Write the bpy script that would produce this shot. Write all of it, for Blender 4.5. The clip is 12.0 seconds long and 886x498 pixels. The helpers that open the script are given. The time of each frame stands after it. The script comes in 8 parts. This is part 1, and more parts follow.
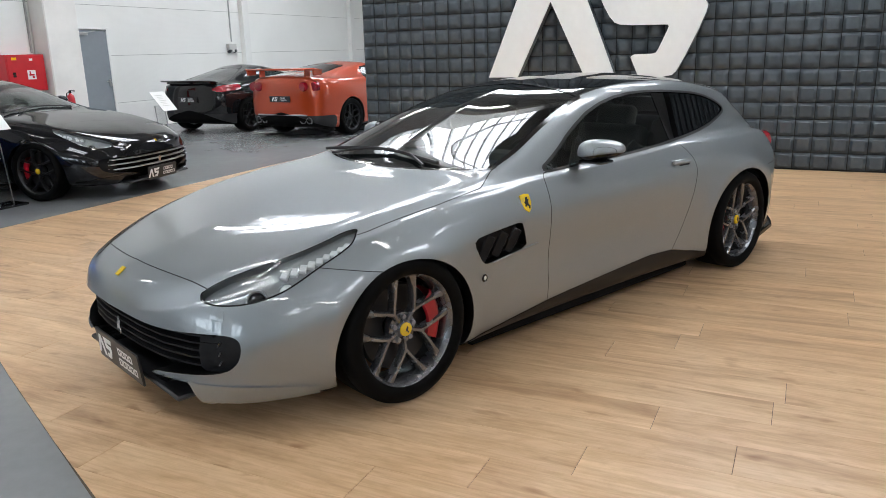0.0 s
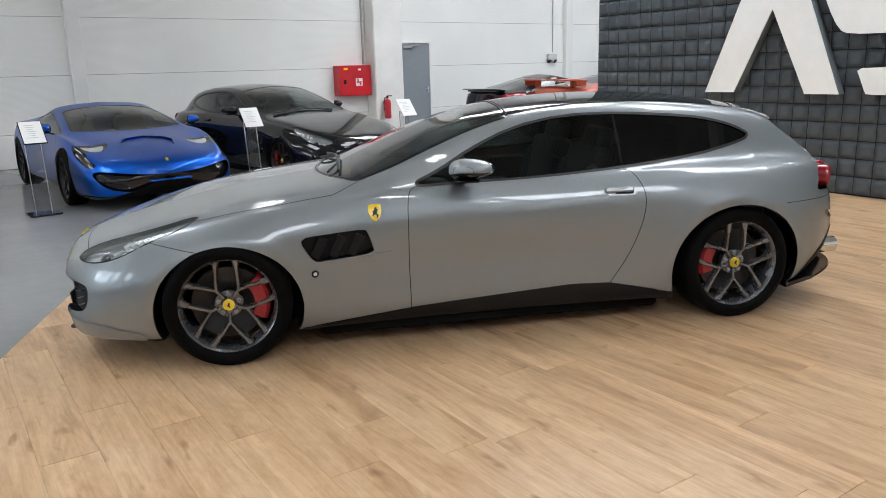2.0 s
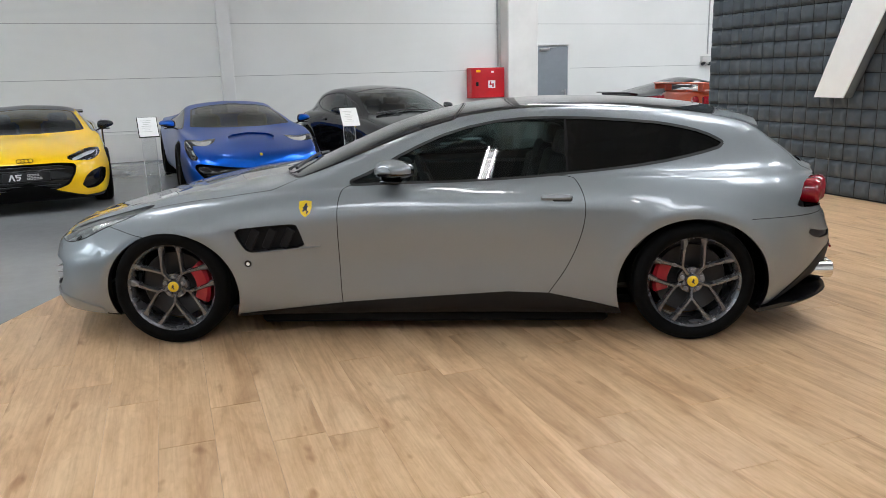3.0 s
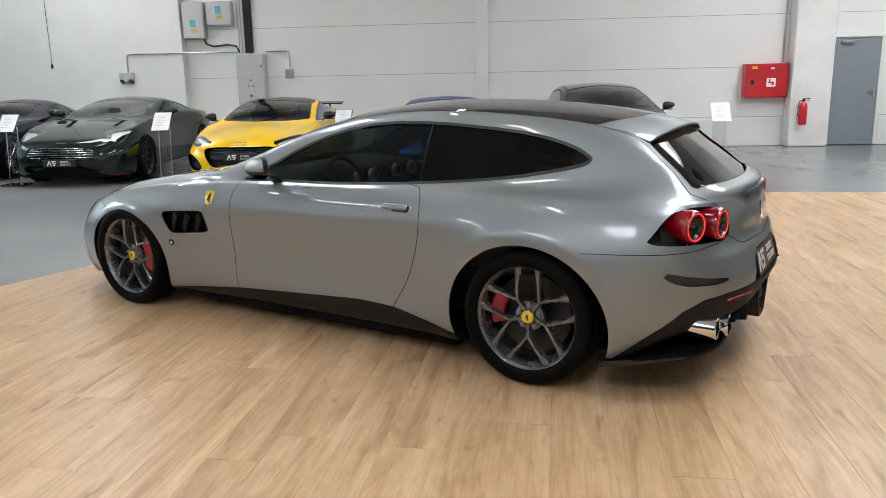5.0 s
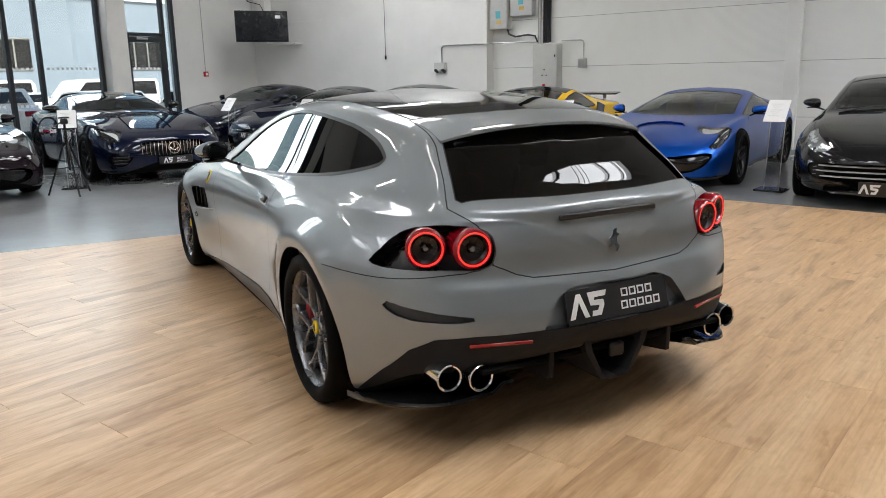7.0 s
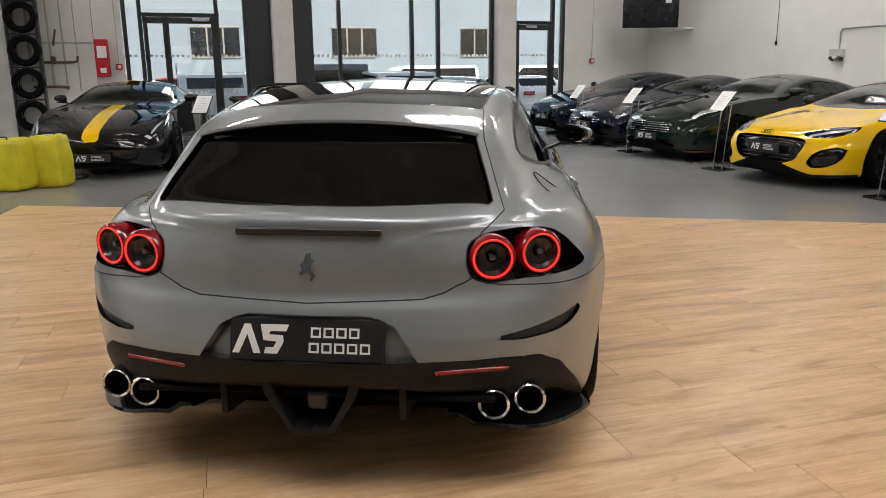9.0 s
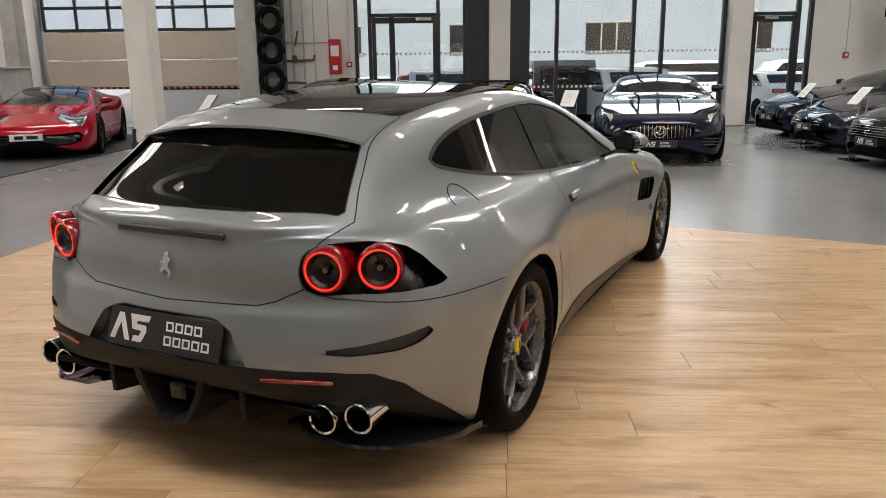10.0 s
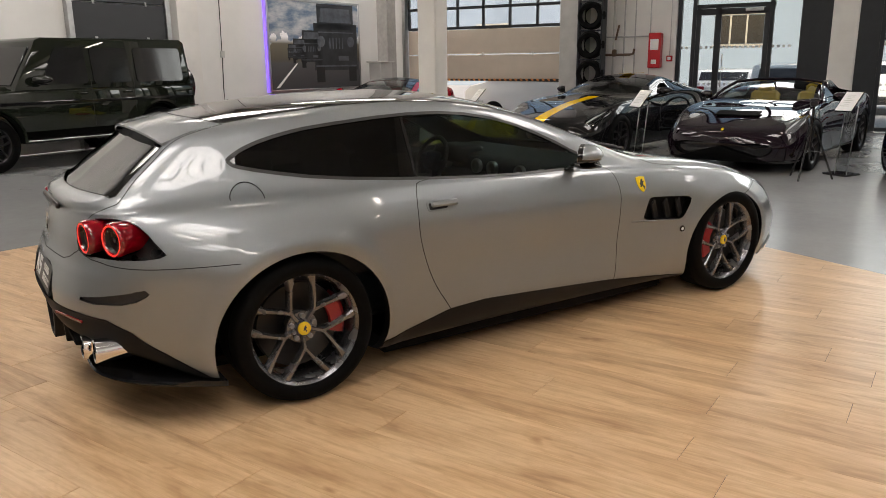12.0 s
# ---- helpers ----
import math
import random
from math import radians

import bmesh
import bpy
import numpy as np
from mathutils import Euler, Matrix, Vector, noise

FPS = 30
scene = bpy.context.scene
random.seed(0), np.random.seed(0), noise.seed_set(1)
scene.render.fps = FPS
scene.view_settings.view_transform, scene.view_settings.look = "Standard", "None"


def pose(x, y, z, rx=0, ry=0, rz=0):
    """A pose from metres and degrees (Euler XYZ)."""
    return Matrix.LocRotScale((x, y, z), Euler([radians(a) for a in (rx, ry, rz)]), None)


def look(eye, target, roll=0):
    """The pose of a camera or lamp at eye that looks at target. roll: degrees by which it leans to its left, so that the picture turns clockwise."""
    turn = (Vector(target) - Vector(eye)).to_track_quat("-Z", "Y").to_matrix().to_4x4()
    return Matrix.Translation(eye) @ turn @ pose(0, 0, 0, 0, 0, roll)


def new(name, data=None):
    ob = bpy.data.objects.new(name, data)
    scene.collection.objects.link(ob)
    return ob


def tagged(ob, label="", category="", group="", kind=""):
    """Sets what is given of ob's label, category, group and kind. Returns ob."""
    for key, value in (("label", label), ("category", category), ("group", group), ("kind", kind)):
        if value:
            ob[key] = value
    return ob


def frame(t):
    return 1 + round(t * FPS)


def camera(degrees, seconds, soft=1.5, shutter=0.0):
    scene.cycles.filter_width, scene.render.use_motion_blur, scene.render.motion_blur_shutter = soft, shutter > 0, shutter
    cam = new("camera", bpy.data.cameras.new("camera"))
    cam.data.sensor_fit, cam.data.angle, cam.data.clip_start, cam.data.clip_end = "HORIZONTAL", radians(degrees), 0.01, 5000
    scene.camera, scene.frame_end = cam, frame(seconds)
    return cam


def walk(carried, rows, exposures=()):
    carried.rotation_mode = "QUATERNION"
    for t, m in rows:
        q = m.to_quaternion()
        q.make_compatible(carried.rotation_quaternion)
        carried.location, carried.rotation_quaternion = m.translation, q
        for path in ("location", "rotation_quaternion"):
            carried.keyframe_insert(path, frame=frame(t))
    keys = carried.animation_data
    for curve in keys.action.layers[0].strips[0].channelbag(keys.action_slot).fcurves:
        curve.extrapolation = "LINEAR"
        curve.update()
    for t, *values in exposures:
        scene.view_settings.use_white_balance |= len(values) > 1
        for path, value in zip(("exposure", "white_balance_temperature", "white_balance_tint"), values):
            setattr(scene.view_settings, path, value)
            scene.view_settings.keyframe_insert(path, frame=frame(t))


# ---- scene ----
cam = camera(60.5, 12.0, soft=0.8)
PATH = [
    (0, (-3.496, -3.402, 1.544), (-2.203, -1.964, 1.034), -1.5),
    (0.5, (-3.009, -3.948, 1.554), (-1.925, -2.345, 1.05), -1.6),
    (1, (-2.45, -4.399, 1.571), (-1.59, -2.662, 1.078), -1.6),
    (1.5, (-1.824, -4.737, 1.547), (-1.196, -2.899, 1.068), -1.6),
    (2, (-1.138, -4.96, 1.545), (-0.75, -3.054, 1.079), -1.6),
    (2.5, (-0.433, -5.111, 1.54), (-0.288, -3.169, 1.086), -1.5),
    (2.7, (-0.137, -5.126, 1.524), (-0.09, -3.178, 1.074), -1.5),
    (4.3, (2.14, -4.708, 1.489), (1.425, -2.892, 1.051), -1.2),
    (4.5, (2.397, -4.567, 1.491), (1.594, -2.789, 1.053), -1.2),
    (5, (2.991, -4.163, 1.484), (1.977, -2.496, 1.045), -1.2),
    (5.5, (3.54, -3.723, 1.476), (2.329, -2.193, 1.036), -1.1),
    (6, (3.999, -3.175, 1.451), (2.602, -1.814, 1.009), -1.1),
    (6.5, (4.385, -2.593, 1.445), (2.815, -1.436, 1.002), -1.1),
    (7, (4.619, -1.947, 1.419), (2.899, -1.026, 0.976), -1.1),
    (7.2, (4.705, -1.693, 1.424), (2.935, -0.873, 0.981), -1.1),
    (8.8, (4.723, 0.425, 1.377), (2.777, 0.34, 0.921), -0.5),
    (9, (4.652, 0.686, 1.389), (2.717, 0.471, 0.931), -0.5),
    (9.5, (4.456, 1.312, 1.418), (2.588, 0.766, 0.956), -0.6),
    (10, (4.197, 1.924, 1.418), (2.45, 1.068, 0.954), -0.7),
    (10.5, (3.94, 2.512, 1.454), (2.35, 1.393, 0.986), -0.6),
    (11, (3.589, 3.073, 1.449), (2.171, 1.743, 0.978), -0.5),
    (11.5, (3.18, 3.573, 1.482), (1.94, 2.079, 1.004), -0.6),
    (12, (2.749, 4.005, 1.504), (1.688, 2.379, 1.026), -0.7),
]
EXPOSURES = [(0, 0.67, 6080, 10), (2.7, 0.68, 6080, 10), (4.3, 0.72, 6200, 10), (7.2, 0.62, 6400, 11), (9, 0.52, 6850, 14), (12, 0.47, 7200, 15)]
walk(cam, [(t, look(eye, target, roll)) for t, eye, target, roll in PATH], EXPOSURES)

# ---- the hall's frame: u runs along the long wall, v towards it, turned against the display car ----
HALL_TURN = 22.5
HALL = pose(0, 0, 0, 0, 0, HALL_TURN)
NORTH, SOUTH, WEST, EAST, CEIL = 11.0, -10.95, -13.9, 19.0, 6.6
# the long wall (stretched too) and the glazed front are turned a few degrees off the display floor's square to fit the
# camera's view
NORTH_SIDE = HALL @ pose(0.10, 11.30, 0, 0, 0, 2.7) @ Matrix.Diagonal((1.028, 1, 0.975, 1)) @ pose(0, -NORTH, 0)
WEST_SIDE = HALL @ pose(-13.88, 0.12, 0, 0, 0, 4.0) @ pose(-WEST, 0, 0)
side = HALL

world = bpy.data.worlds.new("sky")
world.use_nodes = True
scene.world = world
wn = world.node_tree.nodes
sky = wn.new("ShaderNodeTexSky")
sky.sky_type = "NISHITA"
sky.sun_disc = False
sky.sun_elevation = radians(38)
sky.sun_rotation = radians(85)
sky.air_density, sky.dust_density, sky.ozone_density = 1.6, 4.0, 1.0
wn["Background"].inputs["Strength"].default_value = 0.15
world.node_tree.links.new(sky.outputs[0], wn["Background"].inputs[0])

sun_data = bpy.data.lights.new("sun", "SUN")
sun_data.energy, sun_data.angle, sun_data.color = 4.2, radians(10), (1.0, 0.97, 0.93)
sun = new("sun", sun_data)
sun.matrix_world = HALL @ look((0, 0, 0), (-0.9, -0.25, -0.8))


def area_lamp(name, m, sx, sy, watts, colour):
    d = bpy.data.lights.new(name, "AREA")
    d.shape, d.size, d.size_y, d.energy, d.color = "RECTANGLE", sx, sy, watts, colour
    ob = new(name, d)
    ob.matrix_world = m
    return ob


# unseen rooflights, known from reflections; number and places set to light the hall, each lamp the opening's daylight
ROOFLIGHTS = [(u, v) for v in (-1.6, 3.4) for u in (-4.8, 4.4, 9.6, 15.6) if (u, v) != (-4.8, -1.6)] + [(0.4, -8.4)] + [(u, -8.4) for u in (-10.8, -4.8, 12.4)] + [(u, 8.4) for u in (-7.9, 6.8, 12.4)]
for u, v in ROOFLIGHTS:
    area_lamp("rooflight_daylight", HALL @ pose(u, v, CEIL + 0.25, 0, 0, 0), 2.0, 3.6, 162, (0.97, 0.985, 1.0))
# area lamps added high in the glazed front, out of view, for its daylight
for v0 in (-1.0, 3.5):
    area_lamp("window_daylight", WEST_SIDE @ pose(WEST - 0.1, v0 + 1.0, 4.6, 0, -90, 0), 2.2, 4.0, 150, (0.96, 0.98, 1.0))

# ---- materials ----
def shader(name):
    m = bpy.data.materials.new(name)
    m.use_nodes = True
    nt = m.node_tree
    return m, nt, nt.nodes["Principled BSDF"]


def node(nt, kind, **values):
    n = nt.nodes.new(kind)
    for k, v in values.items():
        n.inputs[k.replace("_", " ")].default_value = v
    return n


def coords(nt, scale=(1, 1, 1), rot=(0, 0, 0), kind="Object"):
    tc = nt.nodes.new("ShaderNodeTexCoord")
    mp = node(nt, "ShaderNodeMapping", Scale=scale, Rotation=rot)
    nt.links.new(tc.outputs[kind], mp.inputs["Vector"])
    return mp.outputs["Vector"]


def noise_tex(nt, vec, scale, detail=4.0, rough=0.55):
    n = node(nt, "ShaderNodeTexNoise", Scale=scale, Detail=detail, Roughness=rough)
    nt.links.new(vec, n.inputs["Vector"])
    return n.outputs["Fac"]


def ramp(nt, fac, stops):
    r = nt.nodes.new("ShaderNodeValToRGB")
    el = r.color_ramp.elements
    el[0].position, el[0].color = stops[0][0], (*stops[0][1], 1)
    el[1].position, el[1].color = stops[-1][0], (*stops[-1][1], 1)
    for p, c in stops[1:-1]:
        e = el.new(p)
        e.color = (*c, 1)
    nt.links.new(fac, r.inputs["Fac"])
    return r.outputs["Color"]


def bump(nt, p, fac, strength, dist=0.002):
    b = node(nt, "ShaderNodeBump", Strength=strength, Distance=dist)
    nt.links.new(fac, b.inputs["Height"])
    nt.links.new(b.outputs["Normal"], p.inputs["Normal"])


def spread(nt, fac, p, socket, lo, hi):
    mr = node(nt, "ShaderNodeMapRange", To_Min=lo, To_Max=hi)
    nt.links.new(fac, mr.inputs["Value"])
    nt.links.new(mr.outputs[0], p.inputs[socket])


def plain(name, colour, rough=0.5, metal=0.0, coat=0.0, var=0.12, scale=9.0, bumpy=0.0, spec=0.5):
    """A surface with a fine mottle of its own colour and gloss."""
    m, nt, p = shader(name)
    f = noise_tex(nt, coords(nt), scale, 5)
    lo = tuple(max(0, c * (1 - var)) for c in colour)
    hi = tuple(min(1, c * (1 + var)) for c in colour)
    nt.links.new(ramp(nt, f, [(0.3, lo), (0.7, hi)]), p.inputs["Base Color"])
    spread(nt, f, p, "Roughness", max(0.02, rough * 0.85), min(1, rough * 1.15))
    p.inputs["Metallic"].default_value = metal
    p.inputs["Coat Weight"].default_value = coat
    p.inputs["Coat Roughness"].default_value = 0.03
    p.inputs["Specular IOR Level"].default_value = spec
    if bumpy:
        bump(nt, p, noise_tex(nt, coords(nt), scale * 12, 3), bumpy)
    return m


def paint(name, colour, metal=0.0, rough=0.35, coat_rough=0.02, flake=0.0, coat_ior=1.5):
    """Car paint: a base with fine flakes under a clear coat."""
    m, nt, p = shader(name)
    v = coords(nt)
    f = noise_tex(nt, v, 900.0, 1)
    g = noise_tex(nt, v, 1.7, 2)
    lo, hi = tuple(c * (1 - flake) for c in colour), tuple(min(1, c * (1 + flake)) for c in colour)
    nt.links.new(ramp(nt, f, [(0.35, lo), (0.65, hi)]), p.inputs["Base Color"])
    spread(nt, g, p, "Roughness", rough * 0.92, rough * 1.08)
    p.inputs["Metallic"].default_value = metal
    p.inputs["Coat Weight"].default_value = 1.0
    p.inputs["Coat Roughness"].default_value = coat_rough
    p.inputs["Coat IOR"].default_value = coat_ior
    if metal < 0.3:
        p.inputs["Specular IOR Level"].default_value = 0.0
    return m


def glass(name, tint, alpha_rough=0.0):
    """Tinted sheet glass: a thin pane that lets part of the light through and mirrors at the surface."""
    m = bpy.data.materials.new(name)
    m.use_nodes = True
    nt = m.node_tree
    nt.nodes.remove(nt.nodes["Principled BSDF"])
    tr = node(nt, "ShaderNodeBsdfTransparent", Color=(*tint, 1))
    gl = node(nt, "ShaderNodeBsdfGlossy", Color=(1, 1, 1, 1), Roughness=0.015 + alpha_rough)
    lw = node(nt, "ShaderNodeLayerWeight", Blend=0.5)
    up = nt.nodes.new("ShaderNodeMath")
    up.operation = "POWER"
    up.inputs[1].default_value = 4.6
    nt.links.new(lw.outputs["Facing"], up.inputs[0])
    mr = node(nt, "ShaderNodeMapRange", To_Min=0.042, To_Max=1.0)
    nt.links.new(up.outputs[0], mr.inputs["Value"])
    mix = nt.nodes.new("ShaderNodeMixShader")
    nt.links.new(mr.outputs[0], mix.inputs[0])
    nt.links.new(tr.outputs[0], mix.inputs[1])
    nt.links.new(gl.outputs[0], mix.inputs[2])
    nt.links.new(mix.outputs[0], nt.nodes["Material Output"].inputs["Surface"])
    return m


def glow(name, colour, strength):
    m, nt, p = shader(name)
    p.inputs["Base Color"].default_value = (*colour, 1)
    p.inputs["Emission Color"].default_value = (*colour, 1)
    p.inputs["Emission Strength"].default_value = strength
    return m


def wood_floor():
    m, nt, p = shader("oak_vinyl_plank")
    info = nt.nodes.new("ShaderNodeObjectInfo")
    tc = nt.nodes.new("ShaderNodeTexCoord")
    off = nt.nodes.new("ShaderNodeVectorMath")
    off.operation = "SCALE"
    off.inputs[0].default_value = (37.0, 91.0, 13.0)
    nt.links.new(info.outputs["Random"], off.inputs["Scale"])
    add = nt.nodes.new("ShaderNodeVectorMath")
    nt.links.new(tc.outputs["Object"], add.inputs[0])
    nt.links.new(off.outputs[0], add.inputs[1])

    def grain(sx, sy, scale, detail, dist=0.0):
        mp = node(nt, "ShaderNodeMapping", Scale=(sx, sy, 1))
        nt.links.new(add.outputs[0], mp.inputs["Vector"])
        n = node(nt, "ShaderNodeTexNoise", Scale=scale, Detail=detail, Roughness=0.6, Distortion=dist)
        nt.links.new(mp.outputs[0], n.inputs["Vector"])
        return n.outputs["Fac"]

    broad = grain(4.2, 0.62, 1.5, 4, 1.1)
    fine = grain(30.0, 0.9, 2.2, 5, 0.3)
    knots = grain(5.0, 2.0, 1.6, 2, 0.3)
    c1 = ramp(nt, broad, [(0.26, (0.38, 0.226, 0.115)), (0.46, (0.60, 0.396, 0.223)), (0.70, (0.73, 0.522, 0.318))])
    c2 = ramp(nt, fine, [(0.30, (0.86, 0.82, 0.78)), (0.58, (1.02, 1.02, 1.02))])
    c5 = ramp(nt, grain(9.0, 3.2, 3.0, 5, 0.6), [(0.34, (0.91, 0.88, 0.84)), (0.56, (1.02, 1.02, 1.02))])
    c3 = ramp(nt, knots, [(0.24, (0.58, 0.46, 0.36)), (0.34, (1, 1, 1))])
    c4 = ramp(nt, info.outputs["Random"], [(0.0, (0.96, 0.95, 0.94)), (1.0, (1.06, 1.05, 1.04))])
    last = c1
    for c in (c2, c3, c5, c4):
        mx = nt.nodes.new("ShaderNodeMix")
        mx.data_type, mx.blend_type = "RGBA", "MULTIPLY"
        mx.inputs[0].default_value = 0.85
        nt.links.new(last, mx.inputs[6])
        nt.links.new(c, mx.inputs[7])
        last = mx.outputs[2]
    nt.links.new(last, p.inputs["Base Color"])
    spread(nt, fine, p, "Roughness", 0.36, 0.26)
    p.inputs["Specular IOR Level"].default_value = 0.32
    bump(nt, p, fine, 0.12, 0.001)
    return m


def concrete_floor():
    m, nt, p = shader("polished_concrete")
    v = coords(nt)
    a, b = noise_tex(nt, v, 0.35, 6, 0.6), noise_tex(nt, v, 9.0, 6, 0.7)
    base = ramp(nt, a, [(0.3, (0.20, 0.205, 0.205)), (0.7, (0.27, 0.275, 0.275))])
    spots = ramp(nt, b, [(0.15, (0.86, 0.86, 0.86)), (0.62, (1, 1, 1))])
    mx = nt.nodes.new("ShaderNodeMix")
    mx.data_type, mx.blend_type = "RGBA", "MULTIPLY"
    mx.inputs[0].default_value = 0.8
    nt.links.new(base, mx.inputs[6])
    nt.links.new(spots, mx.inputs[7])
    nt.links.new(mx.outputs[2], p.inputs["Base Color"])
    spread(nt, a, p, "Roughness", 0.17, 0.30)
    p.inputs["Specular IOR Level"].default_value = 0.5
    return m


def panel_wall():
    """White sandwich panels with a fine micro-rib."""
    m, nt, p = shader("ribbed_white_panel")
    tc = nt.nodes.new("ShaderNodeTexCoord")
    w = node(nt, "ShaderNodeTexWave", Scale=16.0, Distortion=0.0)
    w.wave_type, w.bands_direction = "BANDS", "Z"
    nt.links.new(tc.outputs["Object"], w.inputs["Vector"])
    f = noise_tex(nt, tc.outputs["Object"], 0.6, 5)
    nt.links.new(ramp(nt, f, [(0.3, (0.77, 0.775, 0.745)), (0.7, (0.83, 0.835, 0.805))]), p.inputs["Base Color"])
    p.inputs["Roughness"].default_value = 0.5
    bump(nt, p, w.outputs["Fac"], 0.25, 0.003)
    return m


SILVER = paint("silver_blue_metallic_paint", (0.262, 0.283, 0.298), 0.60, 0.45, 0.006, 0.18, 1.52)
BLACK_PAINT = paint("gloss_black_paint", (0.008, 0.008, 0.009), 0.0, 0.3)
BLUE_PAINT = paint("bright_blue_metallic_paint", (0.0005, 0.078, 0.44), 0.85, 0.34, 0.02, 0.15, 1.45)
BLUE_PAINT.node_tree.nodes["Principled BSDF"].inputs["Coat Weight"].default_value = 0.5
YELLOW_PAINT = paint("yellow_paint", (0.88, 0.53, 0.006), 0.0, 0.35)
GREEN_PAINT = paint("dark_green_paint", (0.008, 0.016, 0.013), 0.0, 0.3)
NAVY_PAINT = paint("navy_metallic_paint", (0.003, 0.005, 0.017), 0.0, 0.3, 0.02, 0.2)
AMG_PAINT = paint("deep_blue_metallic_paint", (0.003, 0.006, 0.024), 0.1, 0.28, 0.02, 0.2)
PLUM_PAINT = paint("black_plum_paint", (0.010, 0.005, 0.009), 0.0, 0.3)
RED_PAINT = paint("red_paint", (0.37, 0.002, 0.012), 0.0, 0.3)
ORANGE_PAINT = paint("orange_metallic_paint", (0.44, 0.048, 0.004), 0.3, 0.3, 0.02, 0.2)
OLIVE_PAINT = paint("olive_black_paint", (0.010, 0.013, 0.008), 0.0, 0.28)
WHITE_PAINT = paint("white_car_paint", (0.80, 0.80, 0.80), 0.0, 0.35)
GREY_PAINT = paint("dark_grey_car_paint", (0.06, 0.065, 0.07), 0.4, 0.35)
GLASS_DARK = glass("privacy_glass", (0.016, 0.019, 0.020))
GLASS_SIDE = glass("tinted_side_glass", (0.24, 0.30, 0.29))
GLASS_SCREEN = glass("windscreen_glass", (0.34, 0.40, 0.385))
GLASS_ROOF = glass("roof_glass", (0.02, 0.02, 0.02))
GLASS_CLEAR = glass("window_glass", (0.90, 0.93, 0.93))
GLASS_LAMP = glass("lamp_cover_glass", (0.82, 0.84, 0.84))
ACRYLIC = glass("clear_acrylic", (0.90, 0.91, 0.91))
TRIM = plain("black_plastic_trim", (0.018, 0.018, 0.019), 0.42, bumpy=0.05)
GLOSS_BLACK = plain("gloss_black_trim", (0.010, 0.010, 0.011), 0.08)
VALANCE = plain("grey_black_bumper_plastic", (0.016, 0.016, 0.017), 0.55, bumpy=0.1, scale=20, spec=0.16)
GRILLE = plain("matt_black_grille", (0.007, 0.007, 0.008), 0.55, spec=0.25)
CARBON = plain("dark_satin_sill", (0.009, 0.009, 0.010), 0.30, spec=0.22)
SEAM = plain("panel_gap", (0.012, 0.012, 0.013), 0.7)
RUBBER = plain("tyre_rubber", (0.004, 0.004, 0.004), 0.6, bumpy=0.1, scale=20, spec=0.06)
RIM = plain("grey_forged_alloy", (0.19, 0.19, 0.20), 0.27, 0.75, var=0.06)
RIM_DARK = plain("dark_alloy", (0.03, 0.03, 0.032), 0.3, 0.6)
RIM_SILVER = plain("silver_alloy", (0.55, 0.55, 0.55), 0.25, 0.95, var=0.05)
DISC = plain("brake_disc_steel", (0.032, 0.031, 0.031), 0.4, 0.5)
CALIPER = plain("red_brake_caliper", (0.28, 0.004, 0.012), 0.35, coat=0.25)
BOLT = plain("dark_steel_bolt", (0.22, 0.22, 0.23), 0.3, 0.3)
BRIGHT = plain("bright_grille_trim", (0.55, 0.55, 0.56), 0.3, 0.15, var=0.03)
CHROME = plain("chrome", (0.82, 0.82, 0.82), 0.07, 1.0, var=0.03)
# mirror colour darkened so the glass reads as a dark reflection
MIRROR = plain("darkened_mirror_glass", (0.30, 0.31, 0.33), 0.03, 1.0, var=0.02)
STEEL = plain("brushed_steel", (0.5, 0.5, 0.5), 0.3, 1.0)
BADGE = plain("yellow_badge_enamel", (0.80, 0.55, 0.02), 0.25, coat=0.6)
INK = plain("black_ink", (0.012, 0.012, 0.012), 0.5)
WHITE_INK = plain("white_lettering", (0.80, 0.80, 0.80), 0.45, var=0.03)
PLATE = plain("black_plate", (0.014, 0.014, 0.015), 0.35)
PLATE_WHITE = plain("white_plate", (0.75, 0.75, 0.76), 0.4)
LAMP_RED = plain("red_lamp_lens", (0.27, 0.002, 0.010), 0.14, coat=0.8)
LAMP_GLOW = glow("lit_red_ring", (1.0, 0.040, 0.030), 0.42)
BRAKE_LENS = plain("smoked_brown_lens", (0.020, 0.017, 0.015), 0.35)
MESH = plain("grey_mesh_insert", (0.045, 0.045, 0.047), 0.55, bumpy=0.4, scale=40)
LAMP_CHROME = plain("lamp_reflector_metal", (0.50, 0.51, 0.52), 0.22, 0.45, var=0.03, scale=30)
LAMP_DARK = plain("smoked_lamp_core", (0.012, 0.008, 0.008), 0.28)
REFLECTOR = plain("red_reflector", (0.24, 0.012, 0.014), 0.25, coat=0.6)
LAMP_BODY = plain("lamp_housing", (0.16, 0.16, 0.165), 0.25, 0.5)
LED = plain("led_lens", (0.93, 0.94, 0.95), 0.12, 0.2, coat=1.0)
LEATHER = plain("dark_leather", (0.022, 0.022, 0.024), 0.5, bumpy=0.15, scale=30)
LEATHER_RED = plain("tan_leather", (0.10, 0.06, 0.04), 0.5, bumpy=0.15, scale=30)
LEATHER_YELLOW = plain("yellow_leather", (0.65, 0.42, 0.03), 0.5, bumpy=0.15, scale=30)
UNDER = plain("underbody_black", (0.005, 0.005, 0.005), 0.9, spec=0.1)
OAK = wood_floor()
CONCRETE = concrete_floor()
PANEL = panel_wall()
PLASTER = plain("white_painted_wall", (0.77, 0.765, 0.74), 0.6, var=0.05, scale=1.1, bumpy=0.05)
JOINT = plain("pale_panel_joint", (0.40, 0.40, 0.385), 0.6)
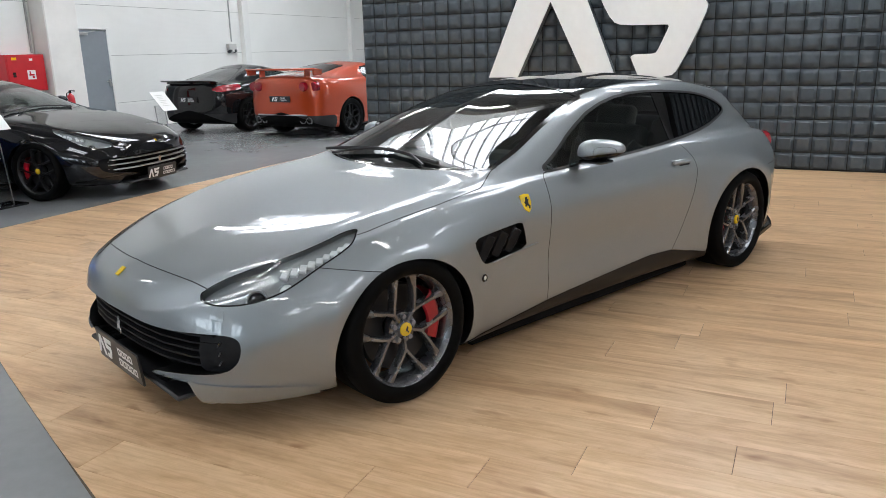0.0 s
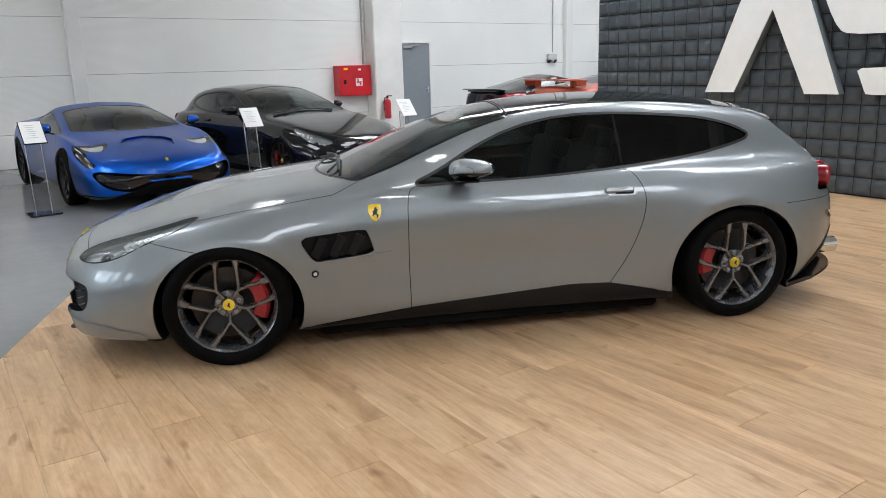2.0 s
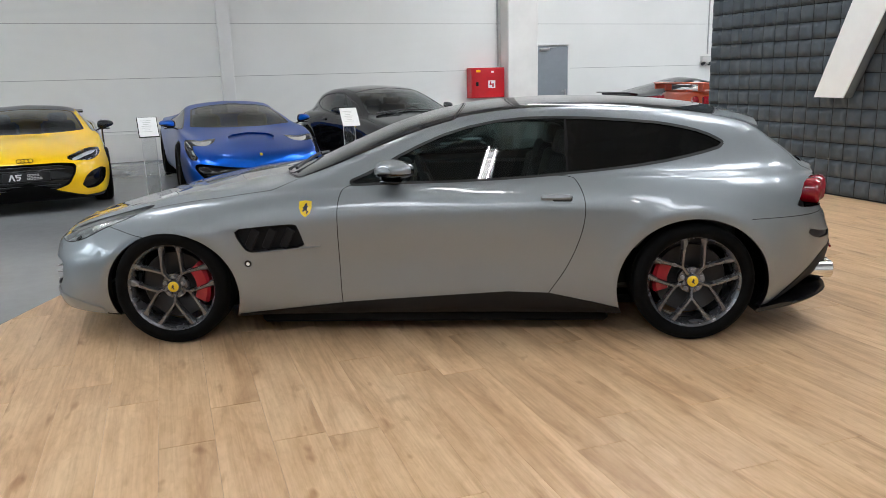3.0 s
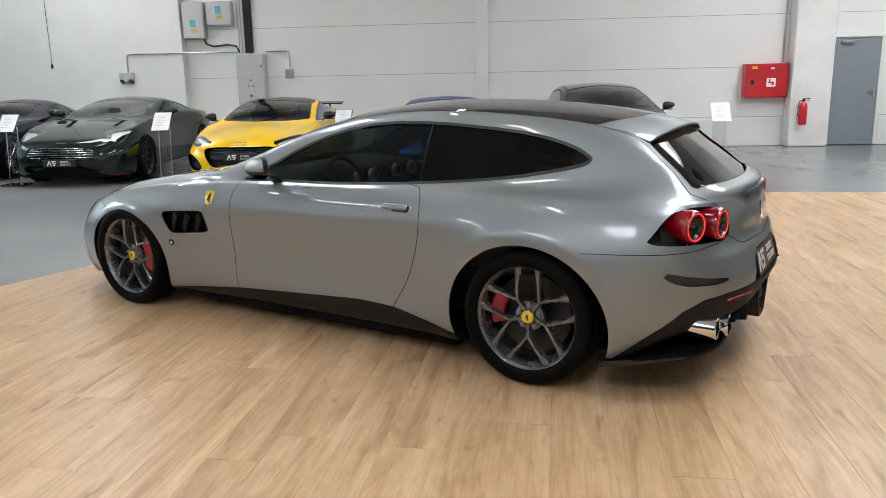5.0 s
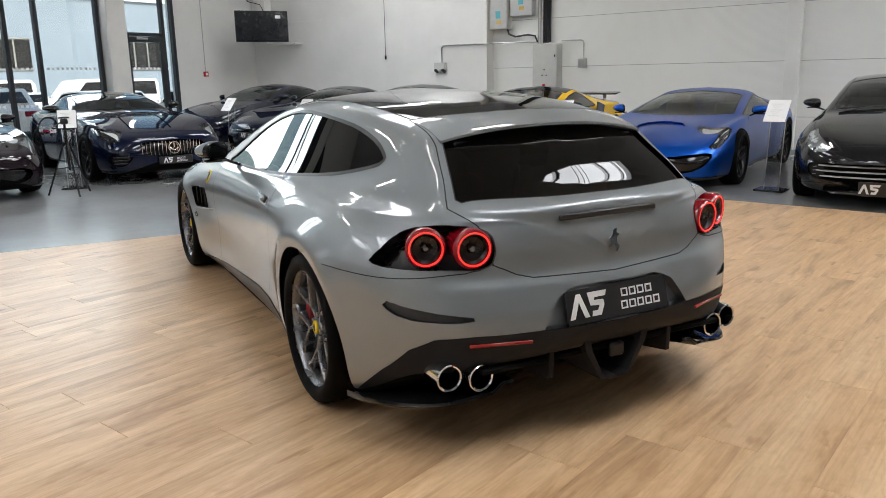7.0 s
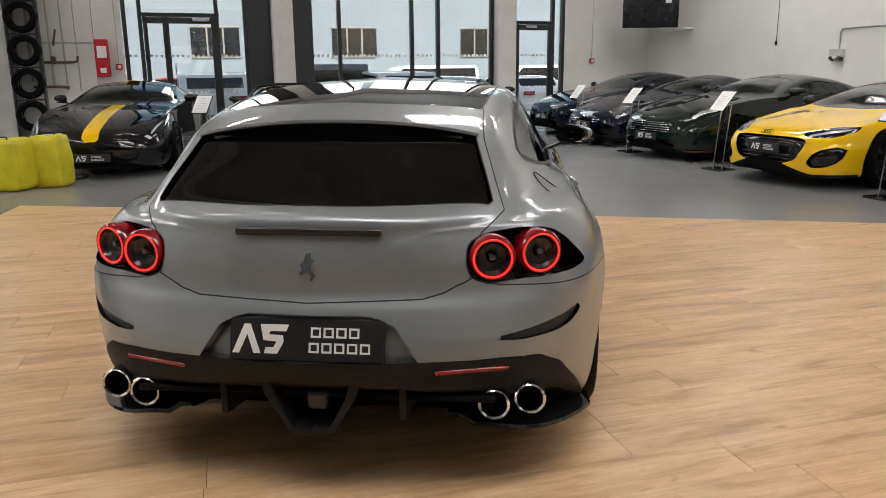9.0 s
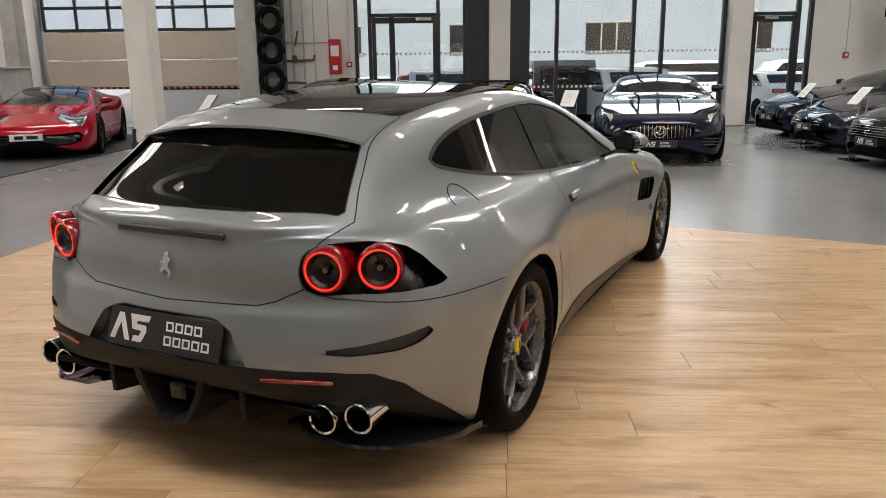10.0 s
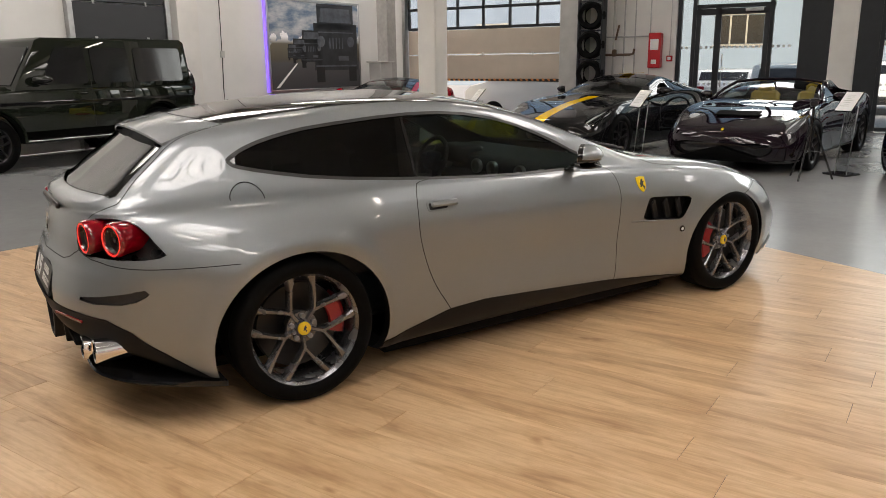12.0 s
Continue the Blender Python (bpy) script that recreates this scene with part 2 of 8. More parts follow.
LETTER_SIDE = plain("grey_letter_return", (0.17, 0.20, 0.22), 0.4)
WHITE_STEEL = plain("white_painted_steel", (0.78, 0.78, 0.755), 0.42, var=0.04, scale=2)
COLUMN_MAT = plain("painted_concrete_column", (0.77, 0.755, 0.72), 0.6, var=0.06, scale=2, bumpy=0.08)
CEILING_MAT = plain("ceiling_deck", (0.46, 0.46, 0.455), 0.6, var=0.06, scale=1.5)
DOOR_GREY = plain("grey_door_paint", (0.235, 0.26, 0.285), 0.45, var=0.04)
RED_BOX = plain("red_enamel", (0.52, 0.012, 0.02), 0.3, coat=0.3, var=0.05)
PAD = plain("slate_grey_leatherette", (0.062, 0.078, 0.092), 0.36, bumpy=0.12, scale=14)
LETTER_WHITE = plain("white_acrylic_letter", (0.92, 0.94, 0.93), 0.35, var=0.02)
ALU_DARK = plain("anthracite_aluminium", (0.020, 0.024, 0.029), 0.4, 0.2)
GREY_BOX = plain("light_grey_enclosure", (0.52, 0.52, 0.50), 0.45, var=0.04)
CABLE = plain("black_cable", (0.015, 0.015, 0.015), 0.5)
PAPER = plain("white_paper", (0.85, 0.85, 0.84), 0.6, var=0.02)
SCREEN = plain("dark_screen", (0.012, 0.014, 0.017), 0.12)

# ---- mesh kit ----
def part(name, bm, material, parent=None, label="", smooth=True, m=None):
    """Links a bmesh as one mesh object under a thing or a part."""
    me = bpy.data.meshes.new(name)
    bm.normal_update()
    bm.to_mesh(me)
    bm.free()
    if smooth:
        me.polygons.foreach_set("use_smooth", [True] * len(me.polygons))
        me.set_sharp_from_angle(angle=radians(38))
    me.materials.append(material)
    ob = new(name, me)
    if m is not None:
        ob.matrix_basis = m
    ob.parent = parent
    if label:
        ob["label"] = label
    return ob


def thing(name, m, label, category, group="", kind=""):
    """An empty at a thing's base, which parents its parts."""
    e = new(name)
    e.empty_display_size = 0.2
    e.matrix_basis = m
    return tagged(e, label, category, group, kind)


def box(bm, c, size, bevel=0.0, rot=(0, 0, 0), seg=1):
    r = bmesh.ops.create_cube(bm, size=1.0, matrix=pose(*c, *rot) @ Matrix.Diagonal((*size, 1)))
    if bevel:
        es = list({e for v in r["verts"] for e in v.link_edges})
        bmesh.ops.bevel(bm, geom=es, offset=bevel, segments=seg, profile=0.6, affect="EDGES")
    return bm


def boxes(*items):
    bm = bmesh.new()
    for it in items:
        box(bm, *it)
    return bm


def rod(bm, a, b, r, n=10, r2=None):
    a, b = Vector(a), Vector(b)
    m = Matrix.Translation((a + b) / 2) @ (b - a).to_track_quat("Z", "Y").to_matrix().to_4x4()
    bmesh.ops.create_cone(bm, cap_ends=True, segments=n, radius1=r, radius2=r if r2 is None else r2, depth=(b - a).length, matrix=m)
    return bm


def rods(r, *pairs, n=10):
    bm = bmesh.new()
    for a, b in pairs:
        rod(bm, a, b, r, n)
    return bm


def lathe(profile, n=48, a0=0.0, a1=360.0, axis="Y"):
    """Revolves a profile of (radius, along) about the axis."""
    bm = bmesh.new()
    full = abs(a1 - a0) >= 359.9
    k = n if full else n + 1
    rings = []
    for i in range(k):
        a = radians(a0 + (a1 - a0) * i / n)
        c, s = math.cos(a), math.sin(a)
        rings.append([bm.verts.new((r * c, y, r * s) if axis == "Y" else (r * c, r * s, y)) for r, y in profile])
    for i in range(n):
        p, q = rings[i], rings[(i + 1) % k]
        for j in range(len(profile) - 1):
            if (p[j].co - q[j].co).length < 1e-7 and (p[j + 1].co - q[j + 1].co).length < 1e-7:
                continue
            try:
                bm.faces.new((p[j], q[j], q[j + 1], p[j + 1]))
            except ValueError:
                pass
    bmesh.ops.remove_doubles(bm, verts=bm.verts, dist=1e-6)
    bmesh.ops.recalc_face_normals(bm, faces=bm.faces)
    return bm


def prism(points, depth, bevel=0.0):
    """Extrudes an outline of (x, z) along y from 0 to depth."""
    bm = bmesh.new()
    f = bm.faces.new([bm.verts.new((x, 0, z)) for x, z in points])
    r = bmesh.ops.extrude_face_region(bm, geom=[f])
    bmesh.ops.translate(bm, verts=[v for v in r["geom"] if isinstance(v, bmesh.types.BMVert)], vec=(0, depth, 0))
    bmesh.ops.recalc_face_normals(bm, faces=bm.faces)
    if bevel:
        bmesh.ops.bevel(bm, geom=list(bm.edges), offset=bevel, segments=2, profile=0.6, affect="EDGES")
    return bm


def tube(points, r, n=8, closed=False):
    """A round bar along a line of points."""
    bm = bmesh.new()
    pts = [Vector(p) for p in points]
    rings = []
    for i, p in enumerate(pts):
        a = pts[i - 1] if i or closed else p
        b = pts[(i + 1) % len(pts)] if i < len(pts) - 1 or closed else p
        d = (b - a).normalized()
        q = d.to_track_quat("Z", "Y")
        rings.append([bm.verts.new(p + q @ Vector((r * math.cos(2 * math.pi * k / n), r * math.sin(2 * math.pi * k / n), 0))) for k in range(n)])
    m = len(rings)
    for i in range(m if closed else m - 1):
        p, q = rings[i], rings[(i + 1) % m]
        for k in range(n):
            bm.faces.new((p[k], p[(k + 1) % n], q[(k + 1) % n], q[k]))
    if not closed:
        bm.faces.new(rings[0][::-1])
        bm.faces.new(rings[-1])
    bmesh.ops.recalc_face_normals(bm, faces=bm.faces)
    return bm


# ---- lofted skins, cut into panels ----
def pchip(xk, yk, x):
    xk, yk, x = np.asarray(xk, float), np.asarray(yk, float), np.asarray(x, float)
    h = np.diff(xk)
    d = np.diff(yk) / h
    m = np.zeros_like(yk)
    m[0], m[-1] = d[0], d[-1]
    for i in range(1, len(xk) - 1):
        if d[i - 1] * d[i] > 0:
            w1, w2 = 2 * h[i] + h[i - 1], h[i] + 2 * h[i - 1]
            m[i] = (w1 + w2) / (w1 / d[i - 1] + w2 / d[i])
    i = np.clip(np.searchsorted(xk, x) - 1, 0, len(h) - 1)
    t = (np.clip(x, xk[0], xk[-1]) - xk[i]) / h[i]
    return (yk[i] * (1 + 2 * t) * (1 - t) ** 2 + m[i] * h[i] * t * (1 - t) ** 2 + yk[i + 1] * t * t * (3 - 2 * t) + m[i + 1] * h[i] * t * t * (t - 1))


KNOTS = (0.0, 0.55, 0.75, 1.15, 1.5, 1.62, 1.9, 2.2, 2.5)


class Skin:
    """Triangles with rows of x, y, z, normal, and the girth s from the keel (0) to the spine (2.5)."""

    def __init__(self, a, f):
        self.a, self.f = a, f

    x = property(lambda self: self.a[:, 0])
    y = property(lambda self: self.a[:, 1])
    z = property(lambda self: self.a[:, 2])
    s = property(lambda self: self.a[:, 6])

    def sub(self, f):
        f = np.asarray(f, int).reshape(-1, 3)
        ids = np.unique(f)
        back = np.full(len(self.a), -1)
        back[ids] = np.arange(len(ids))
        return Skin(self.a[ids], back[f])

    def cut(self, field):
        """Splits along field = 0 into (where field > 0, the rest)."""
        if len(self.f) == 0:
            return self, self
        field = np.where(np.abs(field) < 1e-9, 1e-9, field)
        pos = field > 0
        n = pos[self.f].sum(1)
        inside, outside = self.f[n == 3].tolist(), self.f[n == 0].tolist()
        rows, made = [], {}

        def mid(i, j):
            k = (i, j) if i < j else (j, i)
            if k not in made:
                t = field[i] / (field[i] - field[j])
                r = self.a[i] * (1 - t) + self.a[j] * t
                r[3:6] /= max(1e-9, np.linalg.norm(r[3:6]))
                made[k] = len(self.a) + len(rows)
                rows.append(r)
            return made[k]

        for t in self.f[(n > 0) & (n < 3)]:
            lone_in = pos[t].sum() == 1
            k = [i for i in range(3) if pos[t[i]] == lone_in][0]
            a, b, c = t[k], t[(k + 1) % 3], t[(k + 2) % 3]
            p, q = mid(a, b), mid(a, c)
            (inside if lone_in else outside).append([a, p, q])
            (outside if lone_in else inside).extend(([p, b, c], [p, c, q]))
        both = Skin(np.vstack([self.a, rows]) if rows else self.a, self.f)
        return both.sub(inside), both.sub(outside)

    def moved(self, along_normal=0.0, vec=(0, 0, 0)):
        a = self.a.copy()
        a[:, :3] += a[:, 3:6] * along_normal + np.array(vec)
        return Skin(a, self.f)

    def calm(self):
        """The same sheet with normals that turn evenly over it, as on bent glass."""
        k = np.stack([np.ones(len(self.a)), self.x, self.z, self.x ** 2], 1)
        a = self.a.copy()
        a[:, 3:6] = k @ np.linalg.lstsq(k, a[:, 3:6], rcond=None)[0]
        a[:, 3:6] /= np.linalg.norm(a[:, 3:6], axis=1)[:, None]
        return Skin(a, self.f)

    def rim_edges(self):
        e = np.vstack([self.f[:, [0, 1]], self.f[:, [1, 2]], self.f[:, [2, 0]]])
        key = np.sort(e, 1)
        _, first, count = np.unique(key, axis=0, return_index=True, return_counts=True)
        e = e[first[count == 1]]
        return e[~((np.abs(self.y[e[:, 0]]) < 1e-4) & (np.abs(self.y[e[:, 1]]) < 1e-4))]

    def wall(self, vec=None, depth=0.02):
        """The rim drawn inwards, as a return edge."""
        e = self.rim_edges()
        ids = np.unique(e)
        back = {v: i for i, v in enumerate(ids)}
        a = self.a[ids]
        b = a.copy()
        b[:, :3] += np.array(vec) if vec is not None else -depth * a[:, 3:6]
        k, f = len(ids), []
        for i, j in e:
            i, j = back[i], back[j]
            f += [[j, i, i + k], [j, i + k, j + k]]
        return Skin(np.vstack([a, b]), np.array(f, int).reshape(-1, 3))

    def ribbon(self, w=0.0025, lift=0.0008, keep=None):
        """A narrow strip that follows the rim on the skin."""
        rows, f = [], []
        for i, j in self.rim_edges():
            p, q, n = self.a[i, :3], self.a[j, :3], self.a[i, 3:6]
            if keep is not None and not keep((p + q) / 2):
                continue
            d = q - p
            ln = np.linalg.norm(d)
            if ln < 1e-6:
                continue
            side = np.cross(n, d / ln) * w
            d = d / ln * 0.0006
            k = len(rows)
            for c in (p - d - side, q + d - side, q + d + side, p - d + side):
                rows.append([*(c + n * lift), *n, 0.0])
            f += [[k, k + 1, k + 2], [k, k + 2, k + 3]]
        return Skin(np.array(rows).reshape(-1, 7), np.array(f, int).reshape(-1, 3))

    def plus(self, *others):
        a, f, k = [self.a], [self.f], len(self.a)
        for o in others:
            a.append(o.a)
            f.append(o.f + k)
            k += len(o.a)
        return Skin(np.vstack(a), np.vstack(f))

    def mirrored(self):
        a = self.a.copy()
        a[:, 1] *= -1
        a[:, 4] *= -1
        return Skin(a, self.f[:, ::-1])

    def whole(self):
        return self.plus(self.mirrored())


def skin_part(name, skin, material, parent, label="", flat=False):
    me = bpy.data.meshes.new(name)
    me.from_pydata(skin.a[:, :3].tolist(), [], skin.f.tolist())
    if not flat:
        me.polygons.foreach_set("use_smooth", [True] * len(me.polygons))
        if len(me.vertices):
            me.normals_split_custom_set_from_vertices(skin.a[:, 3:6].tolist())
    me.materials.append(material)
    ob = new(name, me)
    ob.parent = parent
    if label:
        ob["label"] = label
    return ob


def pair(name, skin, material, parent, label=""):
    """The same panel on both flanks."""
    return skin_part(name, skin, material, parent, label), skin_part(name, skin.mirrored(), material, parent, label)


def loft(spec, xs, girth, fair=4):
    """The right half of a car's skin from curves along its length."""
    xs = np.asarray(xs, float)
    c = {k: pchip([p[0] for p in v], [p[1] for p in v], xs) for k, v in spec.items() if isinstance(v, list)}
    zb, yd, ye, ze, yf, zf, zh = (c[k] for k in ("zb", "yd", "ye", "ze", "yf", "zf", "zh"))
    tuck = spec.get("tuck", 0.975)
    zc = zb + np.minimum(0.12, 0.22 * (ze - zb))
    zd = zb + (ze - zb) * c.get("wide", 0.58)
    sa, sb = c.get("shelf_y", 0.28), c.get("shelf_z", 0.30)
    yk = np.stack([0 * yd, yd * 0.90, yd * tuck, yd, ye, ye + (yf - ye) * sa, yf, yf * 0.55, 0 * yd], 1)
    zk = np.stack([zb, zb, zc, zd, ze, ze + (zf - ze) * sb, zf, zf + (zh - zf) * spec.get("crown", 0.68), zh], 1)
    s = np.concatenate([np.linspace(a, b, n, endpoint=False) for a, b, n in zip(KNOTS[:-1], KNOTS[1:], girth)] + [[KNOTS[-1]]])
    g = np.zeros((len(xs), len(s), 2))
    for i in range(len(xs)):
        g[i, :, 0] = pchip(KNOTS, yk[i], s)
        g[i, :, 1] = pchip(KNOTS, zk[i], s)
    for _ in range(fair):
        h = g.copy()
        dl, dr = (xs[1:-1] - xs[:-2])[:, None, None], (xs[2:] - xs[1:-1])[:, None, None]
        h[1:-1] = 0.5 * g[1:-1] + 0.5 * (g[:-2] * dr + g[2:] * dl) / (dl + dr)
        g = h
        h = g.copy()
        h[:, 1:-1] = 0.8 * g[:, 1:-1] + 0.10 * (g[:, :-2] + g[:, 2:])
        h[:, 0, 0] = h[:, -1, 0] = 0
        g = h
    nx, ns = len(xs), len(s)
    v = np.zeros((nx, ns, 3))
    v[:, :, 0] = xs[:, None]
    v[:, :, 1:] = g
    if "swell" in spec:
        v[:, :, 1] += spec["swell"](v[:, :, 0], v[:, :, 1], v[:, :, 2]) * (v[:, :, 1] > 0.3)
    if "shift" in spec:
        v[:, :, 0] += spec["shift"](v[:, :, 0], v[:, :, 1], v[:, :, 2])
    idx = np.arange(nx * ns).reshape(nx, ns)
    a, b, cc, d = idx[:-1, :-1].ravel(), idx[1:, :-1].ravel(), idx[1:, 1:].ravel(), idx[:-1, 1:].ravel()
    f = np.vstack([np.stack([a, b, cc], 1), np.stack([a, cc, d], 1)])
    p = v.reshape(-1, 3)
    fn = np.cross(p[f[:, 1]] - p[f[:, 0]], p[f[:, 2]] - p[f[:, 0]])
    f, fn = f[np.linalg.norm(fn, axis=1) > 1e-10], fn[np.linalg.norm(fn, axis=1) > 1e-10]
    n = np.zeros_like(p)
    for k in range(3):
        np.add.at(n, f[:, k], fn)
    n[np.abs(p[:, 1]) < 1e-6, 1] = 0
    n /= np.maximum(1e-12, np.linalg.norm(n, axis=1))[:, None]
    if n[np.argmax(p[:, 1]), 1] < 0:
        n, f = -n, f[:, ::-1]
    return Skin(np.hstack([p, n, np.tile(s, nx)[:, None]]), f)


def rounded(points, turns=2):
    """Chaikin's corner cutting on a closed outline."""
    p = np.asarray(points, float)
    for _ in range(turns):
        q = np.roll(p, -1, 0)
        p = np.stack([0.75 * p + 0.25 * q, 0.25 * p + 0.75 * q], 1).reshape(-1, 2)
    return p


def inside(poly, px, py):
    """Signed distance to a closed outline, positive inside."""
    poly = np.asarray(poly, float)
    pt = np.stack([px, py], 1)
    best, odd = np.full(len(pt), 1e9), np.zeros(len(pt), bool)
    for a, b in zip(poly, np.roll(poly, -1, 0)):
        e = b - a
        w = pt - a
        t = np.clip((w @ e) / max(1e-12, e @ e), 0, 1)
        best = np.minimum(best, np.linalg.norm(w - t[:, None] * e, axis=1))
        if a[1] != b[1]:
            odd ^= ((a[1] > pt[:, 1]) != (b[1] > pt[:, 1])) & (pt[:, 0] < e[0] * (pt[:, 1] - a[1]) / e[1] + a[0])
    return np.where(odd, best, -best)


def stations(nose, tail, n_mid, n_end=18, reach=0.5):
    t = np.linspace(0, math.pi / 2, n_end, endpoint=False)
    front = nose + reach * (1 - np.cos(t))
    back = tail - reach * (1 - np.cos(t))
    return np.concatenate([front, np.linspace(nose + reach, tail - reach, n_mid), back[::-1]])


def fillet(points, r, n=4):
    """An outline with its corners rounded by r."""
    out = []
    pts = [Vector(p) for p in points]
    for i, p in enumerate(pts):
        a, b = (pts[i - 1] - p).normalized(), (pts[(i + 1) % len(pts)] - p).normalized()
        for k in range(n + 1):
            t = k / n
            q = (p + a * r) * (1 - t) ** 2 + p * 2 * t * (1 - t) + (p + b * r) * t * t
            out.append((q.x, q.y))
    return out

# ---- wheels and small car pieces, shared by the cars ----
def wheel(parent, name, c, radius, width, rim_r, out, design="five", rim_mat=None, detail=True, cap=None):
    """A wheel at c; out is -1 or 1, the side of y on which its face looks."""
    rim_mat = rim_mat or RIM
    w = thing(name, pose(*c, 0, 0, 0 if out < 0 else 180), "", "")
    w.parent = parent
    for k in ("label", "category"):
        if k in w:
            del w[k]
    h = width / 2
    n = 64 if detail else 28
    part("tyre", lathe([(rim_r - 0.012, -h * 0.86), (rim_r + 0.004, -h * 0.97), (rim_r + 0.02, -h), (radius - 0.030, -h * 0.99), (radius - 0.010, -h * 0.90), (radius - 0.001, -h * 0.74),
                        (radius, -h * 0.4), (radius - 0.006, -h * 0.37), (radius - 0.006, -h * 0.33), (radius, -h * 0.3), (radius, 0.3 * h), (radius - 0.001, h * 0.74), (radius - 0.010, h * 0.9),
                        (radius - 0.03, h), (rim_r, h * 0.9)], n), RUBBER, w)
    face = -h * 0.80
    part("rim", lathe([(rim_r - 0.022, h * 0.8), (rim_r - 0.03, 0.0), (rim_r - 0.034, face + 0.045), (rim_r - 0.026, face + 0.016), (rim_r - 0.018, face + 0.004),
                       (rim_r - 0.006, face - 0.006), (rim_r + 0.001, face - 0.012), (rim_r + 0.003, face - 0.004), (rim_r - 0.003, face + 0.012)], n), rim_mat, w)
    spokes = 5 if design == "five" else 10
    bm_face = face + 0.012

    def bar(bm, rows):
        """A tapering bar with chamfered face edges through rows of (x, z, half width, depth of its face)."""
        pts = [Vector((r[0], 0, r[1])) for r in rows]
        vs = []
        for i, (x, z, hw, dy) in enumerate(rows):
            d = (pts[min(i + 1, len(pts) - 1)] - pts[max(i - 1, 0)]).normalized()
            sd = Vector((-d.z, 0, d.x)) * hw
            y0 = bm_face + dy
            vs.append([bm.verts.new(pts[i] + sd * f + Vector((0, y0 + h, 0))) for f, h in ((-0.55, 0.0), (0.55, 0.0), (1.0, 0.008), (0.95, 0.042), (-0.95, 0.042), (-1.0, 0.008))])
        for p, q in zip(vs[:-1], vs[1:]):
            for i in range(6):
                bm.faces.new((p[i], p[(i + 1) % 6], q[(i + 1) % 6], q[i]))
        bm.faces.new(vs[0][::-1])
        bm.faces.new(vs[-1])

    for k in range(spokes):
        bm = bmesh.new()
        if design == "five":
            # a stem from the hub that forks into two arms, each meeting its neighbour's arm near the rim
            bar(bm, [(0.036, 0, 0.0115, 0.022), (0.070, 0, 0.0100, 0.017), (0.112, 0, 0.0130, 0.010)])
            ex, ez = (rim_r - 0.010) * math.cos(radians(25)), (rim_r - 0.010) * math.sin(radians(25))
            for sgn in (-1, 1):
                bar(bm, [(0.102 + (ex - 0.102) * f, (0.003 + (ez - 0.003) * f ** 1.08) * sgn, hw, dy) for f, hw, dy in ((0, 0.0105, 0.0115), (0.3, 0.0100, 0.0065), (0.65, 0.0125, 0.003), (0.88, 0.0185, 0.001), (1.0, 0.0245, 0.0))])
        else:
            bar(bm, [(0.048, 0, 0.013, 0.026), (0.12, 0, 0.012, 0.012), (rim_r - 0.012, 0, 0.013, 0.0)])
        bmesh.ops.recalc_face_normals(bm, faces=bm.faces)
        turn = -90 + 360 / spokes * k + (36 if design == "five" else 0)
        bmesh.ops.rotate(bm, verts=bm.verts, cent=(0, 0, 0), matrix=Matrix.Rotation(radians(turn), 3, "Y"))
        part("spoke", bm, rim_mat, w)
    part("hub", lathe([(0.0, bm_face + 0.012), (0.034, bm_face + 0.014), (0.040, bm_face + 0.022), (0.044, bm_face + 0.034), (0.074, bm_face + 0.037), (0.077, bm_face + 0.07), (0.0, bm_face + 0.07)], 32), rim_mat, w)
    part("centre_cap", lathe([(0.0, bm_face + 0.003), (0.026, bm_face + 0.004), (0.031, bm_face + 0.007), (0.032, bm_face + 0.02)], 28), cap or BADGE, w)
    if detail:
        part("cap_mark", prism([(x * 0.016, z * 0.016) for x, z in ((-0.5, 0.15), (-0.2, 0.35), (0.0, 0.9), (0.35, 1.0), (0.3, 0.6), (0.6, 0.45), (0.35, 0.2), (0.3, -0.2), (0.6, -0.6), (0.35, -1.0), (0.0, -0.35), (-0.55, -0.5), (-0.3, -0.15))], 0.003), INK, w, m=pose(0, bm_face + 0.001, 0))
        for k in range(5):
            a = radians(90 + 72 * k)
            bm = bmesh.new()
            rod(bm, (0.056 * math.cos(a), bm_face + 0.018, 0.056 * math.sin(a)), (0.056 * math.cos(a), bm_face + 0.04, 0.056 * math.sin(a)), 0.0115, 8)
            part("wheel_bolt", bm, BOLT, w)
    part("brake_disc", lathe([(0.06, 0.02), (0.09, -0.005), (rim_r - 0.085, -0.01), (rim_r - 0.075, -0.012), (rim_r - 0.07, -0.004), (rim_r - 0.07, 0.022), (0.06, 0.03)], 40), DISC, w)
    return w


def caliper(parent, c, rim_r, out, a_mid, length=42):
    """A brake caliper gripping the disc over an arc."""
    bm = lathe([(rim_r - 0.135, -0.055), (rim_r - 0.13, -0.068), (rim_r - 0.07, -0.066), (rim_r - 0.052, -0.05), (rim_r - 0.048, 0.03), (rim_r - 0.13, 0.035)], 12, -length / 2, length / 2)
    bmesh.ops.rotate(bm, verts=bm.verts, cent=(0, 0, 0), matrix=Matrix.Rotation(radians(-a_mid), 3, "Y"))
    if out > 0:
        bmesh.ops.scale(bm, vec=(1, -1, 1), verts=bm.verts)
        bmesh.ops.reverse_faces(bm, faces=bm.faces)
    bmesh.ops.translate(bm, vec=c, verts=bm.verts)
    return part("brake_caliper", bm, CALIPER, parent, "red brake caliper")


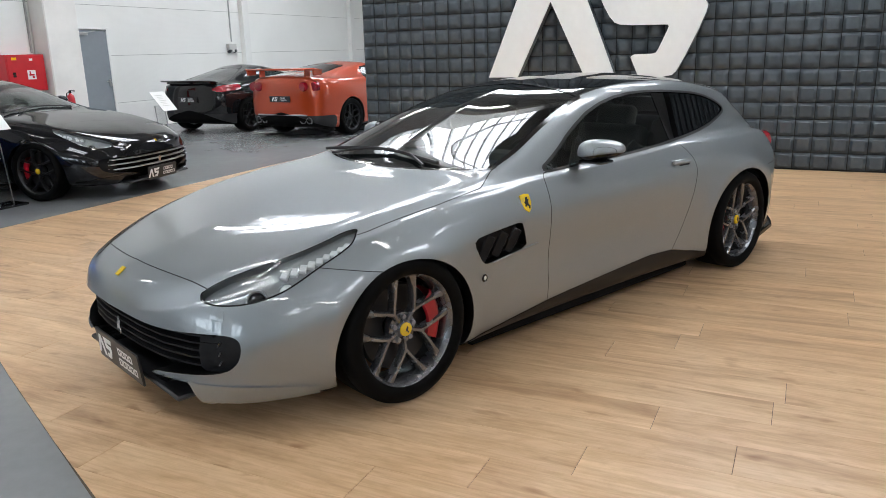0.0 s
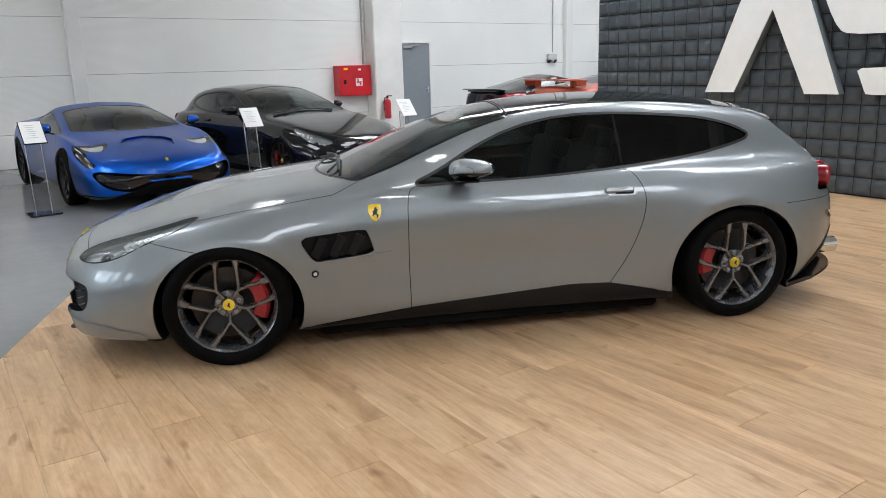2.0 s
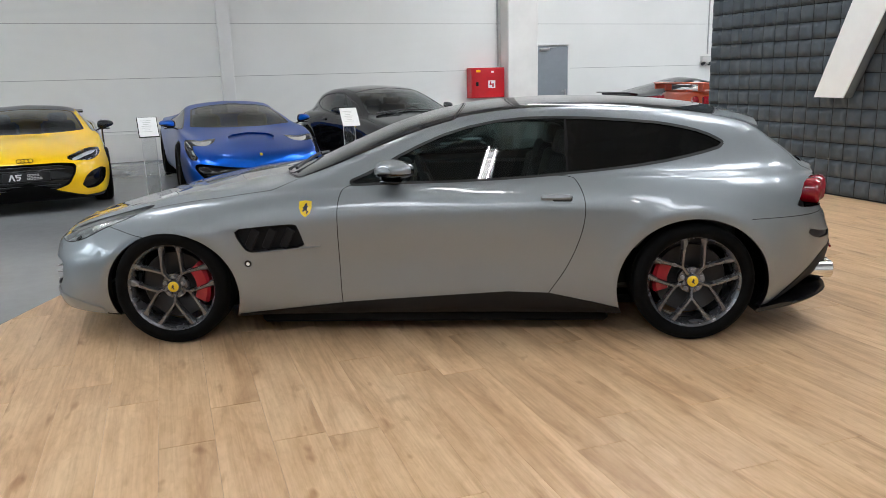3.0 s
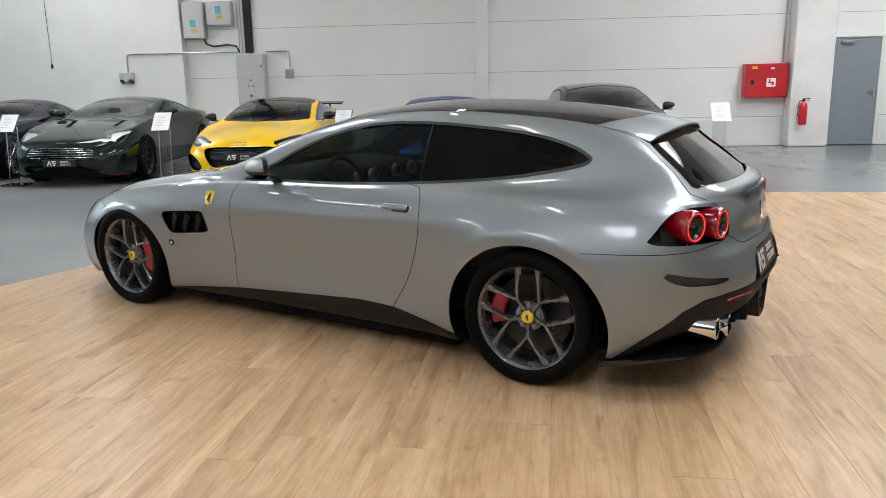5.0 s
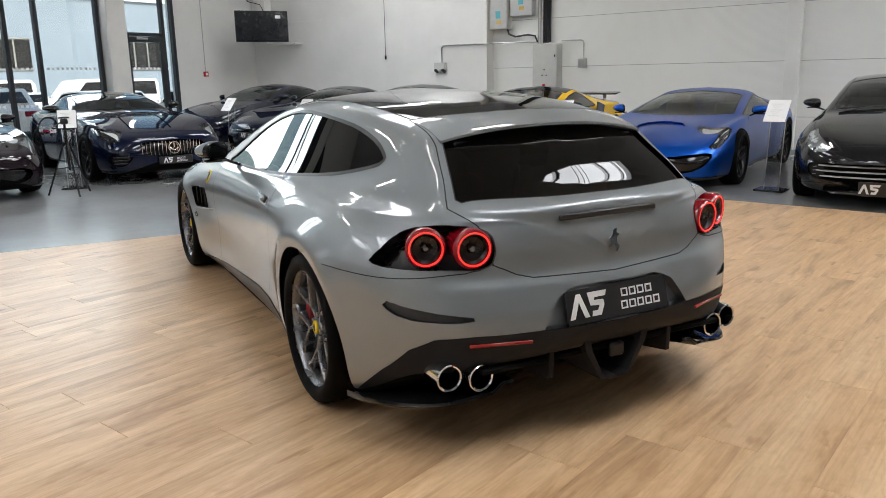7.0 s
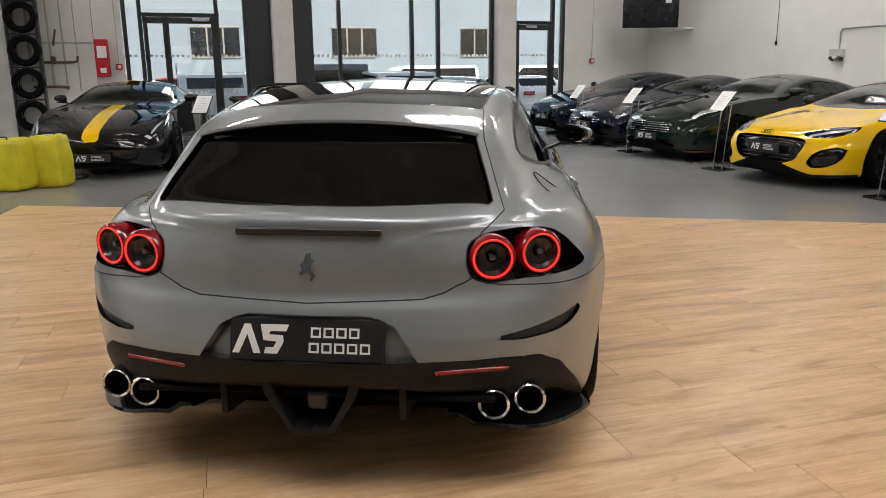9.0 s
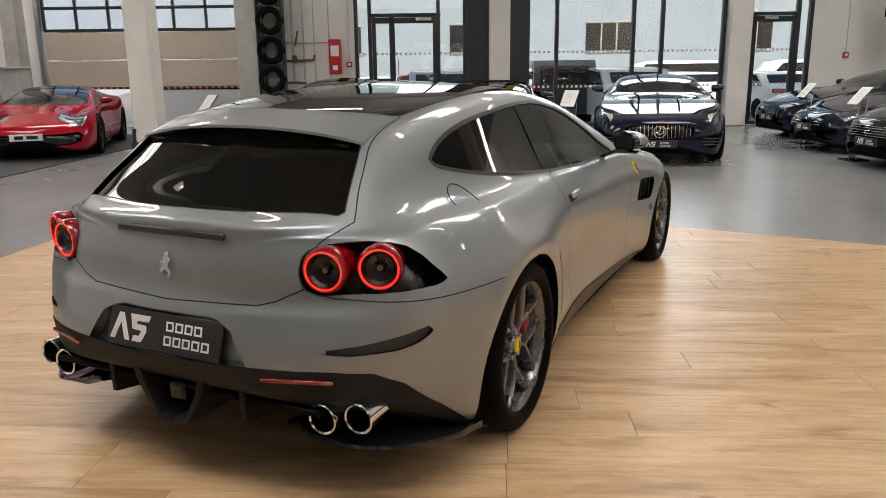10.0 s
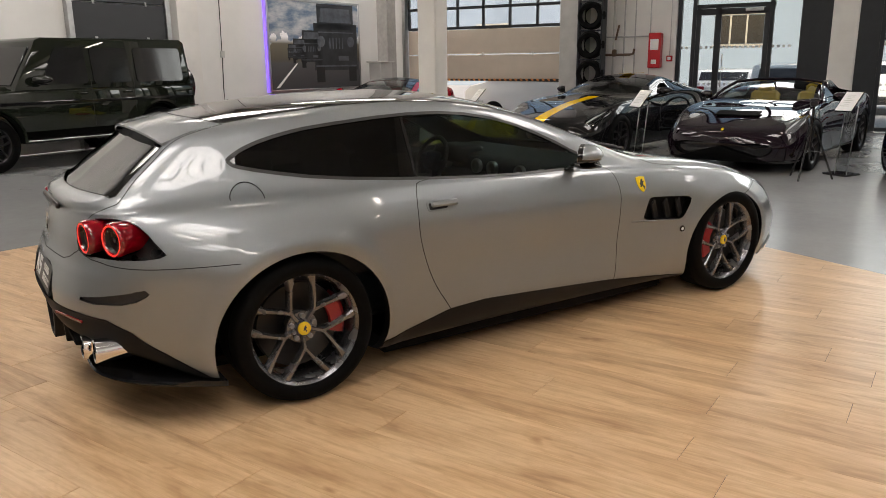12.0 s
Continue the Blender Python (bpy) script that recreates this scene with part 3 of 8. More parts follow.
def dealer_plate(parent, m, w=0.52, h=0.115):
    """A black dealer plate with a white chevron mark and bars where its words stand."""
    p = part("plate", box(bmesh.new(), (0, 0, 0), (w, 0.012, h), 0.004), PLATE, parent, "black dealer plate with a white mark", m=m)
    s = h / 0.115
    y = -0.0075
    chevron = prism([(-0.19, -0.036), (-0.172, -0.036), (-0.152, 0.012), (-0.135, -0.036), (-0.117, -0.036), (-0.144, 0.037), (-0.160, 0.037)], 0.003)
    hook = prism([(-0.118, 0.037), (-0.045, 0.037), (-0.052, 0.020), (-0.092, 0.020), (-0.096, 0.012), (-0.060, 0.010), (-0.058, -0.006), (-0.074, -0.036), (-0.108, -0.036), (-0.104, -0.020), (-0.084, -0.020), (-0.076, -0.006), (-0.110, -0.003)], 0.003)
    for bm in (chevron, hook):
        bmesh.ops.transform(bm, matrix=pose(0, y, 0) @ Matrix.Diagonal((s * 1.05, 1, s * 1.05, 1)), verts=bm.verts)
        part("plate_mark", bm, WHITE_INK, p, smooth=False)
    for row, z, n, x0 in ((0, 0.020, 4, 0.005), (1, -0.020, 5, 0.0)):
        for k in range(n):
            bm = bmesh.new()
            for dx, dz, bw, bh in ((0, 0.0108, 0.027, 0.0052), (0, -0.0108, 0.027, 0.0052), (-0.0109, 0, 0.0052, 0.0164), (0.0109, 0, 0.0052, 0.0164)):
                box(bm, (x0 + 0.034 * k + dx, 0, dz), (bw, 0.003, bh))
            bmesh.ops.transform(bm, matrix=pose(0.02 * s, y + 0.0015, z * s) @ Matrix.Diagonal((s, 1, s, 1)), verts=bm.verts)
            part("plate_bar", bm, WHITE_INK, p, smooth=False)
    return p

# ---- the display car: a long-roofed grand tourer, nose towards -x ----
def tail_shift(x, y, z):
    """Hollow of the tail panel, proud lip above it and tucked diffuser below."""
    back = np.clip((x - 2.05) / 0.3, 0, 1) * np.clip((0.92 - np.abs(y)) / 0.25, 0, 1)
    hollow = -0.012 * np.exp(-((z - 0.76) / 0.08) ** 2)
    lip = 0.014 * np.exp(-((z - 0.95) / 0.03) ** 2)
    bumper = 0.006 * np.exp(-((z - 0.53) / 0.07) ** 2)
    ledge = 0.009 / (1 + np.exp(np.clip((z - 0.69) / 0.006, -30, 30)))
    side = np.clip((0.92 - np.abs(y)) / 0.25, 0, 1)
    lean = -np.interp(z, [0.50, 0.58, 0.66, 0.72, 0.80, 0.90], [0.0, 0.012, 0.036, 0.050, 0.055, 0.085])
    return back * (hollow + lip + bumper + ledge) + np.clip((x - 1.70) / 0.65, 0, 1) * side * lean


def flank_swell(x, y, z):
    """Scalloped doors between the swollen wheel arches."""
    mid = np.clip(1 - ((x - 0.02) / 0.95) ** 2, 0, 1)
    scallop = -0.020 * mid * np.exp(-((z - 0.47) / 0.13) ** 2)
    arch = 0.012 * np.exp(-((np.hypot((x - 1.488) / 0.46, (z - 0.33) / 0.44) - 1) / 0.10) ** 2) + 0.010 * np.exp(-((np.hypot((x + 1.49) / 0.43, (z - 0.30) / 0.40) - 1) / 0.10) ** 2)
    return scallop + arch * (z < 0.9)


GT = {
    "zb": [(-2.455, 0.40), (-2.44, 0.30), (-2.41, 0.215), (-2.34, 0.165), (-2.2, 0.145), (-1.9, 0.14), (-1.0, 0.135), (1.0, 0.14), (1.85, 0.165), (2.0, 0.215), (2.15, 0.30), (2.28, 0.355), (2.37, 0.395), (2.42, 0.43), (2.445, 0.52)],
    "zh": [(-2.455, 0.47), (-2.44, 0.545), (-2.40, 0.605), (-2.3, 0.655), (-2.1, 0.715), (-1.8, 0.79), (-1.4, 0.868), (-1.1, 0.915), (-0.92, 0.94), (-0.75, 1.005), (-0.5, 1.115), (-0.2, 1.232), (0.1, 1.312), (0.4, 1.352),
           (0.75, 1.370), (1.05, 1.366), (1.4, 1.345), (1.75, 1.300), (1.93, 1.262), (2.0, 1.215), (2.2, 1.085), (2.34, 0.985), (2.40, 0.965), (2.43, 0.93), (2.445, 0.80)],
    "yd": [(-2.455, 0.0), (-2.45, 0.22), (-2.43, 0.40), (-2.38, 0.57), (-2.3, 0.705), (-2.15, 0.83), (-1.9, 0.93), (-1.5, 0.972), (-1.1, 0.955), (-0.7, 0.93), (-0.2, 0.918), (0.3, 0.922), (0.8, 0.943), (1.2, 0.978), (1.5, 0.992),
           (1.8, 0.980), (2.0, 0.934), (2.15, 0.870), (2.27, 0.768), (2.36, 0.618), (2.41, 0.46), (2.435, 0.28), (2.445, 0.0)],
    "ye": [(-2.455, 0.0), (-2.44, 0.25), (-2.38, 0.47), (-2.3, 0.59), (-2.15, 0.705), (-1.9, 0.80), (-1.5, 0.85), (-1.1, 0.86), (-0.7, 0.85), (-0.3, 0.845), (0.3, 0.845), (0.8, 0.852), (1.2, 0.872), (1.6, 0.872), (1.9, 0.83),
           (2.1, 0.775), (2.22, 0.71), (2.32, 0.60), (2.40, 0.42), (2.435, 0.22), (2.445, 0.0)],
    "ze": [(-2.455, 0.455), (-2.44, 0.50), (-2.38, 0.545), (-2.3, 0.575), (-2.15, 0.625), (-1.9, 0.705), (-1.5, 0.79), (-1.1, 0.84), (-0.7, 0.872), (-0.4, 0.888), (0.3, 0.898), (0.8, 0.922), (1.2, 0.93), (1.6, 0.925), (1.9, 0.925),
           (2.1, 0.92), (2.25, 0.915), (2.35, 0.915), (2.42, 0.90), (2.445, 0.74)],
    "yf": [(-2.455, 0.0), (-2.44, 0.15), (-2.38, 0.32), (-2.3, 0.42), (-2.15, 0.52), (-1.9, 0.62), (-1.5, 0.69), (-1.1, 0.715), (-0.85, 0.735), (-0.6, 0.725), (-0.3, 0.675), (0.0, 0.625), (0.25, 0.597), (0.6, 0.585), (0.9, 0.585),
           (1.3, 0.575), (1.7, 0.55), (1.93, 0.53), (2.0, 0.535), (2.15, 0.56), (2.3, 0.52), (2.39, 0.36), (2.43, 0.18), (2.445, 0.0)],
    "zf": [(-2.455, 0.465), (-2.44, 0.53), (-2.38, 0.59), (-2.3, 0.625), (-2.15, 0.675), (-1.9, 0.75), (-1.5, 0.838), (-1.1, 0.892), (-0.85, 0.915), (-0.6, 0.985), (-0.3, 1.10), (0.0, 1.205), (0.25, 1.265), (0.6, 1.302), (0.9, 1.308),
           (1.3, 1.288), (1.7, 1.238), (1.93, 1.195), (2.0, 1.145), (2.15, 1.05), (2.3, 0.965), (2.39, 0.945), (2.43, 0.915), (2.445, 0.77)],
    "wide": [(-2.455, 0.5), (-2.2, 0.55), (-1.6, 0.66), (-1.0, 0.76), (0.8, 0.78), (1.5, 0.70), (2.1, 0.62), (2.445, 0.55)],
    "shelf_y": [(-2.455, 0.3), (-1.0, 0.3), (-0.4, 0.16), (0.6, 0.16), (1.2, 0.26), (1.7, 0.34), (2.05, 0.34), (2.445, 0.3)],
    "shelf_z": [(-2.455, 0.3), (-1.0, 0.3), (-0.4, 0.08), (0.6, 0.08), (1.2, 0.09), (1.7, 0.10), (2.05, 0.14), (2.445, 0.3)],
    "shift": tail_shift,
    "swell": flank_swell,
    "crown": 0.70,
}
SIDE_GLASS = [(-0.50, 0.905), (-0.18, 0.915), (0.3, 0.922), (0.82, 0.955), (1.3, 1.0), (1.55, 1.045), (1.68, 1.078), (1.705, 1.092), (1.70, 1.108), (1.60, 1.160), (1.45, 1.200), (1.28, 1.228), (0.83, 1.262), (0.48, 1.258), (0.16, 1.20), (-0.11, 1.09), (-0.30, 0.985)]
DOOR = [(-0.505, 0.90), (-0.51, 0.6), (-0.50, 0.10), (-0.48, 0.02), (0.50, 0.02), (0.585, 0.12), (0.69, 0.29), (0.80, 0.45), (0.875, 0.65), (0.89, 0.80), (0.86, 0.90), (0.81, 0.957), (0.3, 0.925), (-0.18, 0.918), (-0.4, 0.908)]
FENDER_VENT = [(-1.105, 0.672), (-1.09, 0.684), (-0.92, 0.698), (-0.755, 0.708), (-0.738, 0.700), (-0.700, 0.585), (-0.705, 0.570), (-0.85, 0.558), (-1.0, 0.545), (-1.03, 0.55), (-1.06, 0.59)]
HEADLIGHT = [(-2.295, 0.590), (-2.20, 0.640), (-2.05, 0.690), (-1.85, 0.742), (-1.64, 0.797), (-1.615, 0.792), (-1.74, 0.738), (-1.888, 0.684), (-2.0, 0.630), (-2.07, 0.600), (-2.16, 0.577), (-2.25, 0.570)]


def grand_tourer(m, body, label, rims, fine=True, group=""):
    car = thing("sports_car", m, label, "car", group)
    q = 1.0 if fine else 0.5
    xs = stations(-2.455, 2.445, int(120 * q), int(26 * q))
    sk = loft(GT, xs, [max(2, int(n * q)) for n in (3, 5, 14, 14, 7, 14, 10, 9)], 4)
    full = sk
    # wheel arches
    for cx, cz, rx, rz in ((-1.490, 0.300, 0.392, 0.365), (1.488, 0.325, 0.422, 0.395)):
        cutter = 1 - np.sqrt(((sk.x - cx) / rx) ** 2 + ((sk.z - cz) / rz) ** 2)
        cutter = np.minimum(cutter, (sk.y - 0.55))
        hole, sk = sk.cut(cutter)
        lip = hole.wall(vec=(0, -0.05, 0))
        pair("arch_lip", lip, TRIM, car)
        for sg in (1, -1):
            bm = lathe([(r, -y * sg) for r, y in ((rx + 0.004, 0.34), (rx + 0.004, -0.08), (0.05, -0.09))], 40, -8, 188)
            bmesh.ops.scale(bm, vec=(1, 1, rz / rx), verts=bm.verts)
            bmesh.ops.translate(bm, vec=(cx, 0.60 * sg, cz), verts=bm.verts)
            part("wheel_housing", bm, UNDER, car)
    # underside and black sill
    # black tray added for the dark under-sill and the shadow beneath it
    part("sill_shadow_tray", boxes(((0.02, 0, 0.125), (2.05, 1.66, 0.075), 0.02), ((0.0, 0, 0.15), (3.9, 1.20, 0.05), 0.02)), UNDER, car, "black tray standing for the under-sill and its shadow")
    under, sk = sk.cut(np.minimum.reduce([0.62 - sk.s, sk.x + 2.30, 2.22 - sk.x]))
    skin_part("underbody", under.whole(), UNDER, car)
    sill_top = np.interp(sk.x, [-1.15, -0.5, 0.46, 0.70, 1.1], [0.165, 0.232, 0.292, 0.285, 0.20])
    low, sk = sk.cut(np.minimum.reduce([sill_top - sk.z, sk.x + 1.12, 1.10 - sk.x]))
    pair("side_sill", low.moved(0.004), CARBON, car, "dark satin side sill")
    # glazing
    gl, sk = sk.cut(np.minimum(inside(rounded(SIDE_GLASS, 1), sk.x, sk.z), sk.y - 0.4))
    pair("window_trim", gl.ribbon(0.009, 0.002), TRIM, car)
    pair("window_return", gl.wall(depth=0.008), TRIM, car)
    gl = gl.moved(-0.004).calm()
    rear, front = gl.cut(gl.x - 0.80 + 0.05 * (gl.z - 1.1))
    pair("door_glass", front, GLASS_SIDE, car, "lightly tinted door window")
    pair("rear_side_glass", rear, GLASS_DARK, car, "dark privacy glass")
    pair("glass_divider", gl.cut(0.011 - np.abs(gl.x - 0.80 + 0.05 * (gl.z - 1.1)))[0].moved(0.003), GLOSS_BLACK, car)
    base = -0.955 + 0.20 * (sk.y / 0.72) ** 2
    head = 0.20 - 0.05 * (sk.y / 0.6) ** 2
    ws, sk = sk.cut(np.minimum.reduce([sk.x - base, head - sk.x, (sk.s - 1.94) * 0.6, sk.z - 0.86]))
    skin_part("windscreen", ws.moved(-0.003).whole(), GLASS_SCREEN, car, "raked windscreen")
    skin_part("windscreen_band", ws.ribbon(0.014, 0.0005).whole(), GLOSS_BLACK, car)
    top = np.minimum.reduce([sk.x - 0.10, 1.79 - 0.45 * sk.y ** 2 - sk.x, (sk.s - 1.955) * 0.6])
    rf, sk = sk.cut(top)
    skin_part("roof_panel", rf.moved(-0.001).whole(), GLASS_ROOF, car, "black glass roof")
    skin_part("roof_seam", rf.ribbon(0.004).whole(), SEAM, car)
    width = 0.505 + 0.078 * (sk.x - 1.935) / 0.245
    rg, sk = sk.cut(np.minimum.reduce([sk.x - 1.895, 2.275 - 0.28 * sk.y ** 2 - sk.x, width - sk.y, sk.z - 0.935]))
    skin_part("rear_window", rg.moved(-0.012).whole(), GLASS_DARK, car, "dark sloping tailgate window")
    skin_part("rear_window_return", rg.wall(depth=0.014).whole(), GLOSS_BLACK, car)
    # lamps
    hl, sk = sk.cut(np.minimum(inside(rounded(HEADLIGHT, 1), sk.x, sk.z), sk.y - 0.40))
    pair("headlight_cover", hl, GLASS_LAMP, car, "clear headlight cover")
    pair("headlight_edge", hl.ribbon(0.0032, 0.0008), GLOSS_BLACK, car)
    pair("headlight_reflector", hl.moved(-0.022).cut(hl.x + 2.06 - 1.2 * (hl.z - 0.64))[0], LAMP_CHROME, car)
    pair("headlight_pocket", hl.moved(-0.026).cut(np.minimum(-1.97 - hl.x + 0.8 * (hl.z - 0.60), 0.5 - np.abs(hl.z)))[0], LAMP_BODY, car)
    pair("headlight_housing", hl.moved(-0.034).plus(hl.wall(depth=0.036)), LAMP_CHROME, car)
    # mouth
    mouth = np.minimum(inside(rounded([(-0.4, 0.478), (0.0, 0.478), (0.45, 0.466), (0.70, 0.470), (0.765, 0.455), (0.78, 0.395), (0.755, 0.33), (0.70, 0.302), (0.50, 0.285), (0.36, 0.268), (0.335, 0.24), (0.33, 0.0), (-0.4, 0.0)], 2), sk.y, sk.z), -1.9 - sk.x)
    gr, sk = sk.cut(mouth)
    skin_part("grille_return", gr.wall(vec=(0.12, 0, 0)).whole(), GRILLE, car)
    skin_part("grille_back", gr.moved(vec=(0.12, 0, 0)).whole(), UNDER, car)
    pair("grille_end", gr.cut(np.minimum(gr.y - 0.60, gr.z - 0.30))[0].moved(vec=(0.045, 0, 0)), GRILLE, car)
    duct, sk = sk.cut(np.minimum.reduce([0.600 - sk.y - 0.25 * (sk.z - 0.2), 0.262 - sk.z, -2.0 - sk.x]))
    pair("lower_intake", duct.moved(vec=(0.08, 0, 0)).plus(duct.wall(vec=(0.08, 0, 0))), TRIM, car, "black lower intake")
    flap_top = np.interp(sk.x, [-2.40, -2.36, -2.18, -1.93], [0.262, 0.262, 0.246, 0.204])
    flap, sk = sk.cut(np.minimum.reduce([flap_top - sk.z, -1.93 - sk.x, sk.z - 0.165]))
    pair("bumper_flap", flap.moved(0.010).plus(flap.moved(0.010).wall(depth=0.010)), body, car)
    # tail: black lower valance
    edge = np.interp(sk.y, [0, 0.25, 0.37, 0.62, 0.74, 0.81, 0.87, 0.93], [0.506, 0.510, 0.515, 0.514, 0.500, 0.45, 0.34, 0.17])
    val, sk = sk.cut(np.minimum(edge - sk.z, sk.x - 1.93))
    val = val.moved(0.003)
    if fine:
        val = val.cut(val.z - 0.20)[0]
    pair("rear_valance", val, VALANCE, car, "matt black rear valance")
    rec, sk = sk.cut(np.minimum(inside([(-0.3, 0.655), (0.262, 0.655), (0.365, 0.502), (0.36, 0.40), (-0.3, 0.40)], sk.y, sk.z), sk.x - 2.2))
    skin_part("plate_recess", rec.moved(-0.042).plus(rec.wall(depth=0.042)).whole(), body, car)
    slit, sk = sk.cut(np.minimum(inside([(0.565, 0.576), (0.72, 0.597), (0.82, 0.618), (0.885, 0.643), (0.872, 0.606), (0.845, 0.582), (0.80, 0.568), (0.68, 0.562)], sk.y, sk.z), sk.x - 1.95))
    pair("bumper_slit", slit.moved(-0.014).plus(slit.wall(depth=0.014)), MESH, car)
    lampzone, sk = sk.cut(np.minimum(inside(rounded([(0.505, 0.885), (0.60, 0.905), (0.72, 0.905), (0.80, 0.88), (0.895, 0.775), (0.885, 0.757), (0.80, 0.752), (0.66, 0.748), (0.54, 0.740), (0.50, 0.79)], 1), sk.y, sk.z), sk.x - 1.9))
    pair("lamp_recess", lampzone.moved(-0.075).plus(lampzone.wall(depth=0.076)), LAMP_DARK, car)
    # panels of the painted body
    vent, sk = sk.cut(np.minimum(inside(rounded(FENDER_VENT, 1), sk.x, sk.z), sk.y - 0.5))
    pair("vent_recess", vent.moved(-0.05).plus(vent.wall(depth=0.05)), GRILLE, car)
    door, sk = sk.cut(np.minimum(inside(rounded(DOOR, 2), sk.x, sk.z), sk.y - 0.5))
    pair("door", door, body, car)
    pair("door_gap", door.ribbon(0.0024, 0.0007), SEAM, car)
    hood_side = np.interp(sk.x, [-2.3, -2.15, -1.9, -1.6, -1.2, -0.9, -0.75], [0.58, 0.63, 0.73, 0.80, 0.815, 0.80, 0.72])
    hood, sk = sk.cut(np.minimum.reduce([sk.x + 2.305 - 0.075 * (sk.y / 0.6) ** 2, -0.70 - sk.x, hood_side - sk.y, sk.z - 0.52]))
    skin_part("bonnet", hood.whole(), body, car, "long sculpted bonnet")
    skin_part("bonnet_gap", hood.ribbon(0.0030, 0.0008).whole(), SEAM, car)
    split = np.interp(sk.x, [-2.5, -1.96, -1.89, -1.60], [1.2, 1.2, 0.690, 0.634])
    bumper, sk = sk.cut(np.minimum(split - sk.z, -1.55 - sk.x))
    skin_part("front_bumper", bumper.whole(), body, car)
    skin_part("front_bumper_gap", bumper.ribbon(0.002, 0.0006, keep=lambda p: p[2] > 0.62 and abs(p[1]) > 0.8).whole(), SEAM, car)
    rb = np.minimum(np.interp(sk.y, [0, 0.40, 0.52, 0.60, 0.98], [0.690, 0.704, 0.765, 0.735, 0.712]) - sk.z, sk.x - 1.75)
    bump2, sk = sk.cut(rb)
    skin_part("rear_bumper", bump2.whole(), body, car)
    skin_part("rear_bumper_gap", bump2.ribbon(0.0020, 0.0010, keep=lambda p: p[2] > 0.665 and p[0] > 1.78).whole(), SEAM, car)
    hatch, sk = sk.cut(np.minimum(sk.x - 1.785 + 0.45 * sk.y ** 2, np.interp(sk.z, [0.7, 0.9, 0.955, 1.164, 1.3], [0.50, 0.545, 0.615, 0.535, 0.51]) - sk.y))
    skin_part("tailgate", hatch.whole(), body, car)
    skin_part("tailgate_gap", hatch.ribbon(0.0024, 0.0008).whole(), SEAM, car)
    rear_q, fr = sk.cut(sk.x - 0.2)
    pair("rear_quarter", rear_q, body, car)
    pair("front_fender", fr, body, car)
    grand_tourer_trim(car, body, fine, full)
    # wheels and brakes
    for sg in (-1, 1):
        wheel(car, "front_wheel", (-1.495, 0.842 * sg, 0.338), 0.338, 0.235, 0.270, sg, "five", rims, fine)
        wheel(car, "rear_wheel", (1.495, 0.838 * sg, 0.352), 0.339, 0.280, 0.272, sg, "five", rims, fine)
        caliper(car, (-1.495, 0.842 * sg, 0.338), 0.270, sg, 8 if sg < 0 else 8, 70)
        caliper(car, (1.495, 0.838 * sg, 0.352), 0.270, sg, 172, 52)
    return car



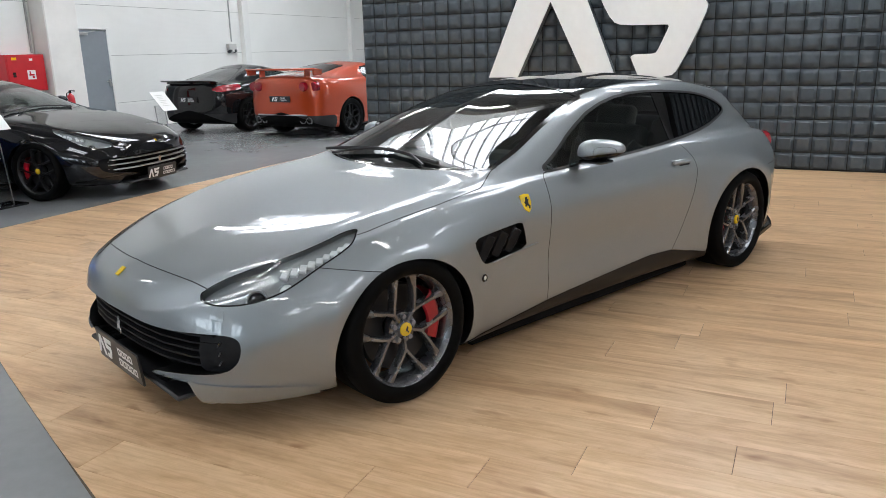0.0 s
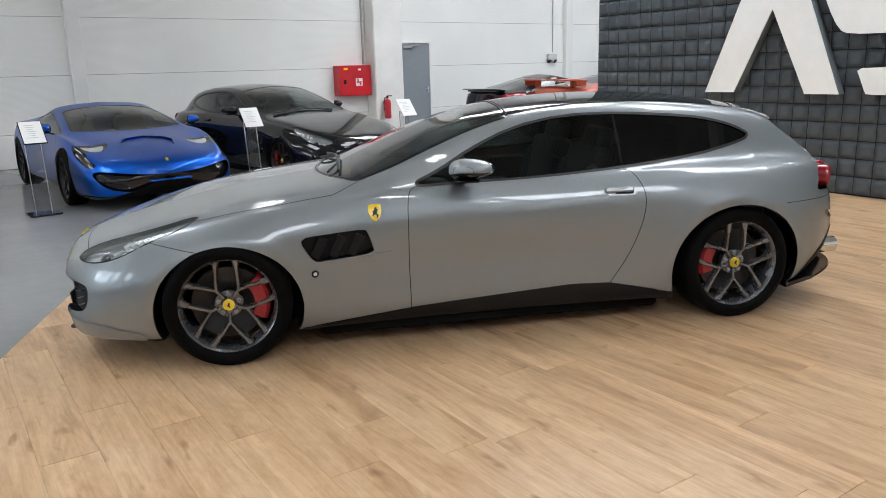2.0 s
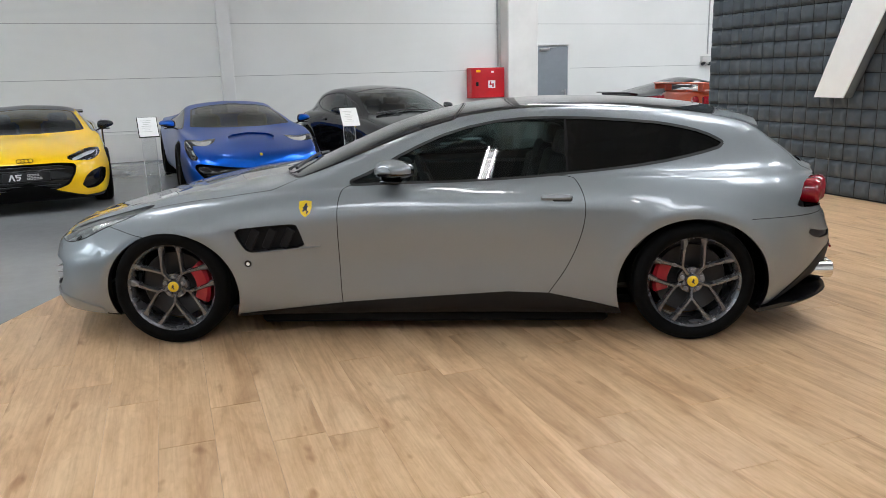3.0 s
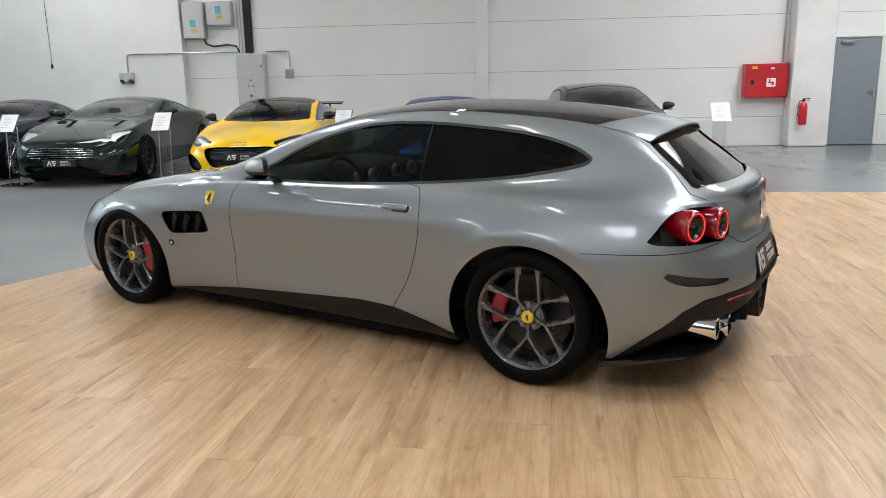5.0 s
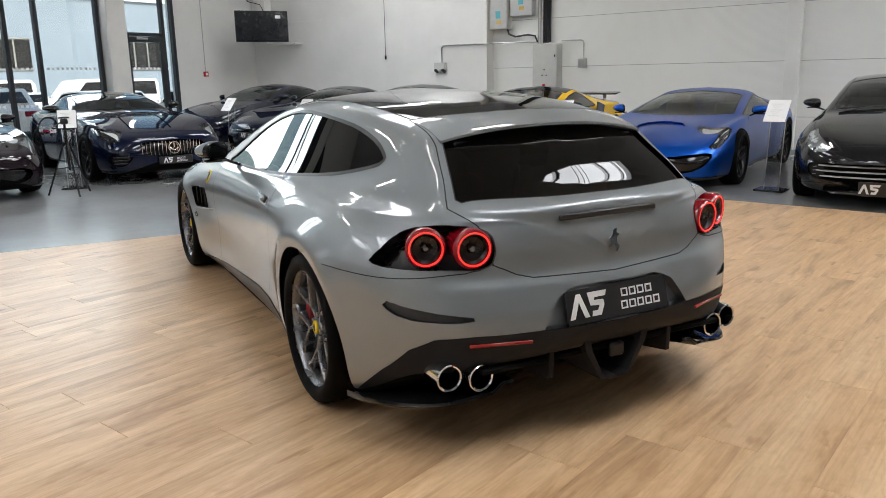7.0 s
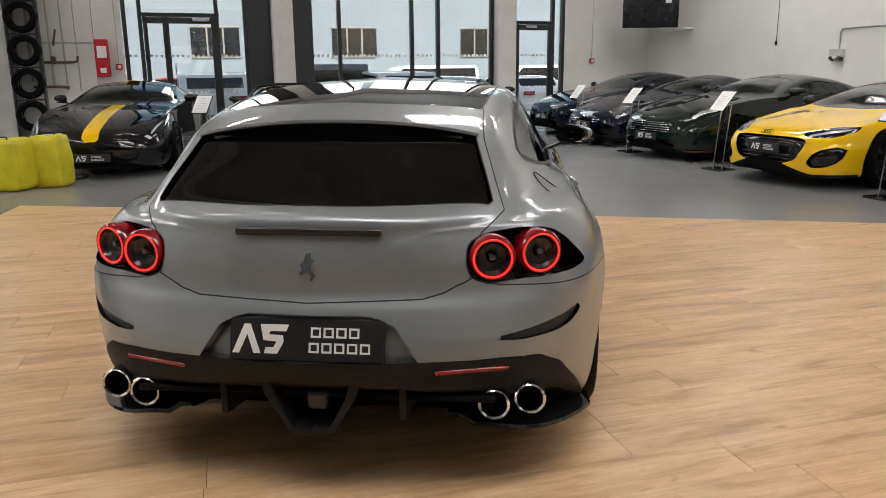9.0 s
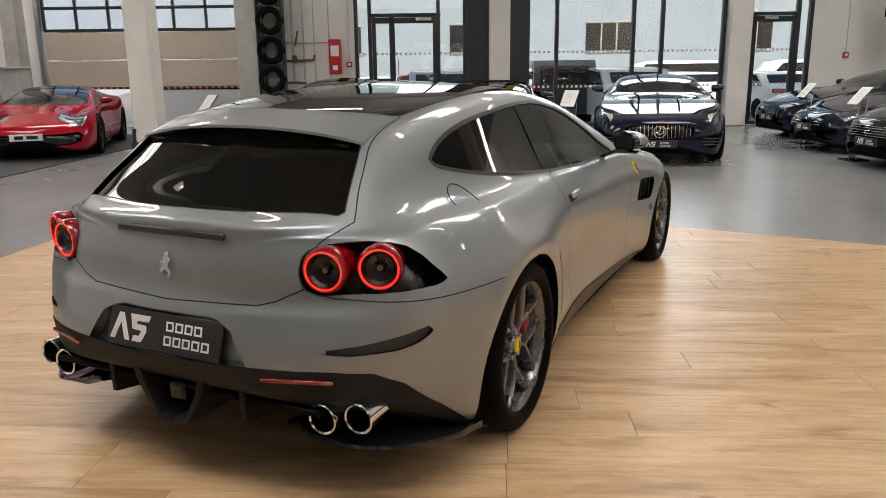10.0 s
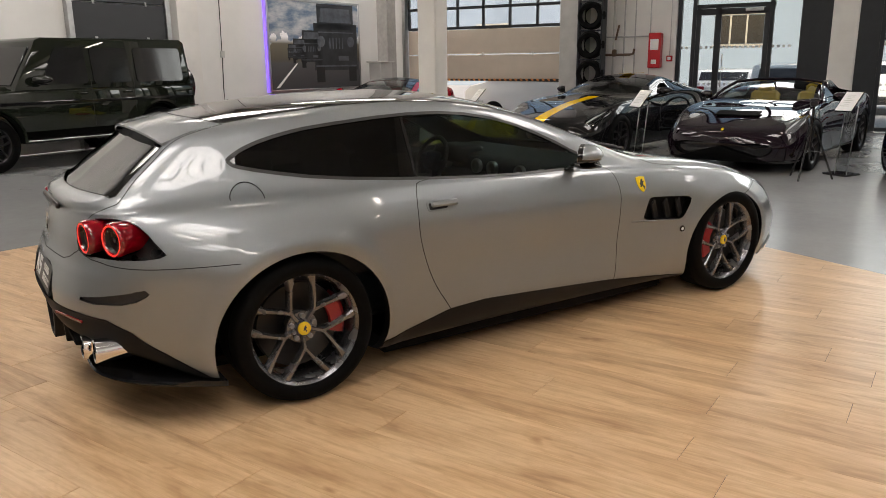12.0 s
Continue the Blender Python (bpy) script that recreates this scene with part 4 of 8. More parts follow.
def cabin(car, seat_mat):
    """Seats, dashboard, wheel and linings inside the display car."""
    part("cabin_floor", boxes(((0.45, 0, 0.27), (2.6, 1.35, 0.06), 0.02)), LEATHER, car)
    part("dashboard", boxes(((-0.42, 0, 0.86), (0.42, 1.34, 0.13), 0.05, (0, 4, 0), 3), ((-0.28, 0, 0.66), (0.22, 1.30, 0.30), 0.05), ((-0.05, 0, 0.52), (0.7, 0.24, 0.30), 0.04)), LEATHER, car, "dark leather dashboard")
    for y in (-0.60, -0.40, -0.05, 0.12, 0.40, 0.60):
        part("air_vent", lathe([(0.030, -0.012), (0.045, -0.012), (0.048, 0.0), (0.045, 0.02), (0.0, 0.02)], 20), STEEL, car, m=pose(-0.17, y, 0.845, 0, 0, 90))
    part("instrument_binnacle", boxes(((-0.25, -0.37, 0.90), (0.22, 0.34, 0.12), 0.05, (0, 0, 0), 3)), LEATHER, car)
    part("steering_wheel", lathe([(0.165 + 0.016 * math.cos(a), 0.016 * math.sin(a)) for a in np.linspace(0, 2 * math.pi, 10)], 36), LEATHER, car, m=pose(-0.02, -0.37, 0.86, 0, 0, 90) @ pose(0, 0, 0, -24, 0, 0))
    part("steering_boss", boxes(((-0.03, -0.37, 0.86), (0.05, 0.15, 0.13), 0.02, (0, -24, 0)), ((-0.03, -0.37, 0.85), (0.02, 0.31, 0.04), 0.008, (0, -24, 0))), LEATHER, car)
    for sg in (-1, 1):
        for x, back in ((0.42, 14), (1.30, 18)):
            y, k = 0.37 * sg, 1.0 if x < 1 else 0.86
            part("seat_cushion", boxes(((x, y, 0.43), (0.54 * k, 0.50 * k, 0.17), 0.06, (0, -6, 0), 3)), seat_mat, car)
            part("seat_back", boxes(((x + 0.30 * k, y, 0.74), (0.15, 0.50 * k, 0.62 * k), 0.06, (0, back, 0), 3), ((x + 0.28 * k, y - 0.22 * k, 0.70), (0.20, 0.09, 0.5 * k), 0.04, (0, back, 0)), ((x + 0.28 * k, y + 0.22 * k, 0.70), (0.20, 0.09, 0.5 * k), 0.04, (0, back, 0))), seat_mat, car)
            part("head_rest", boxes(((x + 0.40 * k, y, 1.08 if x < 1 else 1.02), (0.11, 0.27, 0.17), 0.045, (0, back, 0), 3)), seat_mat, car)
        part("door_card", boxes(((0.2, sg * 0.80, 0.66), (1.5, 0.05, 0.42), 0.02), ((0.15, sg * 0.75, 0.68), (0.8, 0.10, 0.06), 0.02)), seat_mat, car)
        part("rear_lining", boxes(((1.35, sg * 0.80, 0.72), (0.8, 0.05, 0.40), 0.02)), LEATHER, car)
    part("boot_floor", boxes(((1.95, 0, 0.80), (0.60, 1.15, 0.06), 0.02)), LEATHER, car)
    part("rear_view_mirror", boxes(((-0.08, 0, 1.20), (0.03, 0.22, 0.065), 0.012)), GLOSS_BLACK, car)
    part("roof_lining", boxes(((0.90, 0, 1.235), (1.2, 0.95, 0.02), 0.006)), LEATHER, car)


def on_skin(full, x, z=None, y=None):
    """The nearest place of the flank (x, z) or of the top (x, y), and its normal."""
    if z is not None:
        d = (full.x - x) ** 2 + (full.z - z) ** 2 + 100 * (full.y < 0.45)
    else:
        d = (full.x - x) ** 2 + (full.y - y) ** 2 + 100 * (full.s < 1.3)
    i = np.argsort(d)[:4]
    w = 1 / (d[i] + 1e-6)
    r = (full.a[i] * w[:, None]).sum(0) / w.sum()
    n = r[3:6] / np.linalg.norm(r[3:6])
    p = r[:3].copy()
    p[0] = x
    if z is not None:
        p[2] = z
    else:
        p[1] = y
    return p, n


def facing(p, n, sg=1, lift=0.0):
    """A pose whose local -y looks along the normal and whose z stays up; sg -1 mirrors it to the other flank."""
    n = Vector((n[0], n[1] * sg, n[2]))
    p = Vector((p[0], p[1] * sg, p[2])) + n * lift
    ya = -n
    za = (Vector((0, 0, 1)) - Vector((0, 0, 1)).dot(ya) * ya).normalized()
    xa = ya.cross(za)
    m = Matrix((xa, ya, za)).transposed().to_4x4()
    m.translation = p
    return m


def prancing_mark(s):
    """A small upright mark, drawn as a plain bent shape."""
    return prism([(x * s, z * s) for x, z in ((-0.5, 0.15), (-0.2, 0.35), (0.0, 0.9), (0.35, 1.0), (0.3, 0.6), (0.6, 0.45), (0.35, 0.2), (0.3, -0.2), (0.6, -0.6), (0.35, -1.0), (0.2, -0.95), (0.32, -0.62), (0.0, -0.35), (-0.35, -0.6), (-0.55, -0.5), (-0.3, -0.15))], 0.006)


def grand_tourer_trim(car, body, fine, full):
    # tail lamps
    for sg in (-1, 1):
        for x, y, z, yaw in ((2.308, 0.585, 0.824, 10), (2.226, 0.738, 0.828, 22)):
            m = pose(x, y * sg, z, 0, 0, 90 + yaw * sg)
            lamp = part("tail_light", lathe([(0.054, 0.004), (0.057, -0.003), (0.068, -0.006), (0.075, 0.004), (0.076, 0.022), (0.064, 0.16), (0.05, 0.16)], 40), LAMP_RED, car, "round red tail lamp", m=m)
            part("light_ring", lathe([(0.0560, 0.000), (0.0585, -0.0055), (0.0635, -0.0062), (0.066, -0.004)], 40), LAMP_GLOW, lamp, "lit red ring")
            part("lamp_core", lathe([(0.0, 0.030), (0.018, 0.028), (0.03, 0.018), (0.045, 0.016), (0.057, 0.0)], 32), LAMP_DARK, lamp)
            part("lamp_bulb", lathe([(0.0, 0.008), (0.010, 0.012), (0.013, 0.03)], 16), LAMP_BODY, lamp)
    # exhausts
    for sg in (-1, 1):
        for x, y, z in ((2.370, 0.594, 0.352), (2.340, 0.710, 0.364)):
            part("exhaust_tip", lathe([(0.043, 0.0), (0.048, -0.004), (0.052, 0.0), (0.052, 0.012), (0.050, 0.20), (0.043, 0.20), (0.042, 0.004)], 32), CHROME, car, "polished exhaust tip", m=pose(x, y * sg, z, 0, 0, 90))
            part("exhaust_bore", lathe([(0.0, 0.07), (0.042, 0.068), (0.043, 0.02)], 24), UNDER, car, m=pose(x, y * sg, z, 0, 0, 90))
        bm = bmesh.new()
        rows = []
        for y in np.linspace(0.44, 0.93, 12):
            k = max(0.0, (float(y) - 0.60) / 0.33)
            xe = 2.345 - 0.30 * k ** 2.2
            ze = 0.268 - 0.05 * k + (0.03 if y < 0.5 else 0.0)
            rows.append([bm.verts.new((xx, float(y) * sg, zz)) for xx, zz in ((xe, ze + 0.010), (xe + 0.006, ze), (xe - 0.01, ze - 0.012), (1.86, 0.165), (1.86, 0.19), (xe - 0.05, ze + 0.004))])
        for p, q in zip(rows[:-1], rows[1:]):
            for i in range(6):
                bm.faces.new((p[i], q[i], q[(i + 1) % 6], p[(i + 1) % 6]))
        bm.faces.new(rows[0])
        bm.faces.new(rows[-1][::-1])
        bmesh.ops.recalc_face_normals(bm, faces=bm.faces)
        part("corner_lip", bm, GLOSS_BLACK, car)
        part("reflector", boxes(((0, 0, 0), (0.24, 0.010, 0.014), 0.003)), REFLECTOR, car, m=pose(2.400, 0.525 * sg, 0.480, 0, 0, 90 + 17 * sg))
        for y0, lean in ((0.30, 4),):
            bm = prism([(2.05, 0.33), (2.405, 0.43), (2.40, 0.30), (2.05, 0.24)], 0.022, 0.003)
            bmesh.ops.translate(bm, vec=(0, y0 * sg - 0.011, 0), verts=bm.verts)
            part("diffuser_fin", bm, VALANCE, car)
        bm = bmesh.new()
        q = [(0.165, 0.43), (0.150, 0.38), (0.072, 0.252), (0.0, 0.245), (0.0, 0.262), (0.060, 0.268), (0.118, 0.38), (0.130, 0.43)]
        bm = prism([(y * sg, z) for y, z in q], 0.30, 0.003)
        part("diffuser_channel", bm, VALANCE, car, m=pose(2.425, 0, 0, 0, 0, 90))
    part("diffuser_floor", boxes(((2.12, 0, 0.33), (0.56, 1.20, 0.02), 0.005, (0, -10, 0))), UNDER, car)
    part("tow_cover", boxes(((2.40, 0.02, 0.36), (0.03, 0.07, 0.06), 0.01)), TRIM, car)
    # tail: brake light bar, mark, plate
    part("brake_light_bar", boxes(((0, 0, 0), (0.475, 0.020, 0.024), 0.005)), BRAKE_LENS, car, "smoked high brake light", m=pose(2.352, 0.0, 0.912, -8, 0, 90))
    part("tail_mark", prancing_mark(0.046), CHROME, car, "bright metal mark", m=pose(2.388, 0.0, 0.806, -6, 0, 90))
    dealer_plate(car, pose(2.422, 0.0, 0.575, -15, 0, 90), 0.505, 0.140)
    # roof spoiler over the tailgate window
    bm = bmesh.new()
    rows = []
    span = np.linspace(0.0, 0.515, 14)
    fit_a = np.polyfit(span ** 2, [on_skin(full, 1.80 - 0.09 * (y / 0.515) ** 2, y=y)[0][2] for y in span], 2)
    fit_b = np.polyfit(span ** 2, [on_skin(full, 1.87 - 0.05 * (y / 0.515) ** 2, y=y)[0][2] for y in span], 2)
    for y in np.linspace(-0.515, 0.515, 31):
        k = (y / 0.515) ** 2
        za, zb = float(np.polyval(fit_a, y * y)), float(np.polyval(fit_b, y * y))
        xt, zt = 1.995 - 0.055 * k, zb - 0.026 - 0.012 * k
        rows.append([bm.verts.new(p) for p in ((1.80 - 0.09 * k, y, za + 0.002), (1.87 - 0.05 * k, y, zb + 0.004), (xt - 0.03, y, zt + 0.010), (xt, y, zt), (xt, y, zt - 0.010), (xt - 0.05, y * 0.99, zt - 0.022), (1.86 - 0.05 * k, y * 0.98, zb - 0.05))])
    for p, q in zip(rows[:-1], rows[1:]):
        for i in range(7):
            bm.faces.new((p[i], q[i], q[(i + 1) % 7], p[(i + 1) % 7]))
    bm.faces.new(rows[0])
    bm.faces.new(rows[-1][::-1])
    bmesh.ops.recalc_face_normals(bm, faces=bm.faces)
    part("roof_spoiler", bm, body, car, "body-coloured spoiler over the window")
    part("spoiler_shadow_panel", boxes(((1.93, 0, 1.16), (0.02, 0.92, 0.05), 0.008, (0, 35, 0))), GLOSS_BLACK, car)
    # flanks
    for sg in (-1, 1):
        p, n = on_skin(full, -0.688, z=0.79)
        m = facing(p, n, sg, 0.003)
        sh = part("shield_badge", prism([(-0.035, 0.044), (0.0, 0.049), (0.035, 0.044), (0.036, 0.005), (0.024, -0.030), (0.0, -0.050), (-0.024, -0.030), (-0.036, 0.005)], 0.004, 0.001), BADGE, car, "yellow shield badge", m=m)
        part("shield_mark", prancing_mark(0.031), INK, sh, m=pose(0, -0.004, 0.0))
        p, n = on_skin(full, -1.03, z=0.482)
        mk = part("side_marker", lathe([(0.011, -0.004), (0.016, -0.006), (0.020, 0.0)], 20), GLOSS_BLACK, car, m=facing(p, n, sg, 0.003))
        part("marker_lens", lathe([(0.0, -0.005), (0.010, -0.004), (0.012, 0.0)], 16), LED, mk)
        # door handle
        p, n = on_skin(full, 0.74, z=0.832)
        m = facing(p, n, sg, 0.001)
        h = part("door_handle", boxes(((0.015 * sg, -0.014, 0.004), (0.17, 0.018, 0.032), 0.008, (0, 0, 2 * sg)), ((0.085 * sg, -0.005, 0.006), (0.016, 0.016, 0.024), 0.004)), body, car, "body-coloured door handle", m=m)
        cup = prism(fillet([(-0.085, -0.026), (0.085, -0.030), (0.085, 0.022), (-0.085, 0.026)], 0.018), 0.003)
        part("handle_cup", cup, body, h, m=pose(0, -0.003, 0))
        part("handle_gap", prism(fillet([(-0.055 - 0.02 * sg, -0.020), (0.055 - 0.02 * sg, -0.020), (0.055 - 0.02 * sg, 0.016), (-0.055 - 0.02 * sg, 0.016)], 0.012), 0.002), SEAM, h, m=pose(0, -0.0045, 0))
        # vent blades
        for k in range(3):
            x = -1.0 + 0.10 * k
            p, n = on_skin(full, x, z=0.62)
            m = facing(p, n, sg, -0.016)
            part("vent_blade", boxes(((0, 0, 0), (0.052, 0.014, 0.128), 0.005, (0, -28 * sg, 18 * sg))), GRILLE, car, m=m)
        p, n = on_skin(full, -0.79, z=0.560)
        part("vent_fin", boxes(((0, 0, 0), (0.37, 0.012, 0.009), 0.004, (0, 4.5 * sg, 0))), body, car, m=facing(p, n, sg, 0.004))
        mir = door_mirror(car, (-0.175, sg * 0.985, 1.005), sg, body, 1.0)
    # front: plate, grille, marks, wipers
    dealer_plate(car, pose(-2.440, 0.0, 0.228, 6, 0, -90), 0.525, 0.150)
    bright = body is BLACK_PAINT
    for z, w in ((0.450, 0.66), (0.418, 0.68), (0.386, 0.69), (0.354, 0.68), (0.322, 0.64)) if not bright else ((0.440, 0.66), (0.385, 0.68), (0.33, 0.64)):
        bm = bmesh.new()
        bars = []
        for y in np.linspace(-w, w, 25):
            x = np.interp(abs(y), [0, 0.22, 0.40, 0.57, 0.705, 0.78], [-2.455, -2.45, -2.43, -2.38, -2.30, -2.22]) + (0.03 if bright else 0.045)
            bars.append([bm.verts.new((x + a, y, z + b)) for a, b in ((0.0, -0.004), (0.0, 0.004), (0.045, 0.008), (0.045, 0.001))])
        for p, q in zip(bars[:-1], bars[1:]):
            for i in range(4):
                bm.faces.new((p[i], q[i], q[(i + 1) % 4], p[(i + 1) % 4]))
        bm.faces.new(bars[0])
        bm.faces.new(bars[-1][::-1])
        bmesh.ops.recalc_face_normals(bm, faces=bm.faces)
        part("grille_bar", bm, BRIGHT if bright else GRILLE, car, smooth=False)
    for sg in (-1, 1):
        for z in (0.425, 0.385, 0.345):
            part("grille_end_line", boxes(((-2.268, 0.685 * sg, z), (0.006, 0.07, 0.004), 0.001, (0, 0, 38 * sg))), STEEL, car)
        p, n = on_skin(full, -2.262, z=0.538)
        part("washer_cover", prism(fillet([(-0.030, -0.020), (0.030, -0.020), (0.026, 0.020), (-0.026, 0.020)], 0.006), 0.003, 0.0008), body, car, m=facing(p, n, sg, 0.001))
    part("grille_mark", prancing_mark(0.045), CHROME, car, "bright metal mark", m=pose(-2.425, 0.0, 0.372, 0, 0, -90))
    p, n = on_skin(full, -2.385, y=0.0)
    part("nose_badge", boxes(((0, 0, 0), (0.05, 0.034, 0.006), 0.002)), BADGE, car, "yellow enamel badge", m=pose(-2.385, 0, float(p[2]) + 0.002, 0, -38, 0))
    part("lower_lip", boxes(((-2.30, 0, 0.168), (0.20, 1.05, 0.022), 0.008)), TRIM, car)
    for sg in (-1, 1):
        part("wiper_arm", tube([(-0.90, 0.05 + 0.42 * sg, 0.955), (-0.83, 0.05 + 0.25 * sg, 0.985), (-0.80, 0.10 + 0.05 * sg, 1.0)], 0.008, 6), TRIM, car)
        part("wiper_blade", tube([(-0.84, 0.10 + 0.52 * sg, 0.965), (-0.815, 0.08 + 0.15 * sg, 0.995), (-0.81, 0.08 - 0.10 * sg, 0.998)], 0.010, 6), TRIM, car)
        # headlight innards
        for x, z, r in ((-2.13, 0.592, 0.036), (-2.02, 0.622, 0.028)):
            p, n = on_skin(full, x, z=z)
            part("projector_ring", lathe([(r, -0.002), (r * 1.12, -0.006), (r * 1.3, 0.004), (r * 1.3, 0.02)], 24), LAMP_CHROME, car, m=facing(p, n, sg, -0.022))
            part("projector_lens", lathe([(0.0, -r * 0.4), (r * 0.6, -r * 0.28), (r, 0.0)], 24), GLOSS_BLACK if r > 0.03 else LED, car, m=facing(p, n, sg, -0.022))
        for k in range(10):
            x = -2.00 + 0.036 * k
            z = 0.676 + 0.0098 * k
            p, n = on_skin(full, x, z=z)
            part("led_segment", boxes(((0, 0, 0), (0.033, 0.02, 0.046 - 0.0018 * k), 0.004, (0, -8 * sg, 0))), LED, car, m=facing(p, n, sg, -0.018))
    # fuel flap on the right shoulder
    p, n = on_skin(full, 1.664, y=0.785)
    near = full.a[(np.abs(full.x - 1.664) < 0.15) & (np.abs(full.y - 0.785) < 0.12) & (full.s > 1.3)]
    slope = lambda x, y: np.stack([np.ones_like(x), x, y, x * x, x * y, y * y], -1)
    bend = np.linalg.lstsq(slope(near[:, 0] - 1.664, near[:, 1] - 0.785), near[:, 2], rcond=None)[0]
    ca, sa = 0.074 * np.cos(np.linspace(0, 2 * math.pi, 41)), 0.074 * n[2] * np.sin(np.linspace(0, 2 * math.pi, 41))
    part("fuel_flap_gap", tube(np.stack([ca + 1.664, sa + 0.785, slope(ca, sa) @ bend], 1), 0.0024), SEAM, car)
    cabin(car, LEATHER)

# ---- other cars ----
def door_mirror(parent, c, side, mat, s=1.0):
    """A rounded mirror shell on a thin stalk; side is the sign of y."""
    here = pose(*c, 0, 0, -48 * side)

    def shell(x0, x1, grow, low):
        """A slice of the swept, rounded shell, open below low."""
        bm = bmesh.new()
        rings = []
        n = 28
        for k in range(9):
            x = x0 + (x1 - x0) * k / 8
            f = (max(0.0, 1 - (max(0.0, 0.02 - x) / 0.102) ** 2.2)) ** 0.5 * (1 + grow)
            ring = []
            for i in range(n):
                a = 2 * math.pi * i / n
                cy, cz = math.cos(a), math.sin(a)
                cy, cz = math.copysign(abs(cy) ** 0.8, cy), math.copysign(abs(cz) ** 0.8, cz)
                z = max(cz, low) * (1 - 0.22 * cy * side)
                ring.append(bm.verts.new((x * s, cy * 0.128 * f * s, (z * (0.80 if z < 0 else 1.0) + 0.12 * cy * side) * 0.060 * f * s)))
            rings.append(ring)
        for p, q in zip(rings[:-1], rings[1:]):
            for i in range(n):
                bm.faces.new((p[i], p[(i + 1) % n], q[(i + 1) % n], q[i]))
        bm.faces.new(rings[0][::-1])
        bm.faces.new(rings[-1])
        bmesh.ops.recalc_face_normals(bm, faces=bm.faces)
        bmesh.ops.transform(bm, matrix=here, verts=bm.verts)
        return bm

    ob = part("mirror", shell(-0.081, 0.020, 0.0, -0.40), mat, parent, "painted door mirror with a black rim")
    part("mirror_rim", shell(-0.070, 0.046, -0.02, -1.0), GLOSS_BLACK, ob)
    part("mirror_glass", prism(fillet([(-0.095 * s, -0.030 * s), (0.095 * s, -0.030 * s), (0.095 * s, 0.040 * s), (-0.095 * s, 0.040 * s)], 0.025 * s), 0.003), MIRROR, ob, m=here @ pose(0.050 * s, 0, 0, 0, 0, 90))
    part("mirror_base", boxes(((c[0] - 0.01, c[1] - side * 0.03 * s, c[2] - 0.056 * s), (0.12 * s, 0.15 * s, 0.016), 0.007), ((c[0] - 0.02, c[1] - side * 0.13 * s, c[2] - 0.075 * s), (0.08 * s, 0.12 * s, 0.018), 0.008, (side * 22, 0, 0))), GLOSS_BLACK, ob)
    return ob


def coupe_spec(P):
    N = -(P["wb"] / 2 + P["fo"])
    T = N + P["L"]
    W, H = P["W"], P["H"]
    fa, ra = -P["wb"] / 2, P["wb"] / 2
    zn, xc, zc, xw, xp, xr, zr, xd, zd, zt = (P[k] for k in ("zn", "xc", "zc", "xw", "xp", "xr", "zr", "xd", "zd", "zt"))
    zfe, zq = P.get("zfe", zn + 0.16), P.get("zq", zd - 0.02)
    belt = P.get("belt", zc - 0.04)
    ry = P.get("ry", 0.60)
    return {
        "N": N, "T": T,
        "zb": [(N, 0.36), (N + 0.02, 0.26), (N + 0.1, 0.16), (N + 0.3, 0.13), (T - 0.5, 0.16), (T - 0.15, 0.23), (T - 0.03, 0.32), (T, 0.45)],
        "zh": [(N, 0.44), (N + 0.03, zn - 0.10), (N + 0.12, zn - 0.03), (N + 0.3, zn + 0.03), ((N + xc) / 2 + 0.1, (zn + zc) / 2 + 0.04), (xc, zc), ((xc + xw) / 2, (zc + H) / 2 + 0.03), (xw, H - 0.045), (xp, H), (xr, zr), ((xr + xd) / 2, (zr + zd) / 2 + 0.01), (xd, zd), (T - 0.08, zt), (T - 0.02, zt - 0.04), (T, zt - 0.14)],
        "yd": [(N, 0.0), (N + 0.01, 0.25 * W), (N + 0.05, 0.55 * W), (N + 0.15, 0.76 * W), (N + 0.35, 0.90 * W), (fa, 0.985 * W), (fa + 0.7, 0.955 * W), (0.2, 0.95 * W), (ra, W), (T - 0.45, 0.97 * W), (T - 0.2, 0.90 * W), (T - 0.07, 0.78 * W), (T - 0.015, 0.5 * W), (T, 0.0)],
        "ye": [(N, 0.0), (N + 0.02, 0.2 * W), (N + 0.1, 0.55 * W), (N + 0.3, 0.74 * W), (fa, 0.87 * W), (xc, 0.88 * W), (0.2, 0.875 * W), (ra, 0.90 * W), (T - 0.4, 0.86 * W), (T - 0.12, 0.74 * W), (T - 0.02, 0.4 * W), (T, 0.0)],
        "ze": [(N, 0.43), (N + 0.03, zn - 0.16), (N + 0.3, zn - 0.03), (fa, zfe), (xc, belt), (0.3, belt + 0.02), (ra, zq), (T - 0.3, zt - 0.05), (T - 0.03, zt - 0.10), (T, zt - 0.16)],
        "yf": [(N, 0.0), (N + 0.03, 0.2 * W), (N + 0.15, 0.45 * W), (N + 0.4, 0.58 * W), (fa, 0.70 * W), (xc, 0.75 * W), ((xc + xw) / 2, 0.69 * W), (xw, ry * W + 0.02), (xp, ry * W), (xr, ry * W - 0.03), (xd, 0.60 * W), (T - 0.12, 0.55 * W), (T - 0.02, 0.3 * W), (T, 0.0)],
        "zf": [(N, 0.435), (N + 0.03, zn - 0.12), (N + 0.15, zn - 0.04), (N + 0.4, zn + 0.03), (fa, (zfe + zn + (zc - zn) * 0.55) / 2), (xc, zc - 0.03), ((xc + xw) / 2, (zc + H) / 2 - 0.05), (xw, H - 0.105), (xp, H - 0.06), (xr, zr - 0.06), (xd, zd - 0.03), (T - 0.1, zt - 0.02), (T - 0.02, zt - 0.06), (T, zt - 0.15)],
        "crown": 0.68,
    }


